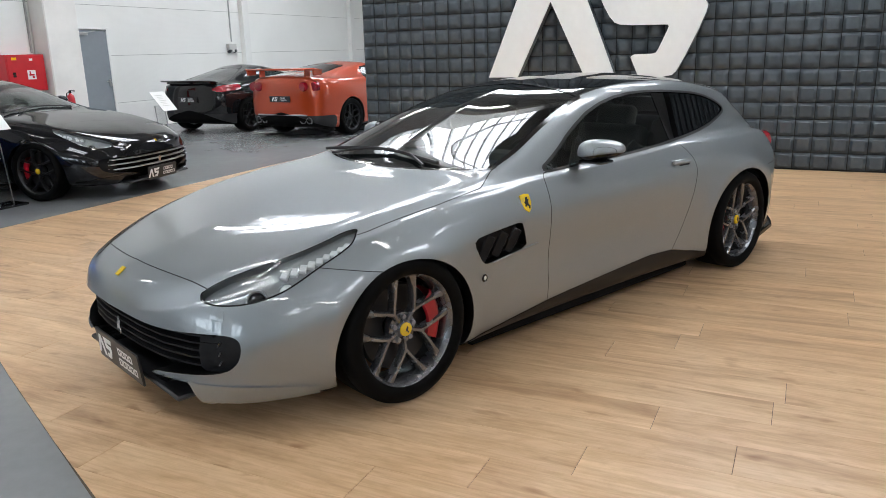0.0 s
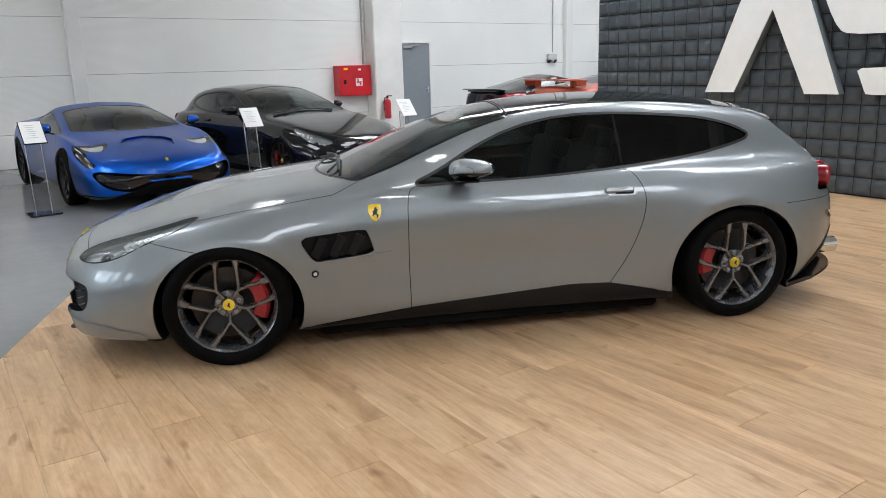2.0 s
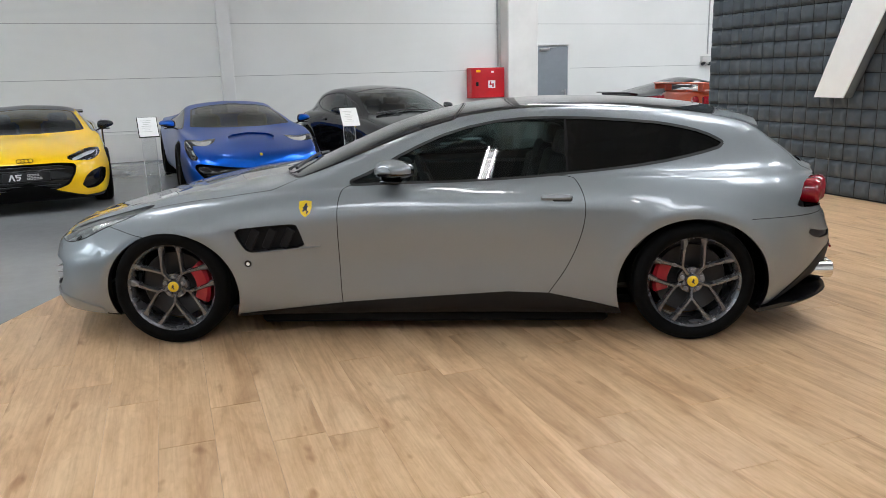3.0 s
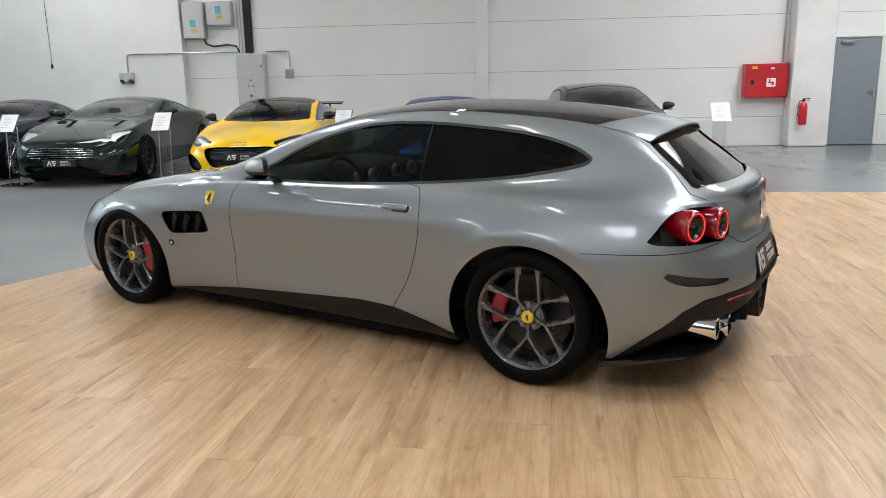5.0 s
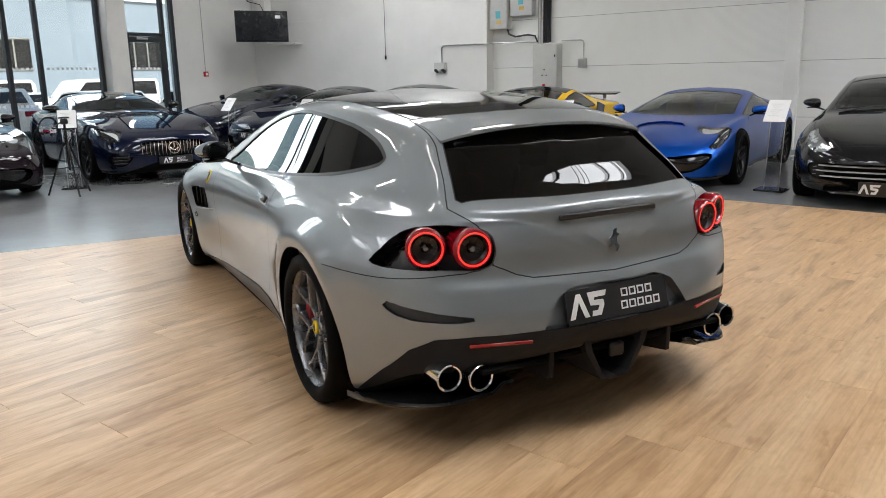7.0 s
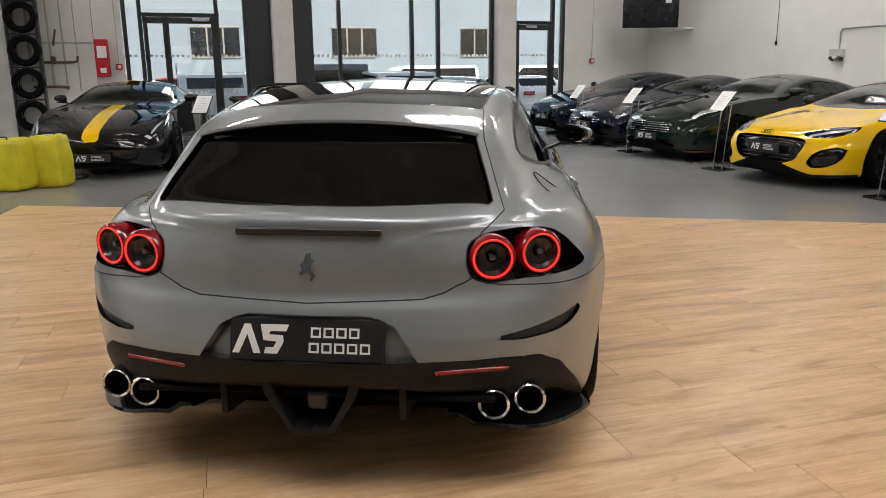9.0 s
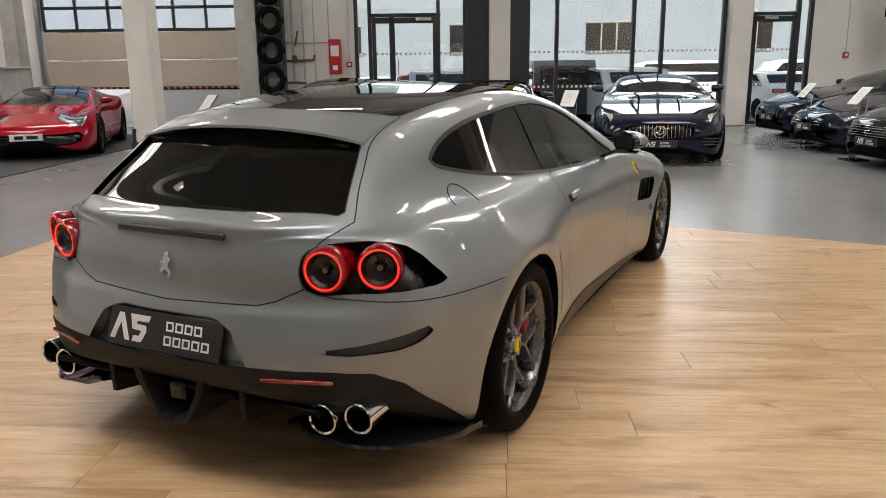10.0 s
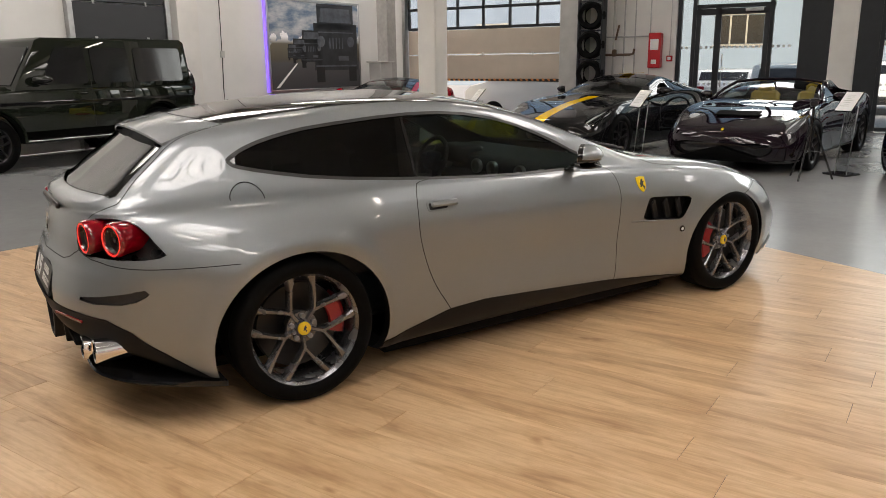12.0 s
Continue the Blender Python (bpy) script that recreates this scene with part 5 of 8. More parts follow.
def coupe(m, label, body, P, group=""):
    """A sports car, nose towards -x, from its proportions."""
    car = thing("sports_car", m, label, "car", group)
    spec = coupe_spec(P)
    N, T, W, H = spec["N"], spec["T"], P["W"], P["H"]
    fa, ra = -P["wb"] / 2, P["wb"] / 2
    sk = loft(spec, stations(N, T, 52, 12), (2, 3, 7, 8, 3, 7, 6, 5), 2)
    wr = P.get("wr", 0.345)
    for cx, r in ((fa, wr + 0.045), (ra, wr + 0.05)):
        cutter = np.minimum(1 - np.sqrt(((sk.x - cx) / r) ** 2 + ((sk.z - wr + 0.02) / r) ** 2), sk.y - 0.5)
        hole, sk = sk.cut(cutter)
        pair("arch_lip", hole.wall(vec=(0, -0.06, 0)), TRIM, car)
        for sg in (1, -1):
            bm = lathe([(q, -y * sg) for q, y in ((r + 0.004, 0.34), (r + 0.004, -0.02), (0.05, -0.04))], 24, -8, 188)
            bmesh.ops.translate(bm, vec=(cx, (W - 0.38) * sg, wr - 0.02), verts=bm.verts)
            part("wheel_housing", bm, UNDER, car)
    under, sk = sk.cut(0.62 - sk.s)
    skin_part("underbody", under.whole(), UNDER, car)
    low, sk = sk.cut(np.minimum.reduce([0.20 - sk.z, sk.x - fa - 0.3, ra - 0.3 - sk.x]))
    pair("side_sill", low, TRIM, car)
    xc, xw, xr, xd = P["xc"], P["xw"], P["xr"], P["xd"]
    if not P.get("open"):
        belt = np.interp(sk.x, [xc, 0.3, ra, T], [P.get("belt", P["zc"] - 0.04) + 0.02, P.get("belt", P["zc"] - 0.04) + 0.03, P.get("dlo", P.get("belt", P["zc"] - 0.04) + 0.07), 2])
        up = np.interp(sk.x, [xc, (xc + xw) / 2, xw, P["xp"], xr], [P["zc"] - 0.05, (P["zc"] + H) / 2 - 0.10, H - 0.155, H - 0.105, P["zr"] - 0.11])
        gl, sk = sk.cut(np.minimum.reduce([sk.z - belt, up - sk.z, P.get("xs", xr - 0.1) - sk.x - 0.5 * (sk.z - 1.0), sk.y - 0.4]))
        pair("side_window", gl.moved(-0.004), GLASS_SIDE, car)
        pair("window_trim", gl.ribbon(0.010, 0.002), GLOSS_BLACK, car)
        rg, sk = sk.cut(np.minimum.reduce([sk.x - xr - 0.04, xd - 0.04 - sk.x, (sk.s - 1.98) * 0.6]))
        skin_part("rear_window", rg.moved(-0.003).whole(), GLASS_DARK, car)
        if P.get("black_roof"):
            rf, sk = sk.cut(np.minimum.reduce([sk.x - xw + 0.03, xr + 0.04 - sk.x, (sk.s - 1.88) * 0.6]))
            skin_part("roof_panel", rf.whole(), GLOSS_BLACK, car, "black roof panel")
    base = xc - 0.02 + 0.18 * (sk.y / 0.7) ** 2
    ws, sk = sk.cut(np.minimum.reduce([sk.x - base, xw - 0.05 * (sk.y / 0.6) ** 2 - sk.x, (sk.s - 1.94) * 0.6, sk.z - 0.6]))
    skin_part("windscreen", ws.moved(-0.003).whole(), GLASS_SCREEN if not P.get("dark") else GLASS_SIDE, car)
    skin_part("windscreen_band", ws.ribbon(0.012, 0.001).whole(), GLOSS_BLACK, car)
    if P.get("open"):
        sk = sk.cut(np.minimum.reduce([sk.x - xw, xr - sk.x, sk.z - P["zc"] + 0.02]))[1]
    hl, sk = sk.cut(np.minimum(inside(rounded([(N + a, b) for a, b in P["lamp"]], 1), sk.x, sk.z), sk.y - 0.38))
    pair("headlight", hl, P.get("lamp_mat", GLASS_LAMP), car)
    pair("headlight_housing", hl.moved(-0.03), P.get("house", LAMP_BODY), car)
    pair("headlight_strip", hl.moved(-0.02).cut(0.007 - np.abs(inside(rounded([(N + a, b) for a, b in P["lamp"]], 1), hl.x, hl.z) - 0.016))[0], LED, car)
    for mouth in P["mouths"]:
        mo, sk = sk.cut(np.minimum(inside(rounded(mouth, 1), sk.y, sk.z), N + 0.65 - sk.x))
        mo = mo.moved(vec=(0.07, 0, 0)).plus(mo.wall(vec=(0.07, 0, 0)))
        if min(y for y, z in mouth) > 0.1:
            pair("intake", mo, GLOSS_BLACK, car)
        else:
            skin_part("intake", mo.whole(), GLOSS_BLACK, car)
    if P.get("split"):
        sp, sk = sk.cut(np.minimum(0.185 - sk.z, N + 0.6 - sk.x))
        skin_part("front_splitter", sp.moved(0.01).whole(), P["split"], car)
    if P.get("rear_lamp"):
        rl, sk = sk.cut(np.minimum(inside(rounded(P["rear_lamp"], 1), sk.y, sk.z), sk.x - T + 0.6))
        pair("tail_light", rl.moved(0.004), LAMP_RED, car)
    if P.get("rear_black"):
        rk, sk = sk.cut(np.minimum(P["rear_black"] - sk.z, sk.x - T + 0.5))
        pair("rear_valance", rk, TRIM, car)
    for duct in P.get("ducts", ()):
        du, sk = sk.cut(np.minimum.reduce([inside(rounded(duct, 1), sk.x, sk.y), (sk.s - 1.2) * 0.5, 0.2 - sk.x]))
        skin_part("bonnet_duct", du.moved(-0.024).plus(du.wall(depth=0.024)).whole(), body, car)
    if P.get("stripe"):
        st, sk = sk.cut(np.minimum.reduce([0.105 - np.abs(sk.y - 0.0), N + P["stripe"] - sk.x, sk.z - 0.5, sk.x - N - 0.02]))
        skin_part("stripe", st.whole(), YELLOW_PAINT, car, "yellow centre stripe")
    dr = [(xc + 0.28, 0.22), (0.55, 0.22), (0.80, 0.5), (0.83, 0.75), (0.80, 0.92), (xc + 0.30, 0.90)]
    door, sk = sk.cut(np.minimum(inside(rounded([(a + P.get("dx", 0), b) for a, b in dr], 1), sk.x, sk.z), sk.y - 0.5))
    pair("door", door, body, car)
    pair("door_gap", door.ribbon(0.003, 0.0006), SEAM, car)
    skin_part("body", sk.whole(), body, car)
    for sg in (-1, 1):
        door_mirror(car, (xc + 0.42, sg * (W + 0.02), P["zc"] + 0.06), sg, P.get("mirror", body))
        wheel(car, "front_wheel", (fa, (W - 0.135) * sg, wr), wr, 0.235, 0.265, sg, P.get("rim", "five"), P.get("rim_mat", RIM_DARK), False, P.get("cap", RIM_DARK))
        wheel(car, "rear_wheel", (ra, (W - 0.145) * sg, wr), wr, 0.27, 0.265, sg, P.get("rim", "five"), P.get("rim_mat", RIM_DARK), False, P.get("cap", RIM_DARK))
    if P.get("plate"):
        dealer_plate(car, pose(N + P["plate"][0], P["plate"][2] if len(P["plate"]) > 2 else 0, P["plate"][1], 0, 0, -90), 0.50, 0.11)
    # cabin
    seat_mat = P.get("seat", LEATHER)
    part("dashboard", boxes(((xc + 0.50, 0, P["zc"] - 0.14), (0.45, 1.25, 0.16), 0.05)), LEATHER, car)
    for sg in (-1, 1):
        y = sg * 0.37
        sx = 0.25 + P.get("dx", 0) * 1.3
        part("seat", boxes(((sx, y, 0.42), (0.5, 0.46, 0.16), 0.05), ((sx + 0.28, y, 0.72), (0.14, 0.46, 0.56), 0.05, (0, 14, 0)), ((sx + 0.36, y, 1.03), (0.10, 0.26, 0.16), 0.04, (0, 10, 0))), seat_mat, car)
    return car


def slats(car, N, items, mat):
    """Bars across a mouth: (x behind the nose, y, z, sizes)."""
    for x, y, z, sx, sy, sz in items:
        part("grille_bar", box(bmesh.new(), (N + x, y, z), (sx, sy, sz), min(sx, sy, sz) * 0.3), mat, car)


BASE = dict(L=4.6, wb=2.65, fo=1.05, W=0.97, H=1.22, zn=0.66, xc=-0.75, zc=0.92, xw=0.15, xp=0.45, xr=1.0, zr=1.15, xd=1.75, zd=0.98, zt=0.93,
            lamp=[(0.22, 0.55), (0.34, 0.62), (0.62, 0.72), (0.95, 0.80), (0.72, 0.70), (0.45, 0.58), (0.3, 0.53)],
            mouths=[[(-0.2, 0.42), (0.0, 0.42), (0.45, 0.40), (0.58, 0.34), (0.50, 0.22), (0.0, 0.20), (-0.2, 0.20)]], plate=(-0.012, 0.40))


def car_at(u, v, heading, P, label, body, group=""):
    """Sets a car with the middle of its nose at (u, v) of the hall, pointing to heading (degrees from u)."""
    N = -(P["wb"] / 2 + P["fo"])
    a = radians(heading)
    return coupe(HALL @ pose(u + N * math.cos(a), v + N * math.sin(a), -0.008, 0, 0, heading + 180), label, body, P, group)


ROW = "cars parked round the display floor"


def blue_car():
    P = {**BASE, "L": 4.61, "wb": 2.65, "fo": 1.13, "W": 0.985, "H": 1.20, "zn": 0.60, "xc": -1.05, "zc": 0.86, "xw": 0.05, "xp": 0.30, "xr": 0.85, "zr": 1.12, "xd": 1.75, "zd": 0.96, "zt": 0.93, "zfe": 0.80, "zq": 0.93, "belt": 0.83, "dx": -0.25,
         "xs": 0.75, "lamp": [(0.26, 0.525), (0.38, 0.575), (0.62, 0.685), (0.92, 0.765), (0.84, 0.69), (0.6, 0.585), (0.36, 0.50)],
         "mouths": [[(-0.3, 0.40), (0.0, 0.40), (0.36, 0.42), (0.62, 0.46), (0.80, 0.48), (0.84, 0.42), (0.72, 0.27), (0.45, 0.215), (0.0, 0.205), (-0.3, 0.205)]], "plate": None, "split": TRIM, "rim_mat": RIM_DARK, "house": GLOSS_BLACK, "ducts": [[(-2.05, -0.2), (-2.05, 0.0), (-2.0, 0.24), (-1.55, 0.34), (-1.45, 0.0), (-1.45, -0.2)]]}
    c = car_at(-0.54, 5.20, -86, P, "bright blue metallic mid-engined sports car facing the display floor", BLUE_PAINT, ROW)
    N = -(P["wb"] / 2 + P["fo"])
    part("badge", boxes(((N + 0.10, 0, 0.565), (0.05, 0.035, 0.01), 0.003, (0, -35, 0))), BADGE, c)
    part("front_wing", boxes(((N + 0.05, 0, 0.335), (0.12, 0.50, 0.025), 0.010)), BLUE_PAINT, c)
    return c


def yellow_car():
    P = {**BASE, "L": 4.43, "wb": 2.65, "fo": 1.0, "W": 0.97, "H": 1.24, "zn": 0.68, "xc": -0.98, "zc": 0.89, "xw": -0.05, "xp": 0.25, "xr": 0.70, "zr": 1.17, "xd": 1.65, "zd": 1.0, "zt": 0.97, "zfe": 0.80, "zq": 0.92, "belt": 0.86, "dx": -0.22, "xs": 0.62,
         "black_roof": True, "mirror": GLOSS_BLACK, "lamp": [(0.12, 0.615), (0.2, 0.665), (0.45, 0.715), (0.66, 0.735), (0.58, 0.675), (0.36, 0.625), (0.2, 0.595)],
         "mouths": [[(-0.2, 0.60), (0.0, 0.60), (0.50, 0.60), (0.56, 0.53), (0.42, 0.28), (0.0, 0.27), (-0.2, 0.27)], [(0.56, 0.27), (0.66, 0.46), (0.88, 0.52), (0.86, 0.34), (0.74, 0.26)]], "plate": (0.0, 0.46), "split": GLOSS_BLACK, "lamp_mat": GLASS_LAMP, "house": GLOSS_BLACK}
    c = car_at(-3.28, 5.20, -84, P, "yellow mid-engined coupe with a black roof and hexagonal grille", YELLOW_PAINT, ROW)
    N = -(P["wb"] / 2 + P["fo"])
    slats(c, N, [(0.035, 0, z, 0.012, 0.86 - abs(z - 0.5), 0.008) for z in (0.30, 0.345, 0.39, 0.53, 0.57)], TRIM)
    for k in range(4):
        part("ring_badge", lathe([(0.024, -0.003), (0.029, -0.003), (0.029, 0.003), (0.024, 0.003), (0.024, -0.003)], 16, axis="Z"), GLOSS_BLACK, c, m=pose(N + 0.05, -0.06 + 0.04 * k, 0.645, 0, -55, 0))
    for side in (-0.965, 0.965):
        part("side_blade", boxes(((0.55, side, 0.72), (0.32, 0.02, 0.46), 0.01, (0, 12, 0))), GLOSS_BLACK, c)
    part("rear_wing", boxes(((1.98, 0, 1.07), (0.26, 1.50, 0.025), 0.01, (0, -6, 0)), ((1.95, 0.5, 1.02), (0.12, 0.02, 0.10), 0.006), ((1.95, -0.5, 1.02), (0.12, 0.02, 0.10), 0.006)), GLOSS_BLACK, c)
    return c


def green_car():
    P = {**BASE, "L": 4.70, "wb": 2.74, "fo": 0.98, "W": 0.96, "H": 1.29, "zn": 0.71, "xc": -0.68, "zc": 0.97, "xw": 0.18, "xp": 0.5, "xr": 1.05, "zr": 1.24, "xd": 1.85, "zd": 1.03, "zt": 0.99, "zfe": 0.87, "zq": 0.98, "belt": 0.94, "xs": 1.15, "rim": "ten", "rim_mat": RIM_DARK, "seat": LEATHER_RED,
         "house": GLOSS_BLACK, "lamp": [(0.24, 0.66), (0.32, 0.715), (0.55, 0.79), (0.82, 0.835), (0.68, 0.775), (0.45, 0.69), (0.32, 0.645)],
         "mouths": [[(-0.2, 0.60), (0.0, 0.605), (0.40, 0.58), (0.56, 0.47), (0.40, 0.44), (0.0, 0.43), (-0.2, 0.43)], [(-0.2, 0.33), (0.0, 0.33), (0.62, 0.34), (0.60, 0.22), (0.0, 0.20), (-0.2, 0.20)]], "plate": (-0.02, 0.375), "split": REFLECTOR}
    c = car_at(-6.15, 5.32, -82, P, "dark green grand tourer with a chromed slatted grille", GREEN_PAINT, ROW)
    N = -(P["wb"] / 2 + P["fo"])
    slats(c, N, [(0.03, 0, z, 0.012, w, 0.012) for z, w in ((0.45, 0.92), (0.485, 0.98), (0.52, 0.96), (0.555, 0.88), (0.585, 0.70))], CHROME)
    part("wing_badge", boxes(((N + 0.10, 0, 0.655), (0.02, 0.14, 0.02), 0.006, (0, -40, 0))), CHROME, c)
    for sg in (-1, 1):
        part("bonnet_vent", boxes(((-1.05, 0.40 * sg, 0.945), (0.42, 0.07, 0.012), 0.005, (-6 * sg, 6, 4 * sg))), TRIM, c)
    return c


def navy_roadster():
    P = {**BASE, "L": 4.66, "wb": 2.70, "fo": 0.95, "W": 0.955, "H": 1.27, "zn": 0.66, "xc": -0.35, "zc": 0.96, "xw": 0.40, "xp": 0.68, "xr": 1.05, "zr": 1.22, "xd": 1.65, "zd": 1.0, "zt": 0.95, "zfe": 0.83, "zq": 0.95, "belt": 0.92, "xs": 1.0, "black_roof": True, "rim": "ten", "rim_mat": RIM_SILVER,
         "lamp": [(0.18, 0.56), (0.24, 0.68), (0.42, 0.76), (0.62, 0.76), (0.60, 0.66), (0.4, 0.58)],
         "mouths": [[(-0.2, 0.52), (0.0, 0.53), (0.28, 0.46), (0.22, 0.36), (0.0, 0.33), (-0.2, 0.33)], [(0.30, 0.34), (0.5, 0.38), (0.74, 0.38), (0.70, 0.22), (0.36, 0.22)]], "plate": (-0.015, 0.40)}
    c = car_at(-8.60, 5.43, -83, P, "navy blue roadster with a black soft top and clear lamps", NAVY_PAINT, ROW)
    N = -(P["wb"] / 2 + P["fo"])
    slats(c, N, [(0.03, 0.30 * s, 0.49, 0.012, 0.34, 0.014) for s in (-1, 1)] + [(0.03, 0.28 * s, 0.45, 0.012, 0.30, 0.012) for s in (-1, 1)], CHROME)
    part("star_badge", lathe([(0.060, -0.006), (0.068, -0.006), (0.068, 0.006), (0.060, 0.006), (0.060, -0.006)], 24), CHROME, c, m=pose(N - 0.005, 0, 0.50, 0, 0, 90))
    return c


def navy_coupe():
    P = {**BASE, "L": 4.80, "wb": 2.75, "fo": 1.0, "W": 0.955, "H": 1.33, "zn": 0.70, "xc": -0.65, "zc": 0.98, "xw": 0.22, "xp": 0.6, "xr": 1.2, "zr": 1.27, "xd": 1.9, "zd": 1.05, "zt": 1.0, "zfe": 0.86, "zq": 0.98, "belt": 0.95, "xs": 1.25, "rim": "ten"}
    return car_at(-11.15, 5.70, -80, P, "dark navy coupe by the glazed front", NAVY_PAINT, ROW)


def deep_blue_car():
    P = {**BASE, "L": 4.55, "wb": 2.63, "fo": 0.98, "W": 0.99, "H": 1.285, "zn": 0.70, "xc": -0.30, "zc": 0.98, "xw": 0.42, "xp": 0.72, "xr": 1.10, "zr": 1.23, "xd": 1.75, "zd": 1.02, "zt": 0.97, "zfe": 0.86, "zq": 0.96, "belt": 0.93, "xs": 1.05, "black_roof": True, "mirror": GLOSS_BLACK, "dx": 0.2, "dark": True,
         "lamp": [(0.18, 0.60), (0.26, 0.68), (0.5, 0.76), (0.78, 0.80), (0.66, 0.70), (0.4, 0.62), (0.28, 0.575)], "house": GLOSS_BLACK,
         "mouths": [[(-0.2, 0.60), (0.0, 0.60), (0.44, 0.585), (0.50, 0.50), (0.47, 0.40), (0.0, 0.37), (-0.2, 0.37)], [(0.55, 0.42), (0.86, 0.44), (0.84, 0.26), (0.66, 0.25)], [(-0.2, 0.27), (0.0, 0.27), (0.44, 0.27), (0.40, 0.19), (0.0, 0.18), (-0.2, 0.18)]], "plate": (-0.035, 0.315), "split": GLOSS_BLACK}
    c = car_at(-6.60, 2.62, -10, P, "deep blue grand tourer with an upright chrome-barred grille", AMG_PAINT, ROW)
    N = -(P["wb"] / 2 + P["fo"])
    slats(c, N, [(0.025 + 0.09 * (y / 0.45) ** 2, y, 0.485, 0.02, 0.010, 0.195) for y in np.linspace(-0.43, 0.43, 17)], CHROME)
    part("star_badge", lathe([(0.078, -0.008), (0.088, -0.008), (0.088, 0.008), (0.078, 0.008), (0.078, -0.008)], 28), CHROME, c, m=pose(N + 0.0, 0, 0.49, 0, 0, 90))
    part("star", boxes(((N, 0, 0.53), (0.014, 0.018, 0.08), 0.004), ((N, 0.034, 0.47), (0.014, 0.018, 0.08), 0.004, (120, 0, 0)), ((N, -0.034, 0.47), (0.014, 0.018, 0.08), 0.004, (-120, 0, 0))), CHROME, c)
    for sg in (-1, 1):
        slats(c, N, [(0.14, 0.70 * sg, z, 0.012, 0.26, 0.010) for z in (0.30, 0.345, 0.39)], TRIM)
        part("power_dome", boxes(((-1.05, 0.30 * sg, 0.925), (0.9, 0.03, 0.012), 0.006, (0, 5.5, -2 * sg))), AMG_PAINT, c)
    return c


def striped_car():
    P = {**BASE, "L": 4.66, "wb": 2.72, "fo": 0.98, "W": 0.985, "H": 1.276, "zn": 0.66, "xc": -0.45, "zc": 0.95, "xw": 0.35, "xp": 0.65, "xr": 1.1, "zr": 1.22, "xd": 1.85, "zd": 1.04, "zt": 0.99, "zfe": 0.85, "zq": 0.98, "belt": 0.92, "xs": 1.1, "stripe": 1.75, "dx": 0.15, "house": GLOSS_BLACK,
         "lamp": [(0.22, 0.57), (0.3, 0.64), (0.6, 0.76), (0.95, 0.83), (0.75, 0.72), (0.45, 0.60), (0.32, 0.55)], "plate": (-0.02, 0.30),
         "mouths": [[(-0.2, 0.44), (0.0, 0.44), (0.50, 0.42), (0.62, 0.36), (0.55, 0.24), (0.0, 0.22), (-0.2, 0.22)]]}
    c = car_at(-6.43, -2.81, -7, P, "gloss black sports coupe with a yellow bonnet stripe", BLACK_PAINT, ROW)
    part("roof_stripe", boxes(((0.70, 0, 1.279), (0.6, 0.20, 0.006), 0.002)), YELLOW_PAINT, c)
    return c


def plum_spider():
    P = {**BASE, "L": 4.66, "wb": 2.72, "fo": 0.98, "W": 0.985, "H": 1.22, "zn": 0.62, "xc": -0.75, "zc": 0.90, "xw": 0.02, "xp": 0.2, "xr": 1.25, "zr": 1.08, "xd": 1.7, "zd": 1.0, "zt": 0.96, "zfe": 0.82, "zq": 0.95, "belt": 0.88, "open": True, "seat": LEATHER_YELLOW,
         "lamp": [(0.25, 0.55), (0.34, 0.61), (0.62, 0.73), (0.95, 0.80), (0.78, 0.70), (0.48, 0.58), (0.34, 0.53)], "plate": None, "split": TRIM,
         "mouths": [[(-0.2, 0.40), (0.0, 0.40), (0.55, 0.42), (0.70, 0.36), (0.60, 0.22), (0.0, 0.20), (-0.2, 0.20)]]}
    c = car_at(-6.55, -0.08, -6, P, "black plum open sports car with yellow leather seats", PLUM_PAINT, ROW)
    N = -(P["wb"] / 2 + P["fo"])
    part("bonnet_duct", boxes(((N + 0.66, 0, 0.765), (0.20, 0.60, 0.02), 0.008, (0, -14, 0))), UNDER, c)
    part("badge", boxes(((N + 0.10, 0, 0.585), (0.05, 0.035, 0.01), 0.003, (0, -35, 0))), BADGE, c)
    part("screen_frame", tube([(-0.62, -0.80, 0.90), (-0.3, -0.73, 1.05), (0.0, -0.64, 1.15), (0.05, -0.3, 1.19), (0.05, 0.3, 1.19), (0.0, 0.64, 1.15), (-0.3, 0.73, 1.05), (-0.62, 0.80, 0.90)], 0.022), PLUM_PAINT, c)
    for sg in (-1, 1):
        bm = prism([(0.72, 0.9), (1.75, 0.96), (1.35, 1.06), (0.98, 1.16), (0.80, 1.14)], 0.30, 0.03)
        bmesh.ops.translate(bm, vec=(0, 0.36 * sg - 0.15, 0), verts=bm.verts)
        part("head_fairing", bm, PLUM_PAINT, c)
    return c


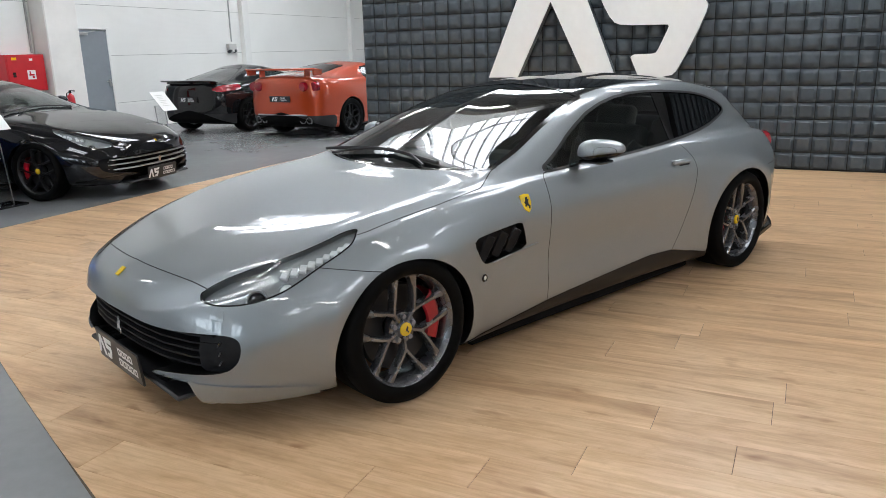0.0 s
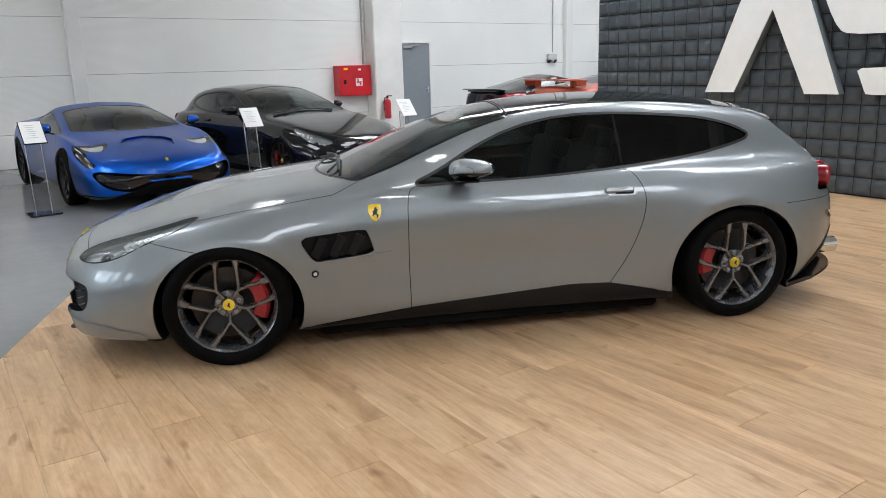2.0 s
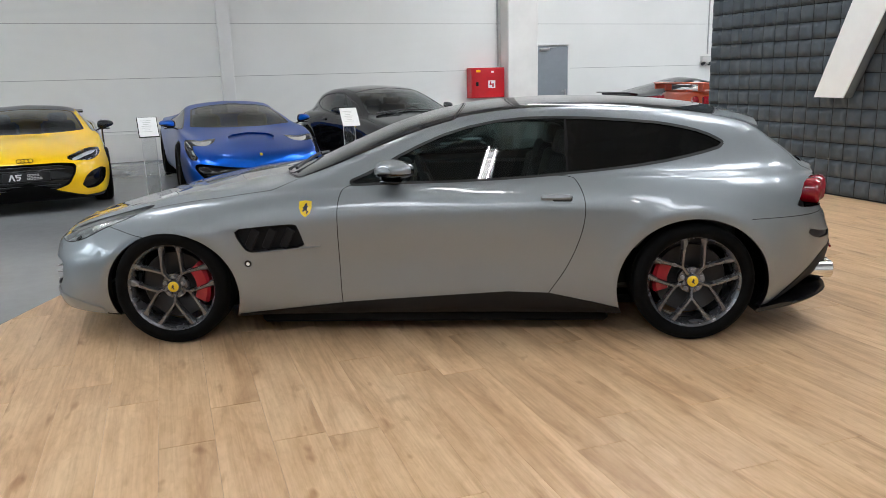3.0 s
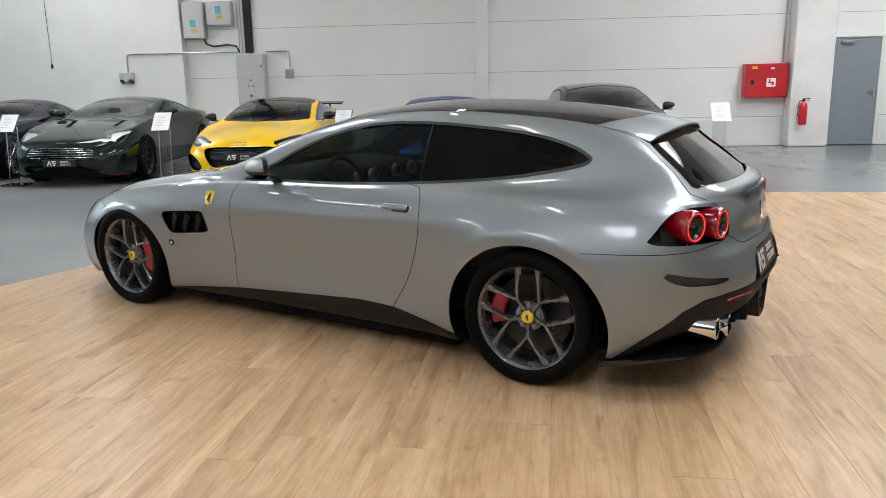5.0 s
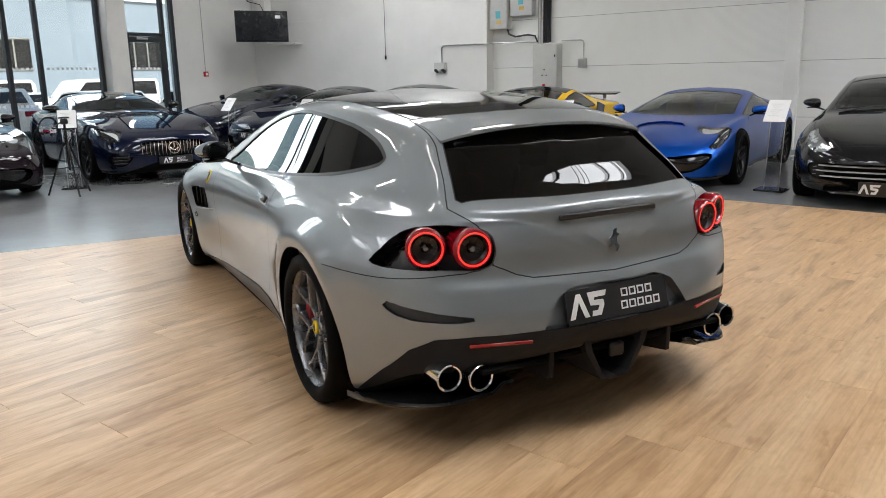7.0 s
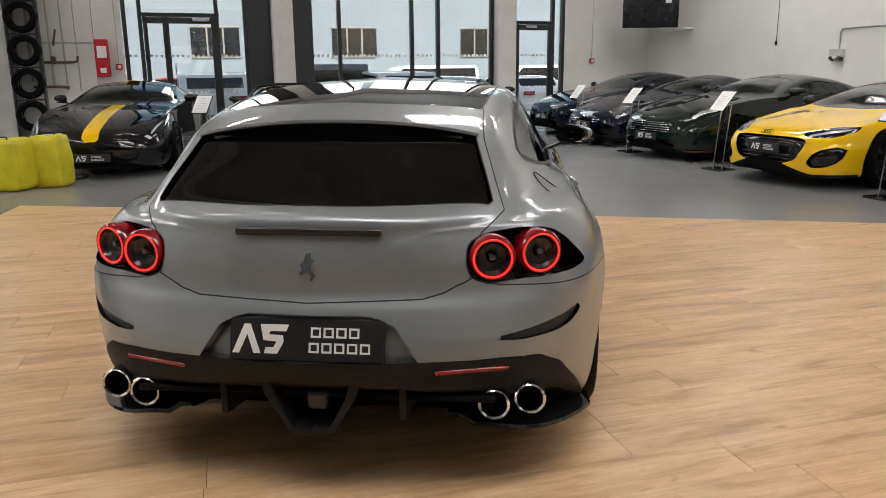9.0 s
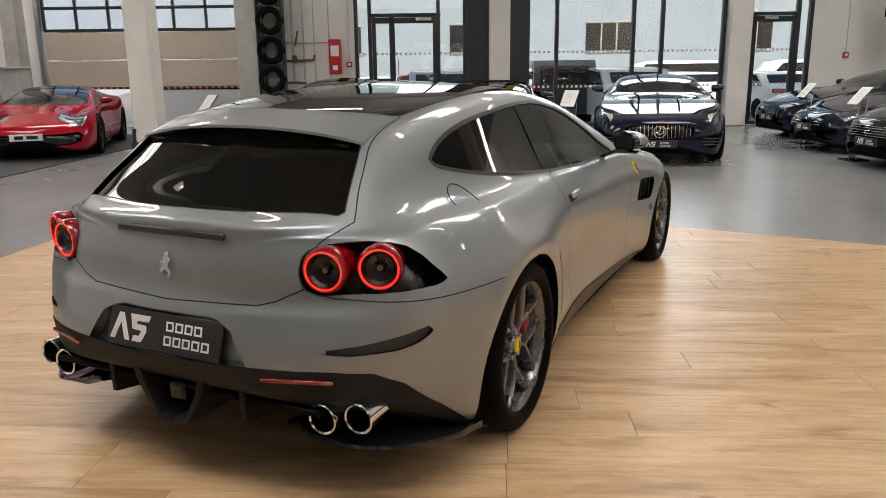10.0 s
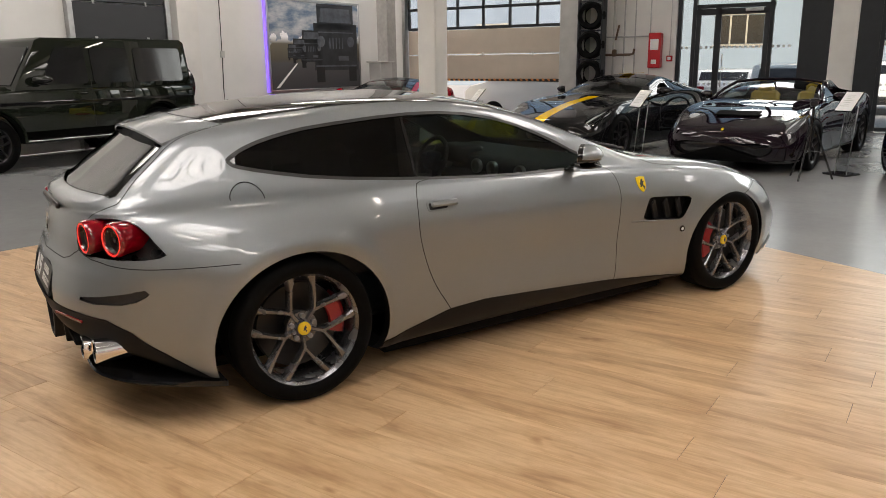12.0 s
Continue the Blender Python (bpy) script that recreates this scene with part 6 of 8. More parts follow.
def red_car():
    P = {**BASE, "L": 4.71, "wb": 2.65, "fo": 1.12, "W": 0.985, "H": 1.19, "zn": 0.60, "xc": -1.05, "zc": 0.86, "xw": 0.0, "xp": 0.25, "xr": 0.85, "zr": 1.12, "xd": 1.75, "zd": 0.97, "zt": 0.93, "zfe": 0.80, "zq": 0.93, "belt": 0.83, "xs": 0.75, "black_roof": True, "dx": -0.25, "split": RED_PAINT,
         "mouths": [[(-0.2, 0.42), (0.0, 0.42), (0.55, 0.44), (0.82, 0.46), (0.78, 0.26), (0.3, 0.24), (0.0, 0.28), (-0.2, 0.28)]], "plate": None}
    c = car_at(-7.39, -7.35, 18, P, "red mid-engined sports car with a black roof on a dark mat", RED_PAINT, ROW)
    N = -(P["wb"] / 2 + P["fo"])
    p = part("plate", boxes(((N - 0.012, 0, 0.40), (0.012, 0.5, 0.11), 0.004)), PLATE_WHITE, c, "white number plate with dark bars")
    part("plate_bar", boxes(((N - 0.019, 0.11, 0.40), (0.004, 0.13, 0.055)), ((N - 0.019, -0.09, 0.40), (0.004, 0.17, 0.055))), INK, p)
    return c


def black_rear_car():
    P = {**BASE, "L": 4.25, "wb": 2.55, "fo": 0.90, "W": 0.935, "H": 1.34, "zn": 0.72, "xc": -0.70, "zc": 1.0, "xw": 0.15, "xp": 0.45, "xr": 0.75, "zr": 1.28, "xd": 1.65, "zd": 1.07, "zt": 1.02, "belt": 0.95, "zq": 0.98, "plate": None, "rear_black": 0.40,
         "rear_lamp": [(0.55, 0.88), (0.72, 0.95), (0.92, 0.98), (0.90, 0.86), (0.74, 0.82)]}
    c = car_at(11.62, 9.34, -2, P, "black coupe seen with its red tail lamps beside the white wall", BLACK_PAINT, ROW)
    T = P["L"] - P["wb"] / 2 - P["fo"]
    part("rear_wing", boxes(((T - 0.07, 0, 1.035), (0.24, 1.34, 0.030), 0.013, (0, -7, 0)), ((T - 0.13, 0, 1.01), (0.16, 1.20, 0.05), 0.012)), BLACK_PAINT, c)
    dealer_plate(c, pose(T + 0.012, 0, 0.68, 0, 0, 90), 0.50, 0.11)
    return c


def orange_rear_car():
    P = {**BASE, "L": 4.69, "wb": 2.78, "fo": 0.95, "W": 0.955, "H": 1.37, "zn": 0.76, "xc": -0.70, "zc": 1.02, "xw": 0.12, "xp": 0.5, "xr": 0.95, "zr": 1.33, "xd": 1.75, "zd": 1.18, "zt": 1.13, "belt": 1.0, "zq": 1.05, "plate": None, "rear_black": 0.42}
    c = car_at(11.83, 6.64, -5, P, "orange metallic coupe with round tail lamps and a rear wing", ORANGE_PAINT, ROW)
    T = P["L"] - P["wb"] / 2 - P["fo"]
    part("rear_wing", boxes(((T - 0.14, 0, 1.245), (0.28, 1.66, 0.035), 0.014, (0, -5, 0)), ((T - 0.16, 0.55, 1.18), (0.14, 0.03, 0.14), 0.006), ((T - 0.16, -0.55, 1.18), (0.14, 0.03, 0.14), 0.006), ((T - 0.14, 0.80, 1.20), (0.24, 0.04, 0.11), 0.014), ((T - 0.14, -0.80, 1.20), (0.24, 0.04, 0.11), 0.014)), ORANGE_PAINT, c)
    for y, x in ((0.74, -0.13), (0.54, -0.055), (-0.54, -0.055), (-0.74, -0.13)):
        part("tail_light", lathe([(0.0, 0.045), (0.05, 0.050), (0.078, 0.046), (0.086, 0.03), (0.088, -0.05)], 24), LAMP_RED, c, m=pose(T + x, y, 0.945, 0, 0, -90 - 16 * (y > 0) * y + 16 * (y < 0) * -y))
    for y in (0.62, 0.47, -0.47, -0.62):
        part("exhaust_tip", lathe([(0.055, 0.06), (0.06, 0.06), (0.06, -0.08), (0.052, -0.08), (0.052, 0.05)], 20), STEEL, c, m=pose(T - 0.10, y, 0.33, 0, 0, -90))
    dealer_plate(c, pose(T + 0.012, 0, 0.72, 0, 0, 90), 0.50, 0.11)
    part("diffuser_trim", boxes(((T - 0.02, 0, 0.43), (0.03, 1.2, 0.025), 0.006)), STEEL, c)
    return c


def off_roader():
    """A tall square off-roader, nose towards -x."""
    c = thing("off_road_car", HALL @ pose(-2.78, -9.85, -0.008, 0, 0, 180), "olive black boxy off-roader parked along the wall", "car", ROW)
    part("lower_body", boxes(((0.02, 0, 0.86), (4.45, 1.72, 0.62), 0.05, (0, 0, 0), 2)), OLIVE_PAINT, c)
    bm = bmesh.new()
    prof = [(-0.98, 1.15), (2.20, 1.15), (2.16, 1.90), (2.08, 1.95), (-0.42, 1.95), (-0.52, 1.91)]
    rows = [[bm.verts.new((x, s * (0.86 - 0.10 * (z - 1.15) / 0.8), z)) for x, z in prof] for s in (-1, 1)]
    bm.faces.new(rows[0])
    bm.faces.new(rows[1][::-1])
    for i in range(len(prof)):
        j = (i + 1) % len(prof)
        bm.faces.new((rows[0][j], rows[0][i], rows[1][i], rows[1][j]))
    bmesh.ops.recalc_face_normals(bm, faces=bm.faces)
    bmesh.ops.bevel(bm, geom=list(bm.edges), offset=0.035, segments=2, profile=0.6, affect="EDGES")
    part("cabin", bm, OLIVE_PAINT, c)
    part("bonnet", boxes(((-1.58, 0, 1.18), (1.25, 1.45, 0.10), 0.04)), OLIVE_PAINT, c)
    for sg in (-1, 1):
        for name, x0, x1 in (("side_window", -0.55, 0.22), ("side_window", 0.32, 0.98), ("side_window", 1.10, 2.02)):
            bm = bmesh.new()
            lean = 0.30 if x0 < -0.5 else 0.0
            q = [(x0, 1.25), (x1, 1.25), (x1, 1.80), (x0 + lean, 1.80)]
            o = 0.012
            f = [bm.verts.new((x, sg * (0.86 - 0.10 * (z - 1.15) / 0.8 + o), z)) for x, z in fillet(q, 0.06)]
            bm.faces.new(f if sg < 0 else f[::-1])
            r = bmesh.ops.extrude_face_region(bm, geom=list(bm.faces))
            bmesh.ops.translate(bm, vec=(0, -0.02 * sg, 0), verts=[v for v in r["geom"] if isinstance(v, bmesh.types.BMVert)])
            bmesh.ops.recalc_face_normals(bm, faces=bm.faces)
            part(name, bm, GLOSS_BLACK, c, "dark side window")
        part("waist_strip", boxes(((0.05, sg * 0.868, 0.98), (4.3, 0.025, 0.05), 0.01)), GLOSS_BLACK, c)
        for x in (0.26, 1.03):
            part("door_gap", boxes(((x, sg * 0.862, 0.95), (0.008, 0.004, 0.72))), SEAM, c)
        for x in (0.10, 0.90):
            part("door_handle", boxes(((x, sg * 0.885, 1.10), (0.16, 0.03, 0.03), 0.012)), OLIVE_PAINT, c)
        part("running_board", boxes(((0.0, sg * 0.90, 0.42), (1.9, 0.16, 0.05), 0.015)), GLOSS_BLACK, c)
        part("board_strip", boxes(((0.0, sg * 0.985, 0.43), (1.85, 0.012, 0.018), 0.004)), STEEL, c)
        for x in (-1.43, 1.43):
            bm = lathe([(0.46, -0.10), (0.50, -0.10), (0.505, 0.06), (0.46, 0.06), (0.46, -0.10)], 24, -5, 185)
            bmesh.ops.translate(bm, vec=(x, sg * 0.90, 0.46), verts=bm.verts)
            part("wheel_flare", bm, OLIVE_PAINT, c)
            bm = lathe([(0.455, -0.20), (0.455, 0.06), (0.05, 0.0)] if sg < 0 else [(0.455, 0.20), (0.455, -0.06), (0.05, 0.0)], 24, -5, 185)
            bmesh.ops.translate(bm, vec=(x, sg * 0.80, 0.44), verts=bm.verts)
            part("wheel_housing", bm, UNDER, c)
            wheel(c, "wheel", (x, sg * 0.84, 0.41), 0.41, 0.28, 0.285, sg, "five", RIM_DARK, False, RIM_SILVER)
        door_mirror(c, (-0.62, sg * 1.02, 1.32), sg, OLIVE_PAINT, 1.15)
        part("headlight", lathe([(0.0, -0.02), (0.09, -0.015), (0.105, 0.0), (0.105, 0.05)], 24), LED, c, m=pose(-2.21, sg * 0.62, 0.95, 0, 0, -90))
        part("indicator", boxes(((-1.75, sg * 0.66, 1.26), (0.22, 0.09, 0.06), 0.025)), OLIVE_PAINT, c)
    part("windscreen", boxes(((-0.76, 0, 1.52), (0.03, 1.42, 0.66), 0.01, (0, 30, 0))), GLOSS_BLACK, c)
    part("grille", boxes(((-2.215, 0, 0.95), (0.03, 0.8, 0.34), 0.02)), GLOSS_BLACK, c)
    part("front_bumper", boxes(((-2.30, 0, 0.56), (0.22, 1.78, 0.30), 0.05)), OLIVE_PAINT, c)
    part("rear_bumper", boxes(((2.30, 0, 0.56), (0.16, 1.74, 0.22), 0.04)), GLOSS_BLACK, c)
    part("spare_wheel_cover", lathe([(0.0, 0.12), (0.30, 0.12), (0.36, 0.09), (0.375, 0.0), (0.375, -0.10)], 36), GLOSS_BLACK, c, m=pose(2.48, -0.12, 1.14, 0, 0, -90))
    part("floor_pan", boxes(((0, 0, 0.5), (4.0, 1.4, 0.14), 0.03)), UNDER, c)
    return c

# ---- the hall ----
def slab(name, u0, u1, v0, v1, z0, z1, mat, label="", bevel=0.0, kind="structure", parent=None):
    bm = box(bmesh.new(), ((u0 + u1) / 2, (v0 + v1) / 2, (z0 + z1) / 2), (abs(u1 - u0), abs(v1 - v0), z1 - z0), bevel)
    ob = part(name, bm, mat, parent, label, smooth=False, m=None if parent else side.copy())
    return tagged(ob, label, "", "", kind) if not parent else ob


def item(name, u, v, z, turn, label, category, group=""):
    """A thing's empty at a place of the hall; its local -y looks away from the north wall."""
    return thing(name, side @ pose(u, v, z, 0, 0, turn), label, category, group)


slab("ground", -400, 400, -400, 400, -0.6, -0.32, plain("asphalt_yard", (0.30, 0.30, 0.30), 0.8, scale=3), "grey asphalt yard outside")
slab("floor", WEST - 1.2, EAST, SOUTH, NORTH + 1.6, -0.32, -0.008, CONCRETE, "polished grey concrete hall floor")
side = NORTH_SIDE
slab("wall_north", WEST - 0.6, EAST, NORTH, NORTH + 0.25, 0, CEIL, PANEL, "white ribbed panel wall")
side = HALL
slab("wall_south", WEST, EAST, SOUTH - 0.25, SOUTH, 0, CEIL, PLASTER, "white painted wall")
# east end is out of view; this wall is added to close the hall
slab("wall_east", EAST, EAST + 0.25, SOUTH - 0.25, NORTH + 1.8, 0, CEIL, PLASTER, "unseen white end wall that closes the hall")
side = NORTH_SIDE
# north wall: panel joints, plinth, posts
for k, z in enumerate((0.60, 1.62, 2.66, 3.70, 4.74, 5.78)):
    slab("panel_joint", -6.7, EAST - 0.01, NORTH - 0.003, NORTH + 0.01, z - 0.005, z + 0.005, JOINT)
slab("wall_plinth", -6.7, 5.38, NORTH - 0.03, NORTH, 0, 0.56, PLASTER, "smooth white plinth")
slab("wall_plinth", 7.22, EAST, NORTH - 0.03, NORTH, 0, 0.56, PLASTER, "smooth white plinth")
slab("wall_northwest", WEST - 0.6, -6.72, NORTH - 0.28, NORTH, 0, CEIL, PLASTER, "smooth white wall by the corner")
slab("column", 5.42, 6.16, NORTH - 0.40, NORTH, 0, CEIL, COLUMN_MAT, "white painted concrete column", 0.02)
slab("wall_post", -0.64, -0.40, NORTH - 0.14, NORTH, 0, CEIL, WHITE_STEEL, "white steel wall post", 0.006)
slab("wall_post", 11.6, 11.85, NORTH - 0.14, NORTH, 0, CEIL, WHITE_STEEL, "white steel wall post", 0.006)
slab("wall_post", 17.2, 17.45, NORTH - 0.14, NORTH, 0, CEIL, WHITE_STEEL, "white steel wall post", 0.006)
slab("conduit", 5.33, 5.36, NORTH - 0.04, NORTH - 0.01, 1.7, CEIL, STEEL, "grey conduit on the wall")
slab("conduit", 11.19, 11.21, NORTH - 0.04, NORTH - 0.01, 1.9, CEIL, STEEL, "grey conduit on the wall")

# grey steel door
d = item("door_1", 6.70, NORTH, 0, 0, "closed grey steel door with a closer", "door")
d["kind"] = "structure"
part("door_leaf", boxes(((0, -0.035, 1.075), (0.86, 0.045, 2.13), 0.004)), DOOR_GREY, d)
part("door_frame", boxes(((-0.46, -0.03, 1.09), (0.06, 0.08, 2.18), 0.004), ((0.46, -0.03, 1.09), (0.06, 0.08, 2.18), 0.004), ((0, -0.03, 2.185), (1.04, 0.08, 0.05), 0.004)), WHITE_STEEL, d)
part("door_closer", boxes(((-0.20, -0.085, 2.07), (0.24, 0.05, 0.06), 0.008), ((-0.02, -0.10, 2.11), (0.30, 0.015, 0.02), 0.003, (0, -8, 0))), STEEL, d)
part("door_handle", boxes(((0.36, -0.075, 1.05), (0.04, 0.02, 0.16), 0.006), ((0.31, -0.10, 1.08), (0.13, 0.018, 0.02), 0.006)), STEEL, d)

# red hydrant cabinet and extinguisher
c = item("fire_hydrant_cabinet", 4.99, NORTH, 0, 0, "red enamelled hydrant cabinet on the white wall", "cabinet")
part("body", boxes(((0, -0.13, 1.335), (0.80, 0.26, 0.68), 0.008)), RED_BOX, c)
part("door", boxes(((0, -0.267, 1.335), (0.76, 0.012, 0.64), 0.004)), RED_BOX, c)
part("sign", boxes(((0.08, -0.276, 1.30), (0.17, 0.004, 0.17))), PAPER, c)
part("sign_mark", boxes(((0.08, -0.279, 1.30), (0.11, 0.003, 0.03)), ((0.05, -0.279, 1.34), (0.03, 0.003, 0.05)), ((0.11, -0.279, 1.26), (0.04, 0.003, 0.04))), RED_BOX, c)
part("sticker", boxes(((-0.24, -0.276, 1.60), (0.10, 0.004, 0.05))), YELLOW_PAINT, c)
part("round_sticker", boxes(((0.10, -0.276, 1.58), (0.07, 0.004, 0.04), 0.001)), PAPER, c)
part("lock", boxes(((-0.27, -0.278, 1.31), (0.06, 0.014, 0.09), 0.004)), GLOSS_BLACK, c)
e = item("fire_extinguisher", 5.62, NORTH - 0.53, 0.45, 0, "red fire extinguisher hung on the column", "extinguisher")
part("cylinder", lathe([(0.0, 0.0), (0.06, 0.0), (0.075, 0.02), (0.075, 0.36), (0.06, 0.42), (0.025, 0.45), (0.02, 0.47)], 20, axis="Z"), RED_BOX, e)
part("valve", boxes(((0, 0, 0.49), (0.05, 0.04, 0.05), 0.01), ((0.05, 0, 0.52), (0.13, 0.025, 0.015), 0.004), ((0.05, 0, 0.49), (0.12, 0.02, 0.012), 0.004)), GLOSS_BLACK, e)
part("hose", tube([(-0.02, 0, 0.49), (-0.08, 0, 0.47), (-0.10, -0.01, 0.35), (-0.095, -0.01, 0.18)], 0.011), CABLE, e)
part("bracket", boxes(((0, 0.1, 0.3), (0.06, 0.07, 0.2), 0.004)), STEEL, e)

# electrical boxes on the north wall
for u0, u1, z0, z1, dp, lab in ((-6.70, -6.24, 2.47, 3.24, 0.20, "grey wall enclosure with stickers"), (-6.20, -5.66, 2.74, 3.24, 0.16, "small grey wall enclosure with stickers"), (-5.60, -5.02, 0.95, 2.11, 0.24, "tall grey electrical cabinet")):
    b = item("electrical_box", (u0 + u1) / 2, NORTH, 0, 0, lab, "electrical box", "electrical boxes on the wall")
    w = u1 - u0
    part("body", boxes(((0, -dp / 2, (z0 + z1) / 2), (w, dp, z1 - z0), 0.008)), GREY_BOX, b)
    part("cover", boxes(((0, -dp - 0.006, (z0 + z1) / 2), (w - 0.03, 0.014, z1 - z0 - 0.03), 0.004)), GREY_BOX, b)
    if z0 > 2:
        part("sticker", boxes(((0, -dp - 0.016, z0 + 0.32), (0.12, 0.004, 0.16))), plain("cyan_label", (0.10, 0.42, 0.48), 0.5), b)
        part("sticker", boxes(((0.02, -dp - 0.016, z0 + 0.16), (0.12, 0.004, 0.08))), plain("yellow_label", (0.60, 0.42, 0.12), 0.5), b)
    else:
        for x, z in ((-0.05, 1.44), (0.05, 1.44), (0.0, 1.56)):
            part("pilot_lamp", lathe([(0.0, -0.012), (0.014, -0.01), (0.016, 0.0)], 12), GLOSS_BLACK, b, m=pose(x, -dp - 0.014, z))
        part("main_switch", boxes(((0.0, -dp - 0.03, 1.23), (0.06, 0.04, 0.05), 0.01)), RED_BOX, b)
        part("latch", boxes(((0.24, -dp - 0.018, 1.85), (0.02, 0.01, 0.05), 0.003)), GLOSS_BLACK, b)
b = item("cable_tray", -5.36, NORTH, 0, 0, "dark cable tray running up the wall", "cable tray")
part("tray", boxes(((0, -0.05, 4.3), (0.16, 0.07, 4.3), 0.004)), ALU_DARK, b)
for x in (-0.05, 0.0, 0.05):
    part("cable", tube([(x, -0.10, 2.13), (x, -0.10, 6.4)], 0.014, 8), CABLE, b)
for x in (-0.16, -0.22):
    part("thin_conduit", tube([(x, -0.03, 2.13), (x, -0.03, 6.4)], 0.011, 8), STEEL, b)
b = item("cable_loop", -6.4, NORTH, 0, 0, "black cable hanging between the boxes", "cable")
part("cable", tube([(0.1, -0.10, 2.47), (0.14, -0.10, 2.36), (0.3, -0.10, 2.30), (0.6, -0.10, 2.33), (0.78, -0.10, 2.30), (0.84, -0.10, 2.16)], 0.02), CABLE, b)
b = item("wall_conduit", -6.3, NORTH, 0, 0, "grey steel conduit with bends along the wall", "conduit")
part("pipe", tube([(-1.62, -0.31, 1.78), (-1.62, -0.31, 2.10), (-1.60, -0.31, 2.15), (-1.55, -0.31, 2.17), (-0.43, -0.31, 2.17), (0.70, -0.05, 2.17)], 0.016), STEEL, b)
part("pipe", tube([(1.28, -0.04, 2.17), (1.70, -0.04, 2.17), (1.76, -0.04, 2.15), (1.78, -0.04, 2.10), (1.78, -0.04, 1.72)], 0.016), STEEL, b)
for u, v, z, big in ((-7.95, NORTH - 0.28, 1.66, 1), (-4.54, NORTH, 1.64, 0), (11.15, NORTH, 1.73, 1)):
    s = item("socket_box", u, v, z, 0, "grey surface socket box" if big else "small grey junction box", "socket", "socket boxes on the wall")
    w = 0.30 if big else 0.17
    part("body", boxes(((0, -0.05, 0.04), (w, 0.10, 0.16 if big else 0.2), 0.01)), GREY_BOX, s)
    if big:
        for x in (-0.1, 0.0, 0.1):
            part("socket", lathe([(0.0, -0.05), (0.035, -0.045), (0.04, 0.0), (0.04, 0.05)], 16), ALU_DARK if x else GREY_BOX, s, m=pose(x, -0.07, -0.07, -25, 0, 0))
    else:
        part("lid", boxes(((0, -0.105, 0.04), (0.13, 0.012, 0.15), 0.004)), STEEL, s)
s = item("pull_cord_switch", -9.6, NORTH - 0.28, 1.95, 0, "cord switch hanging on the white wall", "switch")
part("cord", tube([(0, -0.02, 0.05), (0.005, -0.02, 2.6), (0, -0.02, 4.5)], 0.006), CABLE, s)
part("handle", boxes(((0, -0.02, 0.0), (0.04, 0.04, 0.10), 0.01)), GLOSS_BLACK, s)
s = item("wall_shelf", -12.9, NORTH - 0.28, 2.42, 0, "small white ledge in the corner", "shelf")
part("board", boxes(((0, -0.14, 0), (0.95, 0.28, 0.05), 0.006)), PLASTER, s)
s = item("corner_duct", -13.7, NORTH - 0.28, 0, 0, "white boxed duct in the corner", "duct")
part("casing", boxes(((0, -0.12, 4.2), (0.28, 0.24, 3.5), 0.01), ((1.0, -0.12, 2.98), (2.2, 0.02, 0.015))), PLASTER, s)
side = WEST_SIDE
side = HALL
t = item("wall_screen", -13.15, 9.48, 2.78, 62, "dark flat screen on a wall bracket", "screen")
part("casing", boxes(((0, -0.03, 0), (1.36, 0.07, 0.78), 0.01)), GLOSS_BLACK, t)
part("panel", boxes(((0, -0.069, 0.015), (1.31, 0.006, 0.72), 0.002)), SCREEN, t)
part("bracket", boxes(((0, 0.06, 0), (0.3, 0.10, 0.3), 0.006), ((0, 0.55, 0), (0.08, 1.0, 0.08), 0.01)), TRIM, t)
part("screen_logo", boxes(((0.42, -0.074, 0.24), (0.14, 0.003, 0.08))), PAPER, t)
part("cable", tube([(0.1, 0.05, 0.35), (0.0, 0.05, 0.55), (-0.3, 0.05, 0.62), (-0.5, 0.05, 0.9)], 0.012), CABLE, t)
side = WEST_SIDE
for v, z, lab in ((8.45, 1.60, "red fire alarm call point on the wall"), (-3.26, 1.52, "red fire alarm call point on the wall")):
    b = item("call_point", WEST + 0.003, v, z, 90, lab, "call point", "fire alarm call points")
    part("box", boxes(((0, -0.03, 0), (0.13, 0.06, 0.13), 0.008)), RED_BOX, b)
    part("button", boxes(((0, -0.064, 0), (0.07, 0.008, 0.07), 0.004)), PAPER, b)
    part("wire", tube([(0, -0.02, 0.06), (0, -0.02, 4.2)], 0.010), STEEL, b)

# glazed west front: walls, columns, frames, panes
def west_wall(v0, v1, z0, z1, mat=PLASTER, name="wall_west", depth=0.3, label="white painted wall"):
    return slab(name, WEST - depth, WEST, v0, v1, z0, z1, mat, label)


west_wall(7.62, NORTH + 0.3, 0, CEIL)
west_wall(-5.2, -3.14, 0, CEIL)
west_wall(-10.42, -5.2, 4.4, CEIL)
west_wall(SOUTH - 0.25, -10.42, 0, CEIL)
west_wall(-3.14, 7.62, 5.6, CEIL)
slab("column", WEST - 0.25, WEST + 0.28, 0.02, 0.50, 0, CEIL, COLUMN_MAT, "white concrete column between windows", 0.02)
slab("column", WEST - 0.25, WEST + 0.28, 5.60, 6.10, 0, CEIL, COLUMN_MAT, "white concrete column between windows", 0.02)
slab("column", WEST - 0.2, WEST + 0.45, -5.78, -5.18, 0, CEIL, plain("grey_concrete_column", (0.42, 0.42, 0.40), 0.6, scale=3), "grey concrete column beside the gate", 0.02)
side = HALL
slab("column", -7.15, -6.78, -5.25, -4.88, 0, CEIL, COLUMN_MAT, "free-standing white concrete column", 0.02)
side = WEST_SIDE
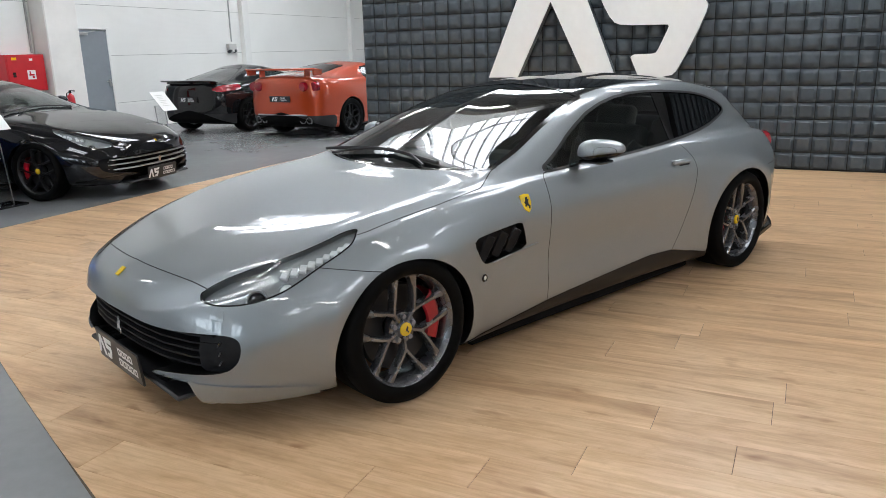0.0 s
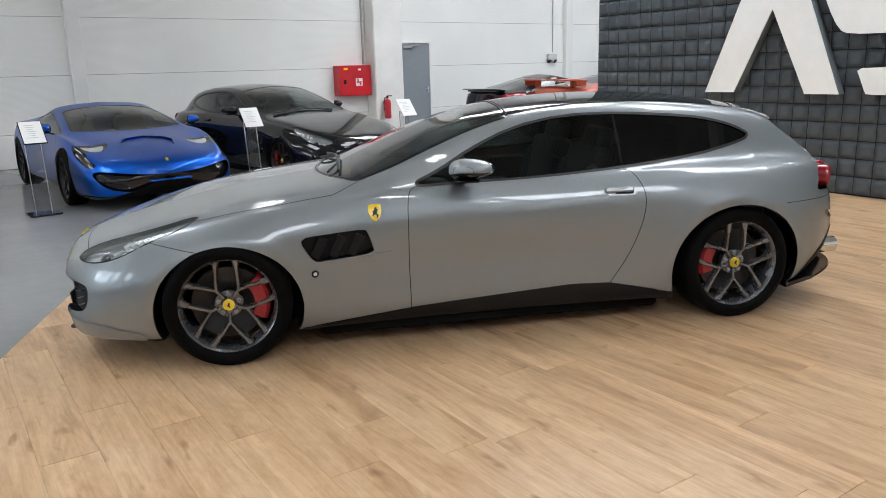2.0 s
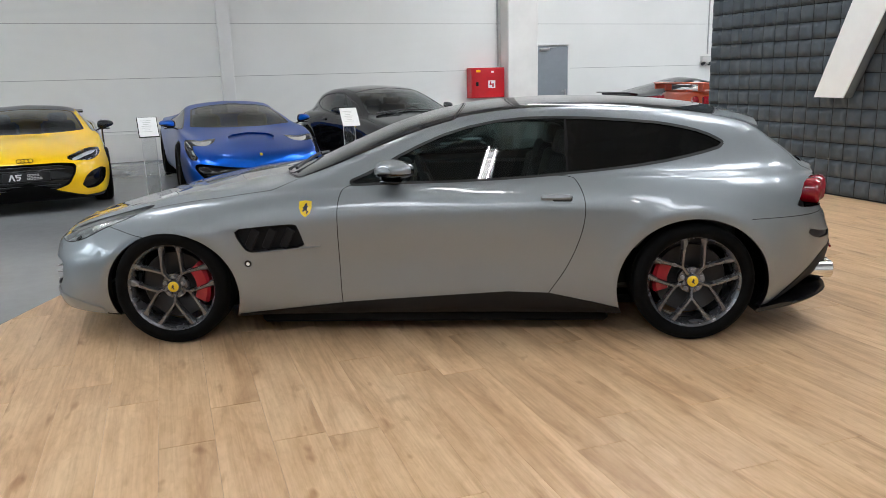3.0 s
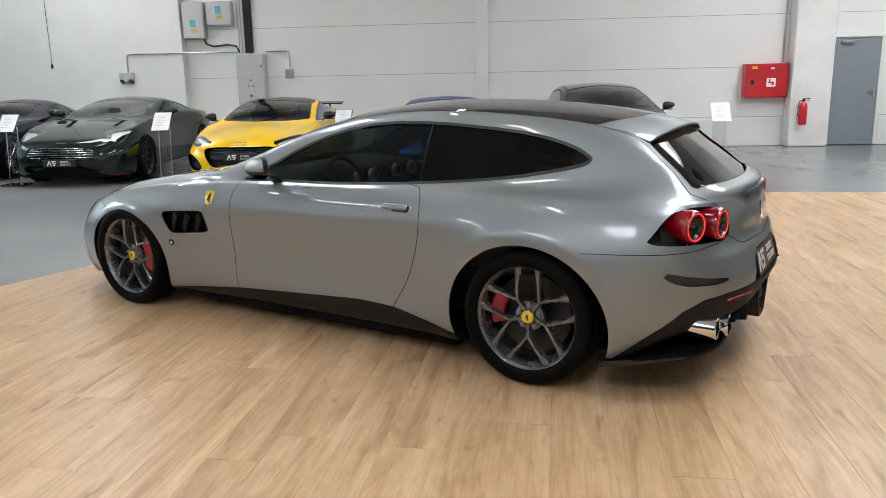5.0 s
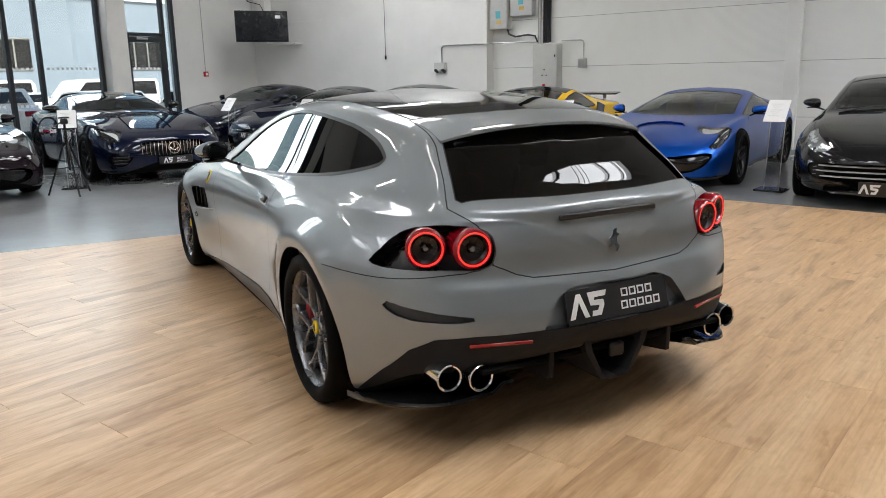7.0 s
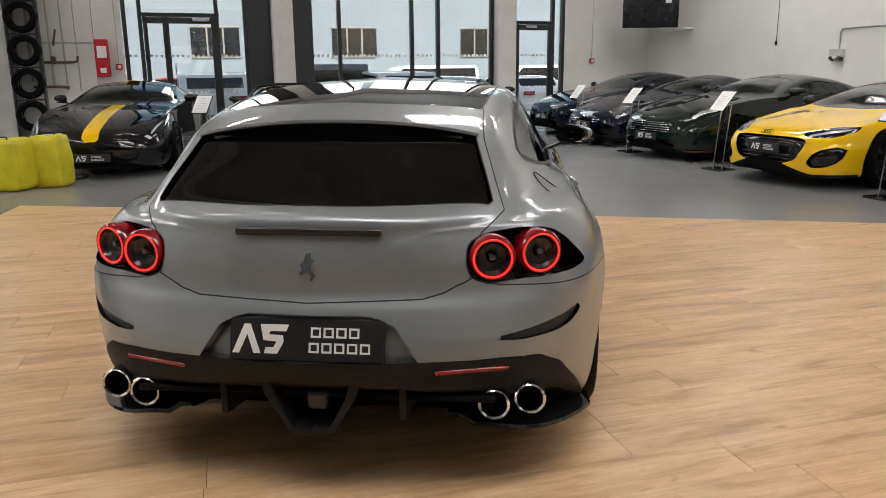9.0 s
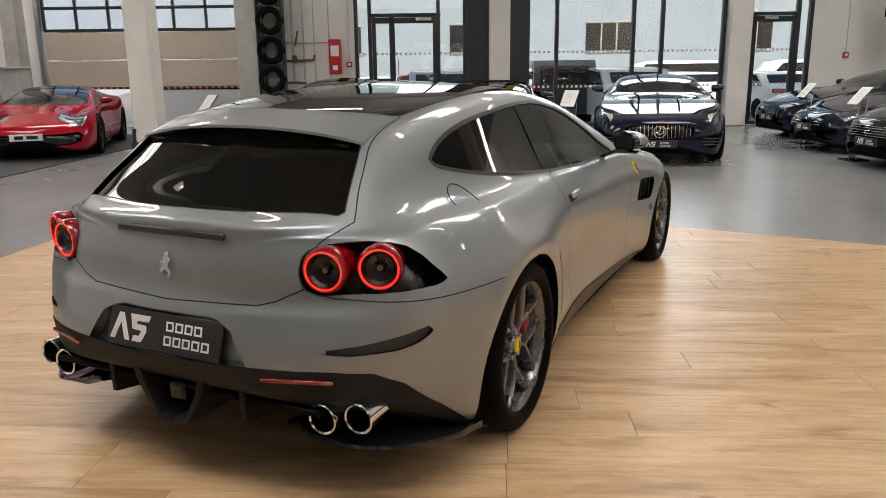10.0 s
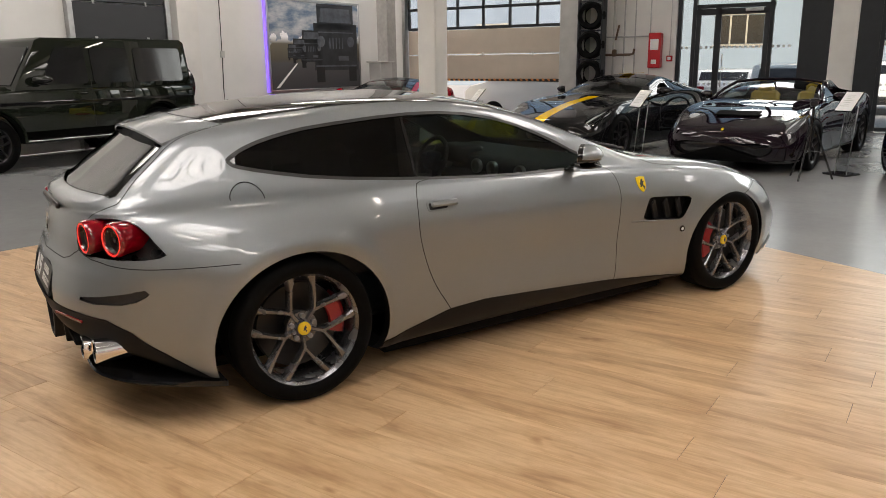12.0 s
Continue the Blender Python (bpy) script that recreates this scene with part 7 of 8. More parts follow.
for v0, v1 in ((-0.50, 0.02), (0.50, 0.90)):
    slab("dark_cladding", WEST - 0.2, WEST + 0.06, v0, v1, 0, 5.6, ALU_DARK, "anthracite cladding beside the window")


def glazing(name, v0, v1, posts, rails, label, door=None):
    g = item(name, WEST, (v0 + v1) / 2, 0, 90, label, "window")
    g["kind"] = "structure"
    mid = (v0 + v1) / 2
    for v in posts:
        part("window_post", boxes(((v - mid, 0.05, 2.8), (0.085, 0.12, 5.6), 0.004)), ALU_DARK, g)
    for z, va, vb in rails:
        part("window_rail", boxes((((va + vb) / 2 - mid, 0.05, z), (vb - va, 0.10, 0.085), 0.004)), ALU_DARK, g)
    for va, vb in zip(posts[:-1], posts[1:]):
        p = part("pane", boxes((((va + vb) / 2 - mid, 0.06, 2.8), (vb - va - 0.08, 0.008, 5.6))), GLASS_CLEAR, g)
        p.visible_shadow = False
        part("safety_marks", boxes(*[((va + 0.06 + 0.11 * k - mid, 0.052, z), (0.055, 0.003, 0.055)) for k in range(int((vb - va - 0.08) / 0.11)) for z in (0.95, 1.75)]), PAPER, g)
    return g


g = glazing("window_1", -3.12, -0.50, (-3.08, -2.76, -1.16, -0.54), ((0.05, -3.1, -0.5), (2.62, -2.8, -1.1), (5.5, -3.1, -0.5)), "glazed entrance with a dark framed door")
for v, w in ((-2.66, 0.09), (-2.24, 0.13), (-1.24, 0.10)):
    part("door_stile", boxes(((v + 1.81, -0.01, 1.3), (w, 0.08, 2.56), 0.004)), ALU_DARK, g)
part("door_rail", boxes(((-1.96 + 1.81, -0.01, 2.50), (1.5, 0.08, 0.13), 0.004)), ALU_DARK, g)
part("door_rail", boxes(((-1.96 + 1.81, -0.01, 0.14), (1.5, 0.08, 0.16), 0.004)), ALU_DARK, g)
part("door_closer", boxes(((-1.5 + 1.81, -0.09, 2.52), (0.36, 0.06, 0.07), 0.008)), STEEL, g)
part("door_pull", tube([(-2.10 + 1.81, -0.09, 0.9), (-2.10 + 1.81, -0.11, 1.0), (-2.10 + 1.81, -0.11, 1.5), (-2.10 + 1.81, -0.09, 1.6)], 0.016), STEEL, g)
glazing("window_2", 0.90, 5.60, (0.94, 1.62, 3.42, 4.10, 5.54), ((0.05, 0.9, 5.6), (5.5, 0.9, 5.6)), "tall glazed shop front in dark frames")
g = glazing("window_3", 6.10, 7.62, (6.14, 7.28, 7.58), ((0.05, 6.1, 7.6), (2.56, 6.1, 7.3), (5.5, 6.1, 7.6)), "glazed side entrance in dark frames")
for v in (6.24, 7.18):
    part("door_stile", boxes(((v - 6.86, -0.01, 1.27), (0.10, 0.08, 2.5), 0.004)), ALU_DARK, g)
part("door_rail", boxes(((6.71 - 6.86, -0.01, 2.44), (1.0, 0.08, 0.13), 0.004)), ALU_DARK, g)
part("door_closer", boxes(((6.6 - 6.86, -0.09, 2.46), (0.3, 0.06, 0.06), 0.008)), STEEL, g)

# sectional gate, half raised
BEIGE = plain("beige_gate_panel", (0.45, 0.39, 0.32), 0.5, var=0.05, scale=2)
g = item("sectional_gate", WEST + 0.02, -8.06, 0, 90, "beige sectional gate with a window band, half raised", "gate")
g["kind"] = "structure"
for z0, z1 in ((1.06, 1.68), (1.69, 2.32)):
    part("gate_panel", boxes(((0, 0.05, (z0 + z1) / 2), (4.55, 0.06, z1 - z0 - 0.012), 0.006)), BEIGE, g)
for z in (2.36, 2.86, 3.36, 4.3):
    part("gate_rail", boxes(((0, 0.05, z), (4.55, 0.07, 0.07), 0.004)), ALU_DARK, g)
for x in np.linspace(-2.26, 2.26, 7):
    part("gate_stile", boxes(((float(x), 0.05, 3.33), (0.06, 0.07, 1.94), 0.004)), ALU_DARK, g)
GATE_PANE = glass("gate_pane", (0.90, 0.93, 0.97), 0.10)
for x in np.linspace(-1.88, 1.88, 6):
    for z in (2.61, 3.11, 3.83):
        p = part("pane", boxes(((float(x), 0.06, z), (0.66, 0.01, 0.42 if z < 3.5 else 0.85))), GATE_PANE, g)
        p.visible_shadow = False
part("hazard_edge", boxes(((0, 0.045, 1.04), (4.55, 0.07, 0.05))), INK, g)
for k in range(30):
    part("hazard_stripe", boxes(((-2.2 + 0.15 * k, 0.006, 1.04), (0.07, 0.006, 0.045), 0, (0, 30, 0))), plain("hazard_orange", (0.55, 0.20, 0.05), 0.5) if k == 0 else bpy.data.materials["hazard_orange"], g)
for x in (-2.36, 2.33):
    part("gate_track", boxes(((x, -0.02, 2.2), (0.10, 0.14, 4.4), 0.004)), STEEL, g)
for x in (-1.4, 0.0, 1.4):
    part("gate_bracket", boxes(((x, 0.01, 1.69), (0.06, 0.03, 0.08), 0.004)), STEEL, g)

# pipework and stacked wheels beside the entrance
b = item("pipework", WEST, -4.15, 0, 90, "rust-brown and grey heating pipes with valves", "pipes")
for x, r in ((-0.78, 0.04), (-0.62, 0.04), (-0.40, 0.03), (-0.15, 0.02), (0.1, 0.015), (0.45, 0.015)):
    part("riser", tube([(x, -0.12, 1.0 + 0.3 * abs(x)), (x, -0.12, 5.5)], r), STEEL if x != -0.40 else GREY_BOX, b)
COPPER = plain("brown_pipe", (0.14, 0.09, 0.06), 0.45, 0.4)
part("cross_pipe", tube([(-0.62, -0.14, 1.62), (0.0, -0.14, 1.62), (0.08, -0.14, 1.64), (0.1, -0.14, 1.75)], 0.028), COPPER, b)
part("cross_pipe", tube([(-0.62, -0.14, 2.02), (-0.2, -0.14, 2.02), (0.5, -0.14, 2.02)], 0.018), STEEL, b)
part("cross_pipe", tube([(-0.80, -0.14, 1.12), (-0.3, -0.14, 1.12), (-0.12, -0.14, 1.10)], 0.028), COPPER, b)
part("valve", boxes(((-0.36, -0.18, 1.66), (0.10, 0.09, 0.16), 0.02)), COPPER, b)
part("valve", boxes(((-0.30, -0.18, 2.12), (0.04, 0.05, 0.34), 0.01, (0, 12, 0))), COPPER, b)
b = item("extinguisher_box", WEST, -3.57, 0, 90, "tall red extinguisher box with white labels", "cabinet")
part("body", boxes(((0, -0.11, 1.70), (0.28, 0.22, 0.78), 0.02)), RED_BOX, b)
part("label", boxes(((0.0, -0.223, 1.83), (0.19, 0.004, 0.24))), PAPER, b)
part("label", boxes(((0.0, -0.223, 1.45), (0.12, 0.004, 0.10))), PAPER, b)
b = item("wheel_rack", WEST + 0.45, -4.98, 0, 90, "dark rack with stored tyres against the wall", "rack")
part("rack_post", boxes(((-0.28, 0, 1.7), (0.04, 0.3, 3.4), 0.004), ((0.28, 0, 1.7), (0.04, 0.3, 3.4), 0.004)), ALU_DARK, b)
for z in (0.55, 1.2, 1.85, 2.5, 3.15):
    part("tyre", lathe([(0.18, -0.11), (0.27, -0.12), (0.31, -0.09), (0.315, 0.0), (0.31, 0.09), (0.27, 0.12), (0.18, 0.11)], 28), RUBBER, b, m=pose(0, -0.05, z))
    part("shelf_bar", boxes(((0, 0, z - 0.33), (0.6, 0.3, 0.03), 0.004)), ALU_DARK, b)

side = HALL
# south wall: roller gate, poster, pilasters
g = item("door_2", -4.95, SOUTH, 0, 180, "dark grey sectional door in the white wall", "gate")
g["kind"] = "structure"
DARK_GATE = plain("dark_grey_gate", (0.035, 0.038, 0.042), 0.45, var=0.06, scale=3)
for k in range(6):
    part("gate_panel", boxes(((0, -0.05, 0.35 + 0.66 * k), (1.95, 0.06, 0.645), 0.006)), DARK_GATE, g)
for x in (-1.03, 1.03):
    part("gate_track", boxes(((x, -0.06, 2.0), (0.10, 0.14, 4.0), 0.004)), STEEL, g)
for x in (-0.55, 0.55):
    for z in (2.0, 2.66):
        part("hinge", boxes(((x, -0.09, z), (0.05, 0.02, 0.08), 0.003)), STEEL, g)
slab("wall_pilaster", -6.6, -6.1, SOUTH, SOUTH + 0.25, 0, CEIL, COLUMN_MAT, "white pilaster")
slab("wall_pilaster", -13.2, -12.75, SOUTH, SOUTH + 0.35, 0, CEIL, plain("grey_service_duct", (0.40, 0.39, 0.37), 0.5), "grey service pipes and duct in the corner")
s = item("wall_socket", -7.35, SOUTH, 1.72, 180, "small switch box with a cable on the wall", "socket")
part("box", boxes(((0, -0.03, 0), (0.09, 0.06, 0.14), 0.006)), GREY_BOX, s)
part("cable", tube([(0, -0.02, 0.06), (0.02, -0.02, 1.2), (0, -0.02, 4.0)], 0.010), CABLE, s)
part("cable", tube([(0, -0.02, -0.06), (-0.03, -0.02, -0.7), (-0.02, -0.02, -1.5)], 0.010), CABLE, s)
s = item("waste_bin", -12.3, SOUTH + 0.45, 0, 180, "tall light grey cabinet in the corner", "cabinet")
part("body", boxes(((0, 0, 0.75), (0.5, 0.4, 1.5), 0.01)), GREY_BOX, s)
part("top", boxes(((0, 0, 1.53), (0.6, 0.5, 0.04), 0.01)), GREY_BOX, s)


def poster_material():
    """A printed street scene: cloudy sky over dark trees and road."""
    m, nt, p = shader("poster_print")
    tc = nt.nodes.new("ShaderNodeTexCoord")
    sep = nt.nodes.new("ShaderNodeSeparateXYZ")
    nt.links.new(tc.outputs["Object"], sep.inputs[0])
    mr = node(nt, "ShaderNodeMapRange", From_Min=-1.03, From_Max=1.03)
    nt.links.new(sep.outputs["Z"], mr.inputs["Value"])
    cl = noise_tex(nt, coords(nt, (0.9, 1, 2.2)), 1.6, 5, 0.6)
    skyc = ramp(nt, cl, [(0.42, (0.13, 0.20, 0.29)), (0.56, (0.42, 0.45, 0.48)), (0.68, (0.62, 0.62, 0.60))])
    ground = ramp(nt, mr.outputs[0], [(0.0, (0.045, 0.047, 0.05)), (0.30, (0.085, 0.085, 0.088)), (0.34, (0.10, 0.085, 0.06)), (0.52, (0.16, 0.14, 0.10)), (0.60, (1, 1, 1))])
    st = nt.nodes.new("ShaderNodeMath")
    st.operation = "GREATER_THAN"
    tn = noise_tex(nt, coords(nt), 5.0, 6, 0.7)
    off = node(nt, "ShaderNodeMath")
    off.operation = "MULTIPLY_ADD"
    off.inputs[1].default_value, off.inputs[2].default_value = 0.5, 0.33
    nt.links.new(tn, off.inputs[0])
    nt.links.new(mr.outputs[0], st.inputs[0])
    nt.links.new(off.outputs[0], st.inputs[1])
    mx = nt.nodes.new("ShaderNodeMix")
    mx.data_type = "RGBA"
    nt.links.new(st.outputs[0], mx.inputs[0])
    nt.links.new(ground, mx.inputs[6])
    nt.links.new(skyc, mx.inputs[7])
    nt.links.new(mx.outputs[2], p.inputs["Base Color"])
    p.inputs["Roughness"].default_value = 0.4
    return m


p = item("poster", -10.30, SOUTH, 1.93, 180, "large framed print of dark off-roaders on a road", "poster")
part("print", boxes(((0, -0.055, 0), (3.16, 0.012, 2.06))), poster_material(), p)
for x, z, w, h in ((0, 1.05, 3.26, 0.05), (0, -1.05, 3.26, 0.05), (1.605, 0, 0.05, 2.06), (-1.605, 0, 0.05, 2.06)):
    part("frame_bar", boxes(((x, -0.045, z), (w, 0.06, h), 0.004)), STEEL, p)
part("violet_light", boxes(((-1.665, -0.025, 0), (0.06, 0.03, 2.16), 0.004)), glow("violet_led", (0.26, 0.15, 1.0), 0.8), p, "violet light strip along the edge")
POSTER_DARK = plain("printed_dark_car", (0.022, 0.024, 0.028), 0.4, var=0.5, scale=3)
POSTER_GREY = plain("printed_grey", (0.075, 0.085, 0.10), 0.4, var=0.4, scale=6)
for x, z, s in ((-0.86, -0.16, 0.26), (-0.62, -0.13, 0.40), (-0.20, -0.09, 0.62), (0.70, 0.04, 1.32)):
    y = -0.064
    q = part("printed_car", boxes(((x, y, z - 0.05 * s), (1.22 * s, 0.004, 0.86 * s), 0.0), ((x, y, z + 0.50 * s), (1.02 * s, 0.004, 0.46 * s), 0.0)), POSTER_DARK, p, "printed front of an off-roader")
    for sg in (-1, 1):
        part("printed_lamp", lathe([(0.0, -0.003), (0.10 * s, -0.003), (0.11 * s, 0.0)], 20), POSTER_GREY, q, m=pose(x + 0.42 * s * sg, y, z + 0.05 * s))
        part("printed_wheel", boxes(((x + 0.46 * s * sg, y - 0.001, z - 0.56 * s), (0.22 * s, 0.004, 0.28 * s), 0.001)), INK, q)
    part("printed_plate", boxes(((x + 0.2 * s, y - 0.003, z - 0.26 * s), (0.30 * s, 0.003, 0.09 * s))), POSTER_GREY, q)
    part("printed_screen", prism([(x - 0.45 * s, z + 0.40 * s), (x + 0.45 * s, z + 0.40 * s), (x + 0.40 * s, z + 0.66 * s), (x - 0.40 * s, z + 0.66 * s)], 0.003), POSTER_GREY, q, m=pose(0, y - 0.004, 0))
    for k in range(5):
        part("printed_grille_bar", boxes(((x + (k - 2) * 0.09 * s, y - 0.003, z + 0.02 * s), (0.03 * s, 0.003, 0.20 * s))), POSTER_GREY, q)
    part("printed_bonnet_line", boxes(((x, y - 0.003, z + 0.22 * s), (1.0 * s, 0.003, 0.02 * s))), POSTER_GREY, q)
    part("printed_bumper", boxes(((x, y - 0.003, z - 0.40 * s), (1.16 * s, 0.003, 0.03 * s))), POSTER_GREY, q)
bm = prism([(-1.35, -0.98), (-1.45, -0.98), (-0.75, -0.42), (-0.70, -0.42)], 0.003)
bmesh.ops.translate(bm, vec=(0, -0.066, 0), verts=bm.verts)
part("printed_line", bm, PAPER, p, smooth=False)

# unseen ceiling with the assumed rooflight openings and their bars
bm = bmesh.new()
us = sorted({u for u, v in ROOFLIGHTS})
vs = sorted({v for u, v in ROOFLIGHTS})
edges_u = [WEST - 1.3] + [e for u in us for e in (u - 1.0, u + 1.0)] + [EAST + 0.25]
edges_v = [SOUTH - 0.25] + [e for v in vs for e in (v - 1.8, v + 1.8)] + [NORTH + 1.8]
for i in range(len(edges_u) - 1):
    for j in range(len(edges_v) - 1):
        if i % 2 == 1 and j % 2 == 1 and (us[i // 2], vs[j // 2]) in ROOFLIGHTS:
            continue
        box(bm, ((edges_u[i] + edges_u[i + 1]) / 2, (edges_v[j] + edges_v[j + 1]) / 2, CEIL + 0.125), (edges_u[i + 1] - edges_u[i], edges_v[j + 1] - edges_v[j], 0.25))
tagged(part("ceiling", bm, CEILING_MAT, None, smooth=False, m=HALL.copy()), "light grey roof deck with rooflights", "", "", "structure")
for u, v in ROOFLIGHTS:
    r = item("rooflight", u, v, CEIL, 0, "rooflight with dark glazing bars", "rooflight", "rooflights in the roof")
    # unseen opaque cover, added to stop the sun entering the opening
    part("sun_cover", boxes(((0, 0, 0.40), (2.2, 3.8, 0.06), 0.02)), PAPER, r)
    for k in range(7):
        part("glazing_bar", boxes(((0, -1.5 + 0.5 * k, 0.12), (2.0, 0.05, 0.08))), STEEL, r)
    part("glazing_bar", boxes(((0, 0, 0.12), (0.05, 3.6, 0.08))), STEEL, r)
# unseen tubes, known from reflected streaks; places assumed, glow raised to lift the light
TUBE_LIGHT = glow("lit_tube", (1.0, 0.97, 0.92), 32.0)
for u, v in ((-7, -2.4), (-7, 3.2), (-1, -2.4), (-1, 3.2), (-1, 8.4), (5, -2.4), (5, 3.2), (5, 8.4), (-7, 8.4), (-7, -8.0), (-1, -8.0), (11, 8.4), (11, 3.2)):
    r = item("ceiling_light", u, v, 5.55, 0, "twin tube light hung under the roof", "light", "tube lights under the roof")
    part("housing", boxes(((0, 0, 0.06), (0.18, 1.5, 0.06), 0.01)), WHITE_STEEL, r)
    for x in (-0.05, 0.05):
        part("tube", rods(0.014, ((x, -0.72, 0.0), (x, 0.72, 0.0))), TUBE_LIGHT, r)
    part("hanger", rods(0.006, ((0, -0.5, 0.09), (0, -0.5, 1.05)), ((0, 0.5, 0.09), (0, 0.5, 1.05))), STEEL, r)

# roof beams across the hall
for u in (-7.0, -1.0, 5.0, 11.0):
    slab("roof_beam", u - 0.15, u + 0.15, SOUTH, NORTH, CEIL - 0.55, CEIL, COLUMN_MAT, "white concrete roof beam")

# padded feature wall with the raised letters
PAD_FACE, PAD_V0, PAD_V1, PAD_TOP = 5.65, -6.10, 4.30, 4.2
feature = slab("wall_padded", PAD_FACE + 0.03, PAD_FACE + 0.33, PAD_V0, PAD_V1, 0, PAD_TOP, SEAM, "dark grey padded feature wall")


def letter(name, outline, label):
    bm = bmesh.new()
    pts = [bm.verts.new((0.0, v, z)) for v, z in outline]
    f = bm.faces.new(pts)
    r = bmesh.ops.extrude_face_region(bm, geom=[f])
    bmesh.ops.translate(bm, verts=[v for v in r["geom"] if isinstance(v, bmesh.types.BMVert)], vec=(0.125, 0, 0))
    bmesh.ops.recalc_face_normals(bm, faces=bm.faces)
    bmesh.ops.bevel(bm, geom=list(bm.edges), offset=0.008, segments=2, profile=0.6, affect="EDGES")
    bmesh.ops.translate(bm, verts=bm.verts, vec=(PAD_FACE - 0.150, 0, 0))
    sign = thing(name, HALL.copy(), label, "wall sign", "raised mark on the padded wall")
    part("side_return", bm, LETTER_SIDE, sign)
    bm = bmesh.new()
    f = bm.faces.new([bm.verts.new((0.0, v, z)) for v, z in outline])
    r = bmesh.ops.extrude_face_region(bm, geom=[f])
    bmesh.ops.translate(bm, verts=[v for v in r["geom"] if isinstance(v, bmesh.types.BMVert)], vec=(0.012, 0, 0))
    bmesh.ops.recalc_face_normals(bm, faces=bm.faces)
    bmesh.ops.translate(bm, verts=bm.verts, vec=(PAD_FACE - 0.163, 0, 0))
    part("face", bm, LETTER_WHITE, sign, smooth=False)
    for v, z in (outline[0], outline[len(outline) // 2]):
        part("wall_bracket", rods(0.02, ((PAD_FACE - 0.1, v * 0.98 + 0.03, z + 0.06), (PAD_FACE + 0.02, v * 0.98 + 0.03, z + 0.06))), STEEL, sign)
    return sign


letter("wall_sign", [(2.21, 1.14), (1.79, 1.14), (1.335, 2.10), (0.86, 1.13), (0.46, 1.13), (1.04, 2.58), (1.62, 2.58)], "white raised chevron mark on the padded wall")
letter("wall_sign", rounded([(0.16, 1.13), (-0.22, 1.13), (-0.32, 1.22), (-0.61, 1.86), (-0.64, 2.02), (-0.45, 2.10), (0.16, 2.12), (0.20, 2.28), (0.12, 2.33), (-0.72, 2.33), (-0.86, 2.56), (0.74, 2.56), (0.82, 2.46), (0.66, 2.06), (0.52, 1.82), (0.40, 1.77), (-0.10, 1.765), (-0.19, 1.76), (-0.16, 1.68), (-0.06, 1.46), (-0.03, 1.42), (0.05, 1.415), (0.29, 1.41), (0.24, 1.30), (0.18, 1.16)], 1), "white raised hook mark on the padded wall")

# ---- stands, bags, tripod ----
def sign_stand(u, v, turn, framed=False):
    s = item("sign_stand", u, v, -0.008, turn, "clear acrylic information stand with a white sheet on a black foot", "sign stand", "information stands beside the cars")
    part("foot", boxes(((0, 0, 0.012), (0.34, 0.30, 0.024), 0.004)), GLOSS_BLACK, s)
    part("post", boxes(((0, 0.03, 0.46), (0.16, 0.012, 0.88), 0.003, (-6, 0, 0))), ACRYLIC, s)
    part("post_edge", boxes(((0.085, 0.03, 0.46), (0.008, 0.016, 0.88), 0.002, (-6, 0, 0)), ((-0.085, 0.03, 0.46), (0.008, 0.016, 0.88), 0.002, (-6, 0, 0))), STEEL, s)
    t = part("panel", boxes(((0, 0, 0), (0.25, 0.33, 0.010), 0.003)), GLOSS_BLACK if framed else ACRYLIC, s, m=pose(0, 0.0, 0.95, 48, 0, 0))
    sh = part("sheet", boxes(((0, 0, 0.008), (0.23 if framed else 0.25, 0.31 if framed else 0.33, 0.004))), PAPER, t)
    for k in range(7):
        part("text_bar", boxes(((-0.02 + 0.01 * (k % 2), 0.10 - 0.03 * k, 0.0112), (0.13 - 0.03 * (k % 3), 0.006, 0.001))), GREY_BOX, sh)
    return s


for u, v, a, fr in ((0.82, 6.05, 0, 0), (-1.90, 5.72, 5, 1), (3.38, 6.15, 0, 0), (-4.60, 5.55, 8, 0), (-7.15, 5.62, 8, 0), (-9.8, 5.9, 10, 0), (-7.0, -1.36, 62, 1), (-7.15, 1.37, 62, 1), (-6.75, -4.05, 55, 1)):
    sign_stand(u, v, a, bool(fr))


def tripod(u, v, h):
    t = item("tripod", u, v, -0.008, 20, "black camera tripod standing on the concrete floor", "tripod")
    for k in range(3):
        a = radians(90 + 120 * k)
        part("leg", rods(0.012, ((0.03 * math.cos(a), 0.03 * math.sin(a), h * 0.72), (0.30 * math.cos(a), 0.30 * math.sin(a), 0.0))), GLOSS_BLACK, t)
        part("brace", rods(0.006, ((0, 0, h * 0.38), (0.16 * math.cos(a), 0.16 * math.sin(a), h * 0.36))), GLOSS_BLACK, t)
    part("column", rods(0.016, ((0, 0, h * 0.34), (0, 0, h))), GLOSS_BLACK, t)
    part("head", boxes(((0, 0, h), (0.07, 0.09, 0.07), 0.015), ((0, 0.0, h + 0.05), (0.10, 0.10, 0.02), 0.005), ((0.0, -0.12, h - 0.03), (0.015, 0.18, 0.015), 0.005, (20, 0, 0))), TRIM, t)
    return t


tripod(-6.55, 1.05, 0.95)


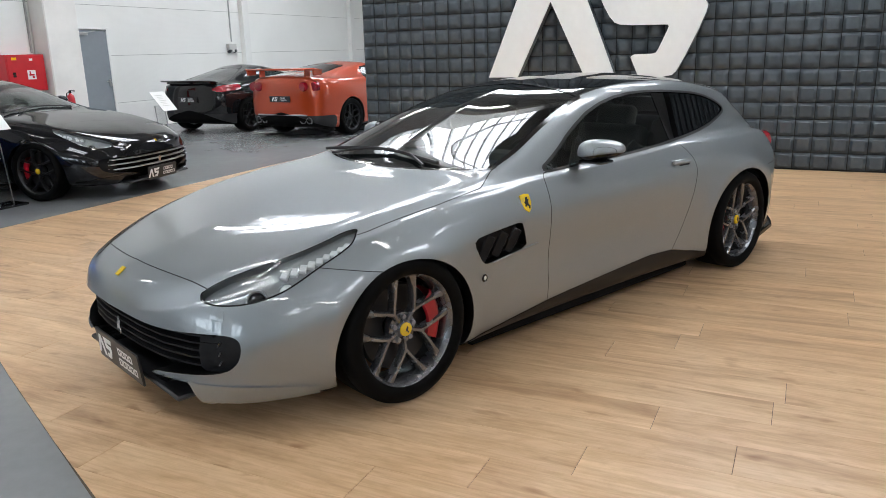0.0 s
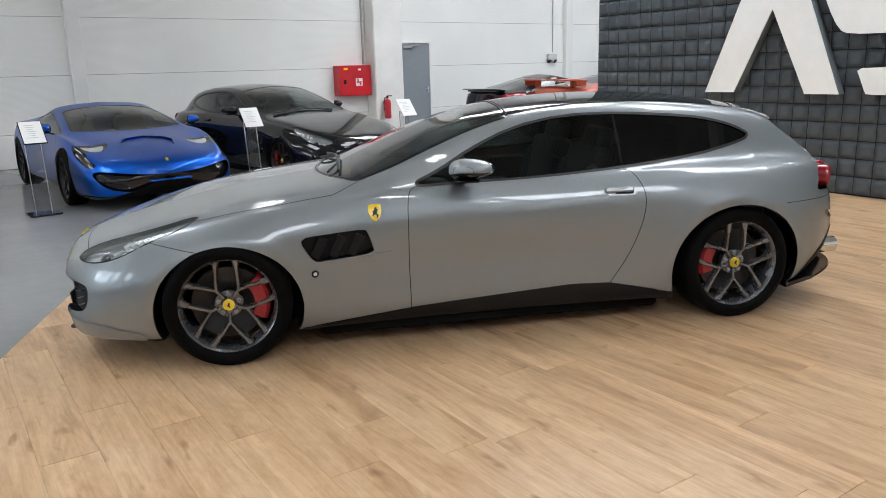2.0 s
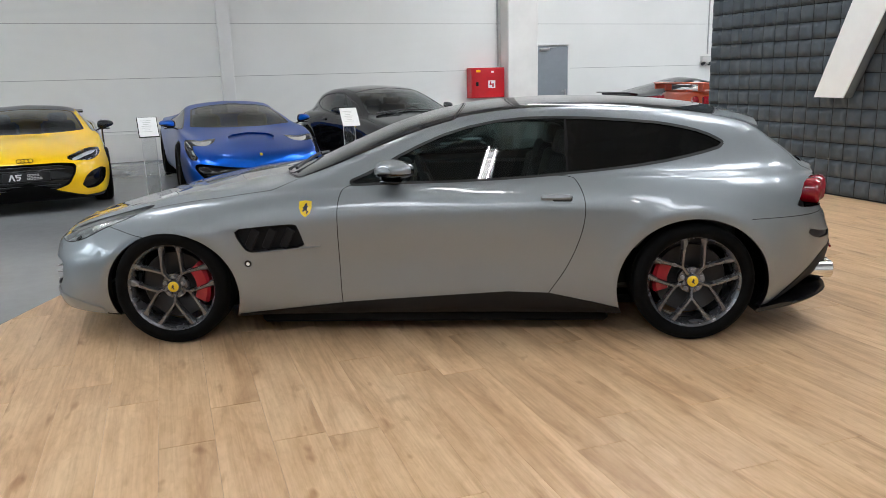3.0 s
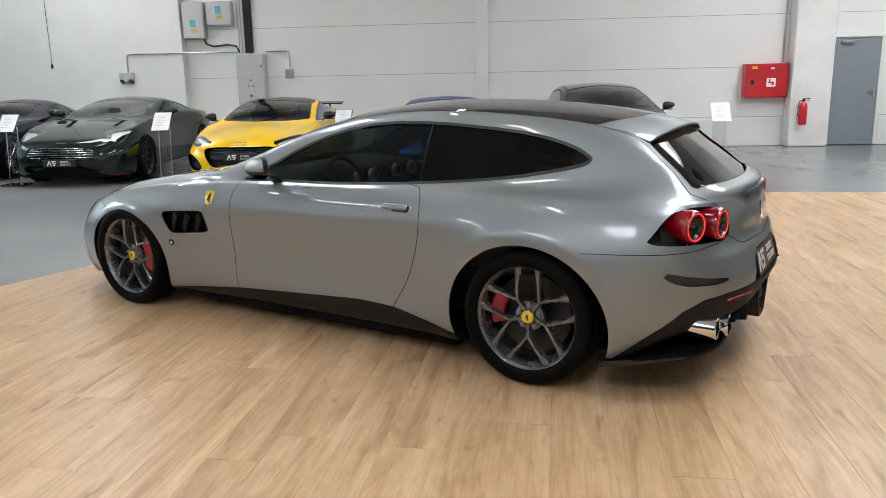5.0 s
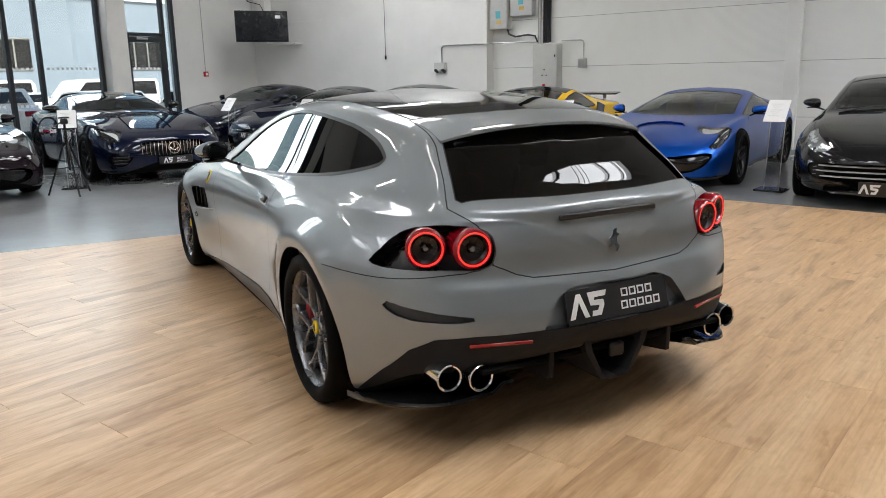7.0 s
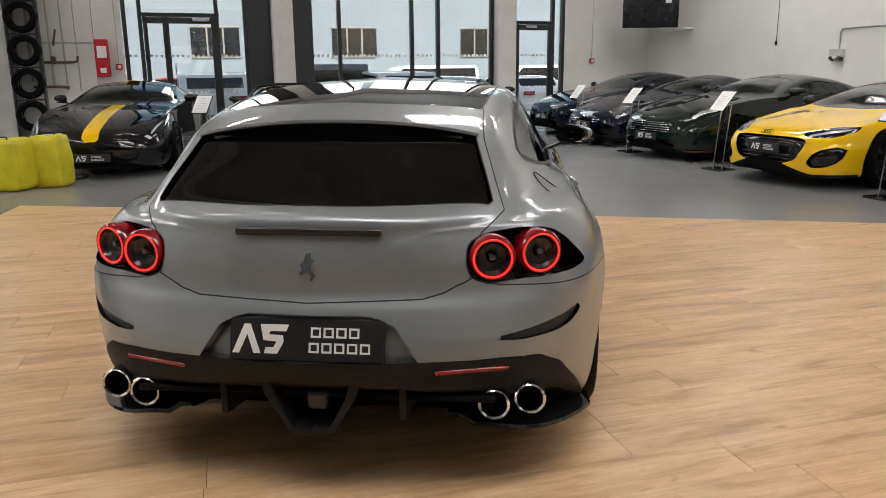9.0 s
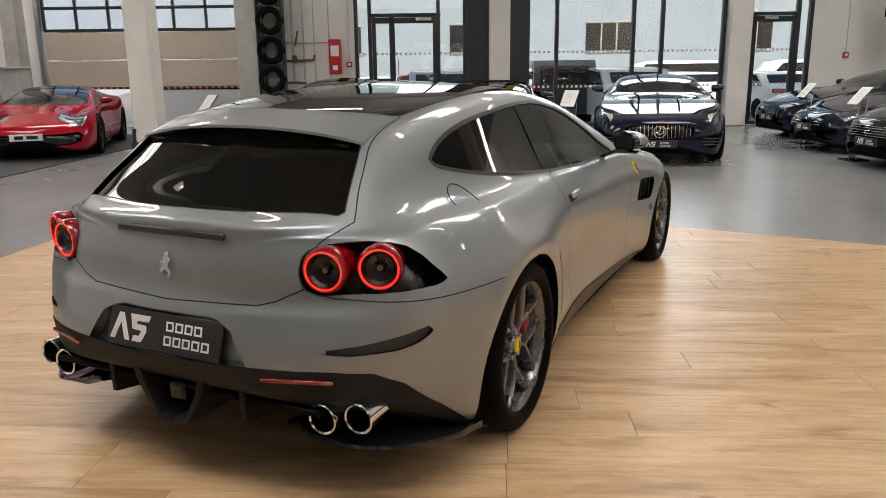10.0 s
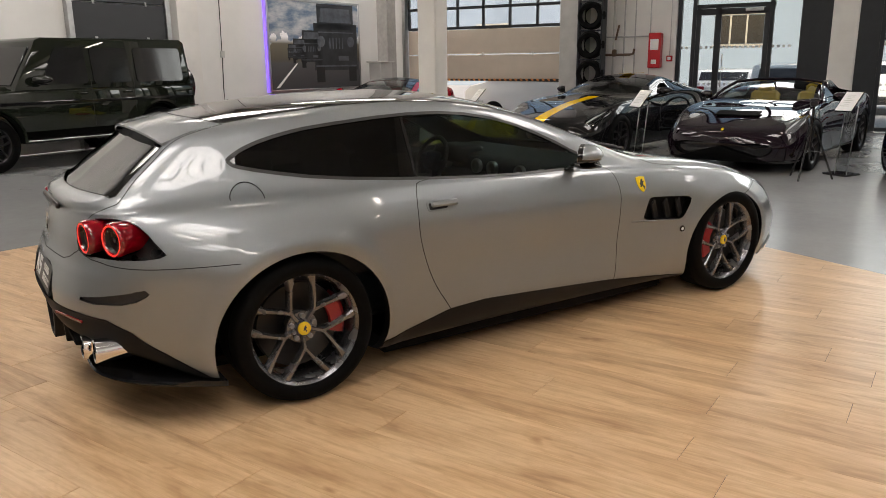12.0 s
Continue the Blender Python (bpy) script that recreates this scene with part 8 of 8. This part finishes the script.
def cloth_bag(u, v, sx, sy, sz, turn, seed):
    """A stuffed fabric bag with soft sagging sides."""
    b = item("car_cover_bag", u, v, -0.008, turn, "lime yellow fabric bag standing on the floor", "bag", "yellow bags on the floor")
    bm = box(bmesh.new(), (0, 0, 0.5), (1, 1, 1))
    bmesh.ops.bevel(bm, geom=list(bm.edges), offset=0.16, segments=3, profile=0.6, affect="EDGES")
    bmesh.ops.subdivide_edges(bm, edges=list(bm.edges), cuts=3, use_grid_fill=True)
    for w in bm.verts:
        p = w.co
        n = noise.noise((p.x * 2.6 + seed, p.y * 2.6, p.z * 2.2)) * 0.11 + noise.noise((p.x * 6 + seed, p.y * 6, p.z * 3)) * 0.06
        f = 1 + n + 0.10 * math.sin(math.pi * min(1, max(0, p.z))) - 0.05
        w.co = (p.x * sx * f, p.y * sy * f, max(0, p.z + n * 0.6 * (p.z > 0.6)) * sz)
    part("fabric", bm, LIME, b)
    part("handle", tube([(-0.08, 0, sz * 0.98), (-0.07, 0, sz * 1.04), (0.07, 0, sz * 1.04), (0.08, 0, sz * 0.98)], 0.010), INK, b)
    return b


LIME = plain("lime_yellow_fabric", (0.60, 0.52, 0.015), 0.6, var=0.15, scale=5, bumpy=0.3)
cloth_bag(-5.95, -3.72, 0.66, 0.40, 0.62, 60, 1.0)
cloth_bag(-6.05, -3.22, 0.42, 0.36, 0.64, 70, 4.0)
h = item("crumpled_cover", -5.9, -4.32, -0.008, 40, "crumpled lime and red fabric heap on the floor", "fabric")
for nm, mt, c, r, sd in (("fold", LIME, (0, 0, 0.13), (0.42, 0.26, 0.20), 2.0), ("fold", LIME, (-0.32, -0.1, 0.06), (0.26, 0.22, 0.10), 6.0), ("lining", plain("red_fabric", (0.50, 0.02, 0.02), 0.6, bumpy=0.3), (0.16, -0.14, 0.09), (0.28, 0.18, 0.13), 9.0)):
    bm = bmesh.new()
    bmesh.ops.create_icosphere(bm, subdivisions=4, radius=1.0)
    for w in bm.verts:
        k = 1 + 0.35 * noise.noise(w.co * 1.8 + Vector((sd, 0, 0))) + 0.12 * noise.noise(w.co * 5 + Vector((sd, 1, 0)))
        w.co = (c[0] + w.co.x * r[0] * k, c[1] + w.co.y * r[1] * k, max(0.0, c[2] + w.co.z * r[2] * k))
    part(nm, bm, mt, h)
k = item("trolley_jack", -6.25, -5.0, -0.008, 30, "black floor stand and tool beside the column", "stand")
part("base", boxes(((0, 0, 0.05), (0.36, 0.30, 0.06), 0.01)), TRIM, k)
part("post", rods(0.025, ((0, 0, 0.06), (0, 0, 0.62))), TRIM, k)
part("arm", boxes(((0.05, 0, 0.60), (0.18, 0.05, 0.05), 0.01), ((-0.06, 0, 0.36), (0.12, 0.10, 0.14), 0.015)), TRIM, k)
part("lever", rods(0.012, ((0.05, 0, 0.1), (0.32, 0.1, 0.30))), TRIM, k)
mat_ob = slab("floor_mat", -12.7, -4.95, SOUTH + 0.02, -6.65, -0.008, 0.004, plain("dark_grey_mat", (0.035, 0.036, 0.038), 0.75, bumpy=0.3, scale=12), "dark grey mat under the parked cars")
c = item("floor_cable", -6.9, 1.9, 0.0, 0, "black cable lying on the concrete floor", "cable")
part("cable", tube([(0, 0, 0.004), (0.2, 0.3, 0.004), (0.1, 0.7, 0.004), (0.4, 1.1, 0.004), (0.3, 1.5, 0.004)], 0.008), CABLE, c)

# ---- yard outside ----
FACADE = plain("blue_grey_cladding", (0.20, 0.25, 0.30), 0.6, var=0.06, scale=0.5)
SKY_BAND = plain("pale_sky_band", (0.62, 0.64, 0.65), 0.6, var=0.05, scale=0.5)
bl = thing("office_building", HALL @ pose(-52, 2, -0.32), "blue-grey clad hall across the yard with dark windows", "building")
part("wall", boxes(((0, 0, 3.6), (8, 90, 7.2))), FACADE, bl)
# pale block on the roof edge stands in for the bright sky above
part("sky_band", boxes(((0.1, 0, 8.2), (8.2, 90, 2.0))), SKY_BAND, bl)
for y in (-30, -21, -12, -3, 6, 15, 24, 33):
    w = part("window", boxes(((4.03, y, 3.6), (0.08, 3.0, 1.7))), SCREEN, bl)
    part("window_frame", boxes(((4.08, y - 0.5, 3.6), (0.06, 0.1, 1.9)), ((4.08, y + 0.5, 3.6), (0.06, 0.1, 1.9)), ((4.08, y, 4.55), (0.06, 3.1, 0.1)), ((4.08, y, 2.65), (0.06, 3.1, 0.1))), STEEL, w)


def yard_vehicle(u, v, turn, kind, mat, label):
    c = thing("van" if kind == "van" else "parked_car", HALL @ pose(u, v, -0.32, 0, 0, turn), label, "van" if kind == "van" else "car", "vehicles parked in the yard")
    if kind == "van":
        prof = [(-2.45, 0.35), (-2.45, 0.95), (-2.25, 1.12), (-1.75, 1.22), (-1.15, 1.85), (-0.9, 1.92), (2.3, 1.92), (2.45, 1.7), (2.48, 0.35)]
        glassy = [(-1.62, 1.25), (-1.12, 1.78), (2.25, 1.80), (2.3, 1.22)]
    elif kind == "suv":
        prof = [(-2.3, 0.35), (-2.35, 0.85), (-2.1, 1.05), (-1.15, 1.16), (-0.55, 1.62), (0.2, 1.70), (1.6, 1.64), (2.05, 1.20), (2.28, 1.12), (2.30, 0.35)]
        glassy = [(-0.98, 1.18), (-0.48, 1.56), (0.2, 1.63), (1.45, 1.57), (1.85, 1.20)]
    else:
        prof = [(-2.2, 0.3), (-2.25, 0.65), (-2.0, 0.85), (-1.1, 0.98), (-0.45, 1.42), (0.2, 1.5), (1.3, 1.46), (1.95, 1.05), (2.2, 0.98), (2.25, 0.3)]
        glassy = [(-0.92, 1.02), (-0.38, 1.38), (0.2, 1.44), (1.25, 1.40), (1.7, 1.06)]
    w = 0.92
    bm = prism(prof, 2 * w, 0.06)
    bmesh.ops.translate(bm, vec=(0, -w, 0), verts=bm.verts)
    part("body", bm, mat, c)
    for s in (-1, 1):
        bm = prism(glassy, 0.03)
        bmesh.ops.translate(bm, vec=(0, s * (w + 0.004) - 0.015, 0), verts=bm.verts)
        part("side_glass", bm, GLOSS_BLACK, c)
        part("tail_light", boxes(((2.44 if kind == "van" else 2.26, s * (0.8 if kind == "van" else 0.66), 0.92 if kind == "car" else 1.03), (0.08, 0.16 if kind == "van" else 0.42, 0.42 if kind == "van" else 0.13), 0.02)), LAMP_RED, c)
        for x in (-1.45, 1.45):
            part("wheel", lathe([(0.0, -0.10), (0.20, -0.11), (0.30, -0.11), (0.33, -0.08), (0.33, 0.1)] if s < 0 else [(0.0, 0.10), (0.20, 0.11), (0.30, 0.11), (0.33, 0.08), (0.33, -0.1)], 20), RUBBER, c, m=pose(x, s * 0.86, 0.33))
    xr = {"van": 2.49, "suv": 1.86, "car": 1.66}[kind]
    zr = {"van": 1.5, "suv": 1.43, "car": 1.27}[kind]
    part("rear_glass", boxes(((xr, 0, zr), (0.04, 1.45, 0.5 if kind == "van" else 0.36), 0.01, (0, 0 if kind == "van" else -44, 0))), GLOSS_BLACK, c)
    if kind != "van":
        part("rear_bumper", boxes(((2.27, 0, 0.48), (0.16, 1.76, 0.26), 0.05)), mat if kind == "car" else TRIM, c)
        part("plate", boxes(((2.30, 0, 0.86), (0.02, 0.5, 0.11))), PLATE_WHITE, c)
    return c


for u, v, turn, kind, mat, label in (
        (-20.9, 2.2, 4, "van", GREY_PAINT, "dark grey van parked in the yard"),
        (-18.6, 3.95, 6, "suv", WHITE_PAINT, "white sport utility car close to the glazing"),
        (-29.0, 7.6, 95, "van", WHITE_PAINT, "white van parked across the yard"),
        (-25.0, 7.4, 5, "car", WHITE_PAINT, "white car parked in the yard"),
        (-22.5, 9.5, 8, "car", WHITE_PAINT, "white saloon car with red tail lamps"),
        (-21.0, 12.6, 8, "car", WHITE_PAINT, "white car parked in the yard"),
        (-23.0, -4.0, 4, "car", WHITE_PAINT, "white car parked in the yard"),
        (-18.9, -1.3, 4, "suv", WHITE_PAINT, "white sport utility car close to the glazing"),
        (-26.0, 0.4, 4, "suv", WHITE_PAINT, "white sport utility car parked in the yard"),
        (-17.2, -7.9, 95, "van", WHITE_PAINT, "white van behind the raised gate"),
        (-31.0, -3.5, 95, "car", RED_PAINT, "red car parked across the yard"),
        (-30.0, 13.5, 95, "van", WHITE_PAINT, "white van parked across the yard")):
    yard_vehicle(u, v, turn, kind, mat, label)

# ---- the cars ----
hero = grand_tourer(pose(0, 0, -0.0075, 0, 0.25, 0), SILVER, "silver-blue metallic long-roofed sports car on an oak plank floor", RIM)
twin = grand_tourer(HALL @ pose(1.86, 7.52, -0.008, 0, 0, 98), BLACK_PAINT, "gloss black long-roofed sports car facing the display floor", RIM_DARK, False, ROW)
for make in (blue_car, yellow_car, green_car, navy_roadster, navy_coupe, deep_blue_car, striped_car, plum_spider, red_car, black_rear_car, orange_rear_car, off_roader):
    make()

# ---- pieces of the setting: planks and pads ----
WOOD = [(-4.55, -3.28), (1.2, -3.95), (5.66, -3.95), (5.66, 5.02), (-0.62, 5.02), (-1.63, 3.02), (-2.26, 1.74), (-2.91, 0.36), (-3.53, -1.03)]


def clip_poly(poly, edge_a, edge_b):
    out = []
    n = len(poly)
    side = lambda p: (edge_b[0] - edge_a[0]) * (p[1] - edge_a[1]) - (edge_b[1] - edge_a[1]) * (p[0] - edge_a[0])
    for i in range(n):
        p, q = poly[i], poly[(i + 1) % n]
        sp, sq = side(p), side(q)
        if sp >= 0:
            out.append(p)
        if (sp >= 0) != (sq >= 0):
            t = sp / (sp - sq)
            out.append((p[0] + t * (q[0] - p[0]), p[1] + t * (q[1] - p[1])))
    return out


bm = bmesh.new()
bm.faces.new([bm.verts.new((u, v, -0.0075)) for u, v in WOOD])
r = bmesh.ops.extrude_face_region(bm, geom=list(bm.faces))
bmesh.ops.translate(bm, verts=[v for v in r["geom"] if isinstance(v, bmesh.types.BMVert)], vec=(0, 0, 0.0045))
bmesh.ops.recalc_face_normals(bm, faces=bm.faces)
deck = tagged(part("wood_platform", bm, plain("dark_underlay", (0.10, 0.07, 0.045), 0.8), None, smooth=False, m=HALL.copy()), "pale oak plank display floor", "floor", "", "structure")
rng = random.Random(5)
PW, PL = 0.23, 1.52
planks, rest = [], bmesh.new()
row = 0
u = -4.6
while u < 6.1:
    v = -4.0 - rng.random() * PL
    while v < 5.1:
        g, e = 0.0003, 0.0011
        poly = [(u + g, v + e), (u + PW - g, v + e), (u + PW - g, v + PL - e), (u + g, v + PL - e)]
        for a, b in zip(WOOD, WOOD[1:] + WOOD[:1]):
            poly = clip_poly(poly, a, b) if len(poly) > 2 else []
        if len(poly) > 2:
            planks.append(poly)
        v += PL
    u += PW
planks.sort(key=lambda p: abs(sum(q[0] for q in p) / len(p) - 0.3) + abs(sum(q[1] for q in p) / len(p) + 0.8))


def plank_into(bm, poly):
    cu, cv = sum(p[0] for p in poly) / len(poly), sum(p[1] for p in poly) / len(poly)
    ins = []
    for p in poly:
        d = Vector((cu - p[0], cv - p[1]))
        d = Vector((math.copysign(min(0.0005, abs(d.x)), d.x), math.copysign(min(0.0010, abs(d.y)), d.y)))
        ins.append((p[0] + d.x, p[1] + d.y))
    top = [bm.verts.new((x, y, 0.0)) for x, y in ins]
    mid = [bm.verts.new((x, y, -0.001)) for x, y in poly]
    low = [bm.verts.new((x, y, -0.0029)) for x, y in poly]
    bm.faces.new(top)
    n = len(poly)
    for i in range(n):
        j = (i + 1) % n
        bm.faces.new((mid[i], mid[j], top[j], top[i]))
        bm.faces.new((low[i], low[j], mid[j], mid[i]))


for k, poly in enumerate(planks):
    if k < 300:
        bm = bmesh.new()
        plank_into(bm, poly)
        part("plank", bm, OAK, deck, smooth=False)
    else:
        plank_into(rest, poly)
ob = part("outer_planks", rest, OAK, deck, smooth=False)
ob["kind"] = "stuff"

# pads: a soft square pillow, repeated over the feature wall
PITCH = 0.20
bm = bmesh.new()
N_P = 6
grid = [[None] * (N_P + 1) for _ in range(N_P + 1)]
for i in range(N_P + 1):
    for j in range(N_P + 1):
        a, b = i / N_P * 2 - 1, j / N_P * 2 - 1
        bulge = (max(0.0, 1 - abs(a) ** 7) * max(0.0, 1 - abs(b) ** 7)) ** 0.6
        grid[i][j] = bm.verts.new((-0.034 * bulge, a * 0.096, b * 0.096))
for i in range(N_P):
    for j in range(N_P):
        bm.faces.new((grid[i][j], grid[i][j + 1], grid[i + 1][j + 1], grid[i + 1][j]))
bmesh.ops.recalc_face_normals(bm, faces=bm.faces)
if sum(f.normal.x for f in bm.faces) > 0:
    bmesh.ops.reverse_faces(bm, faces=bm.faces)
pad_mesh = bpy.data.meshes.new("pad")
bm.to_mesh(pad_mesh)
pad_mesh.polygons.foreach_set("use_smooth", [True] * len(pad_mesh.polygons))
pad_mesh.materials.append(PAD)
cells = [(PAD_V1 - PITCH * (i + 0.5), PITCH * (j + 0.5) + 0.01) for i in range(52) for j in range(20)]
cells.sort(key=lambda c: abs(c[0] - 1.0) * 0.8 + abs(c[1] - 1.3) * 1.6)
spare = bmesh.new()
for k, (v, z) in enumerate(cells):
    if k < 300:
        o = new("pad", pad_mesh)
        o.matrix_basis = pose(PAD_FACE + 0.028, v, z)
        o.parent = feature
    else:
        n0 = len(spare.verts)
        spare.from_mesh(pad_mesh)
        spare.verts.ensure_lookup_table()
        for w in spare.verts[n0:]:
            w.co += Vector((PAD_FACE + 0.028, v, z))
ob = part("outer_pads", spare, PAD, feature)
ob["kind"] = "stuff"
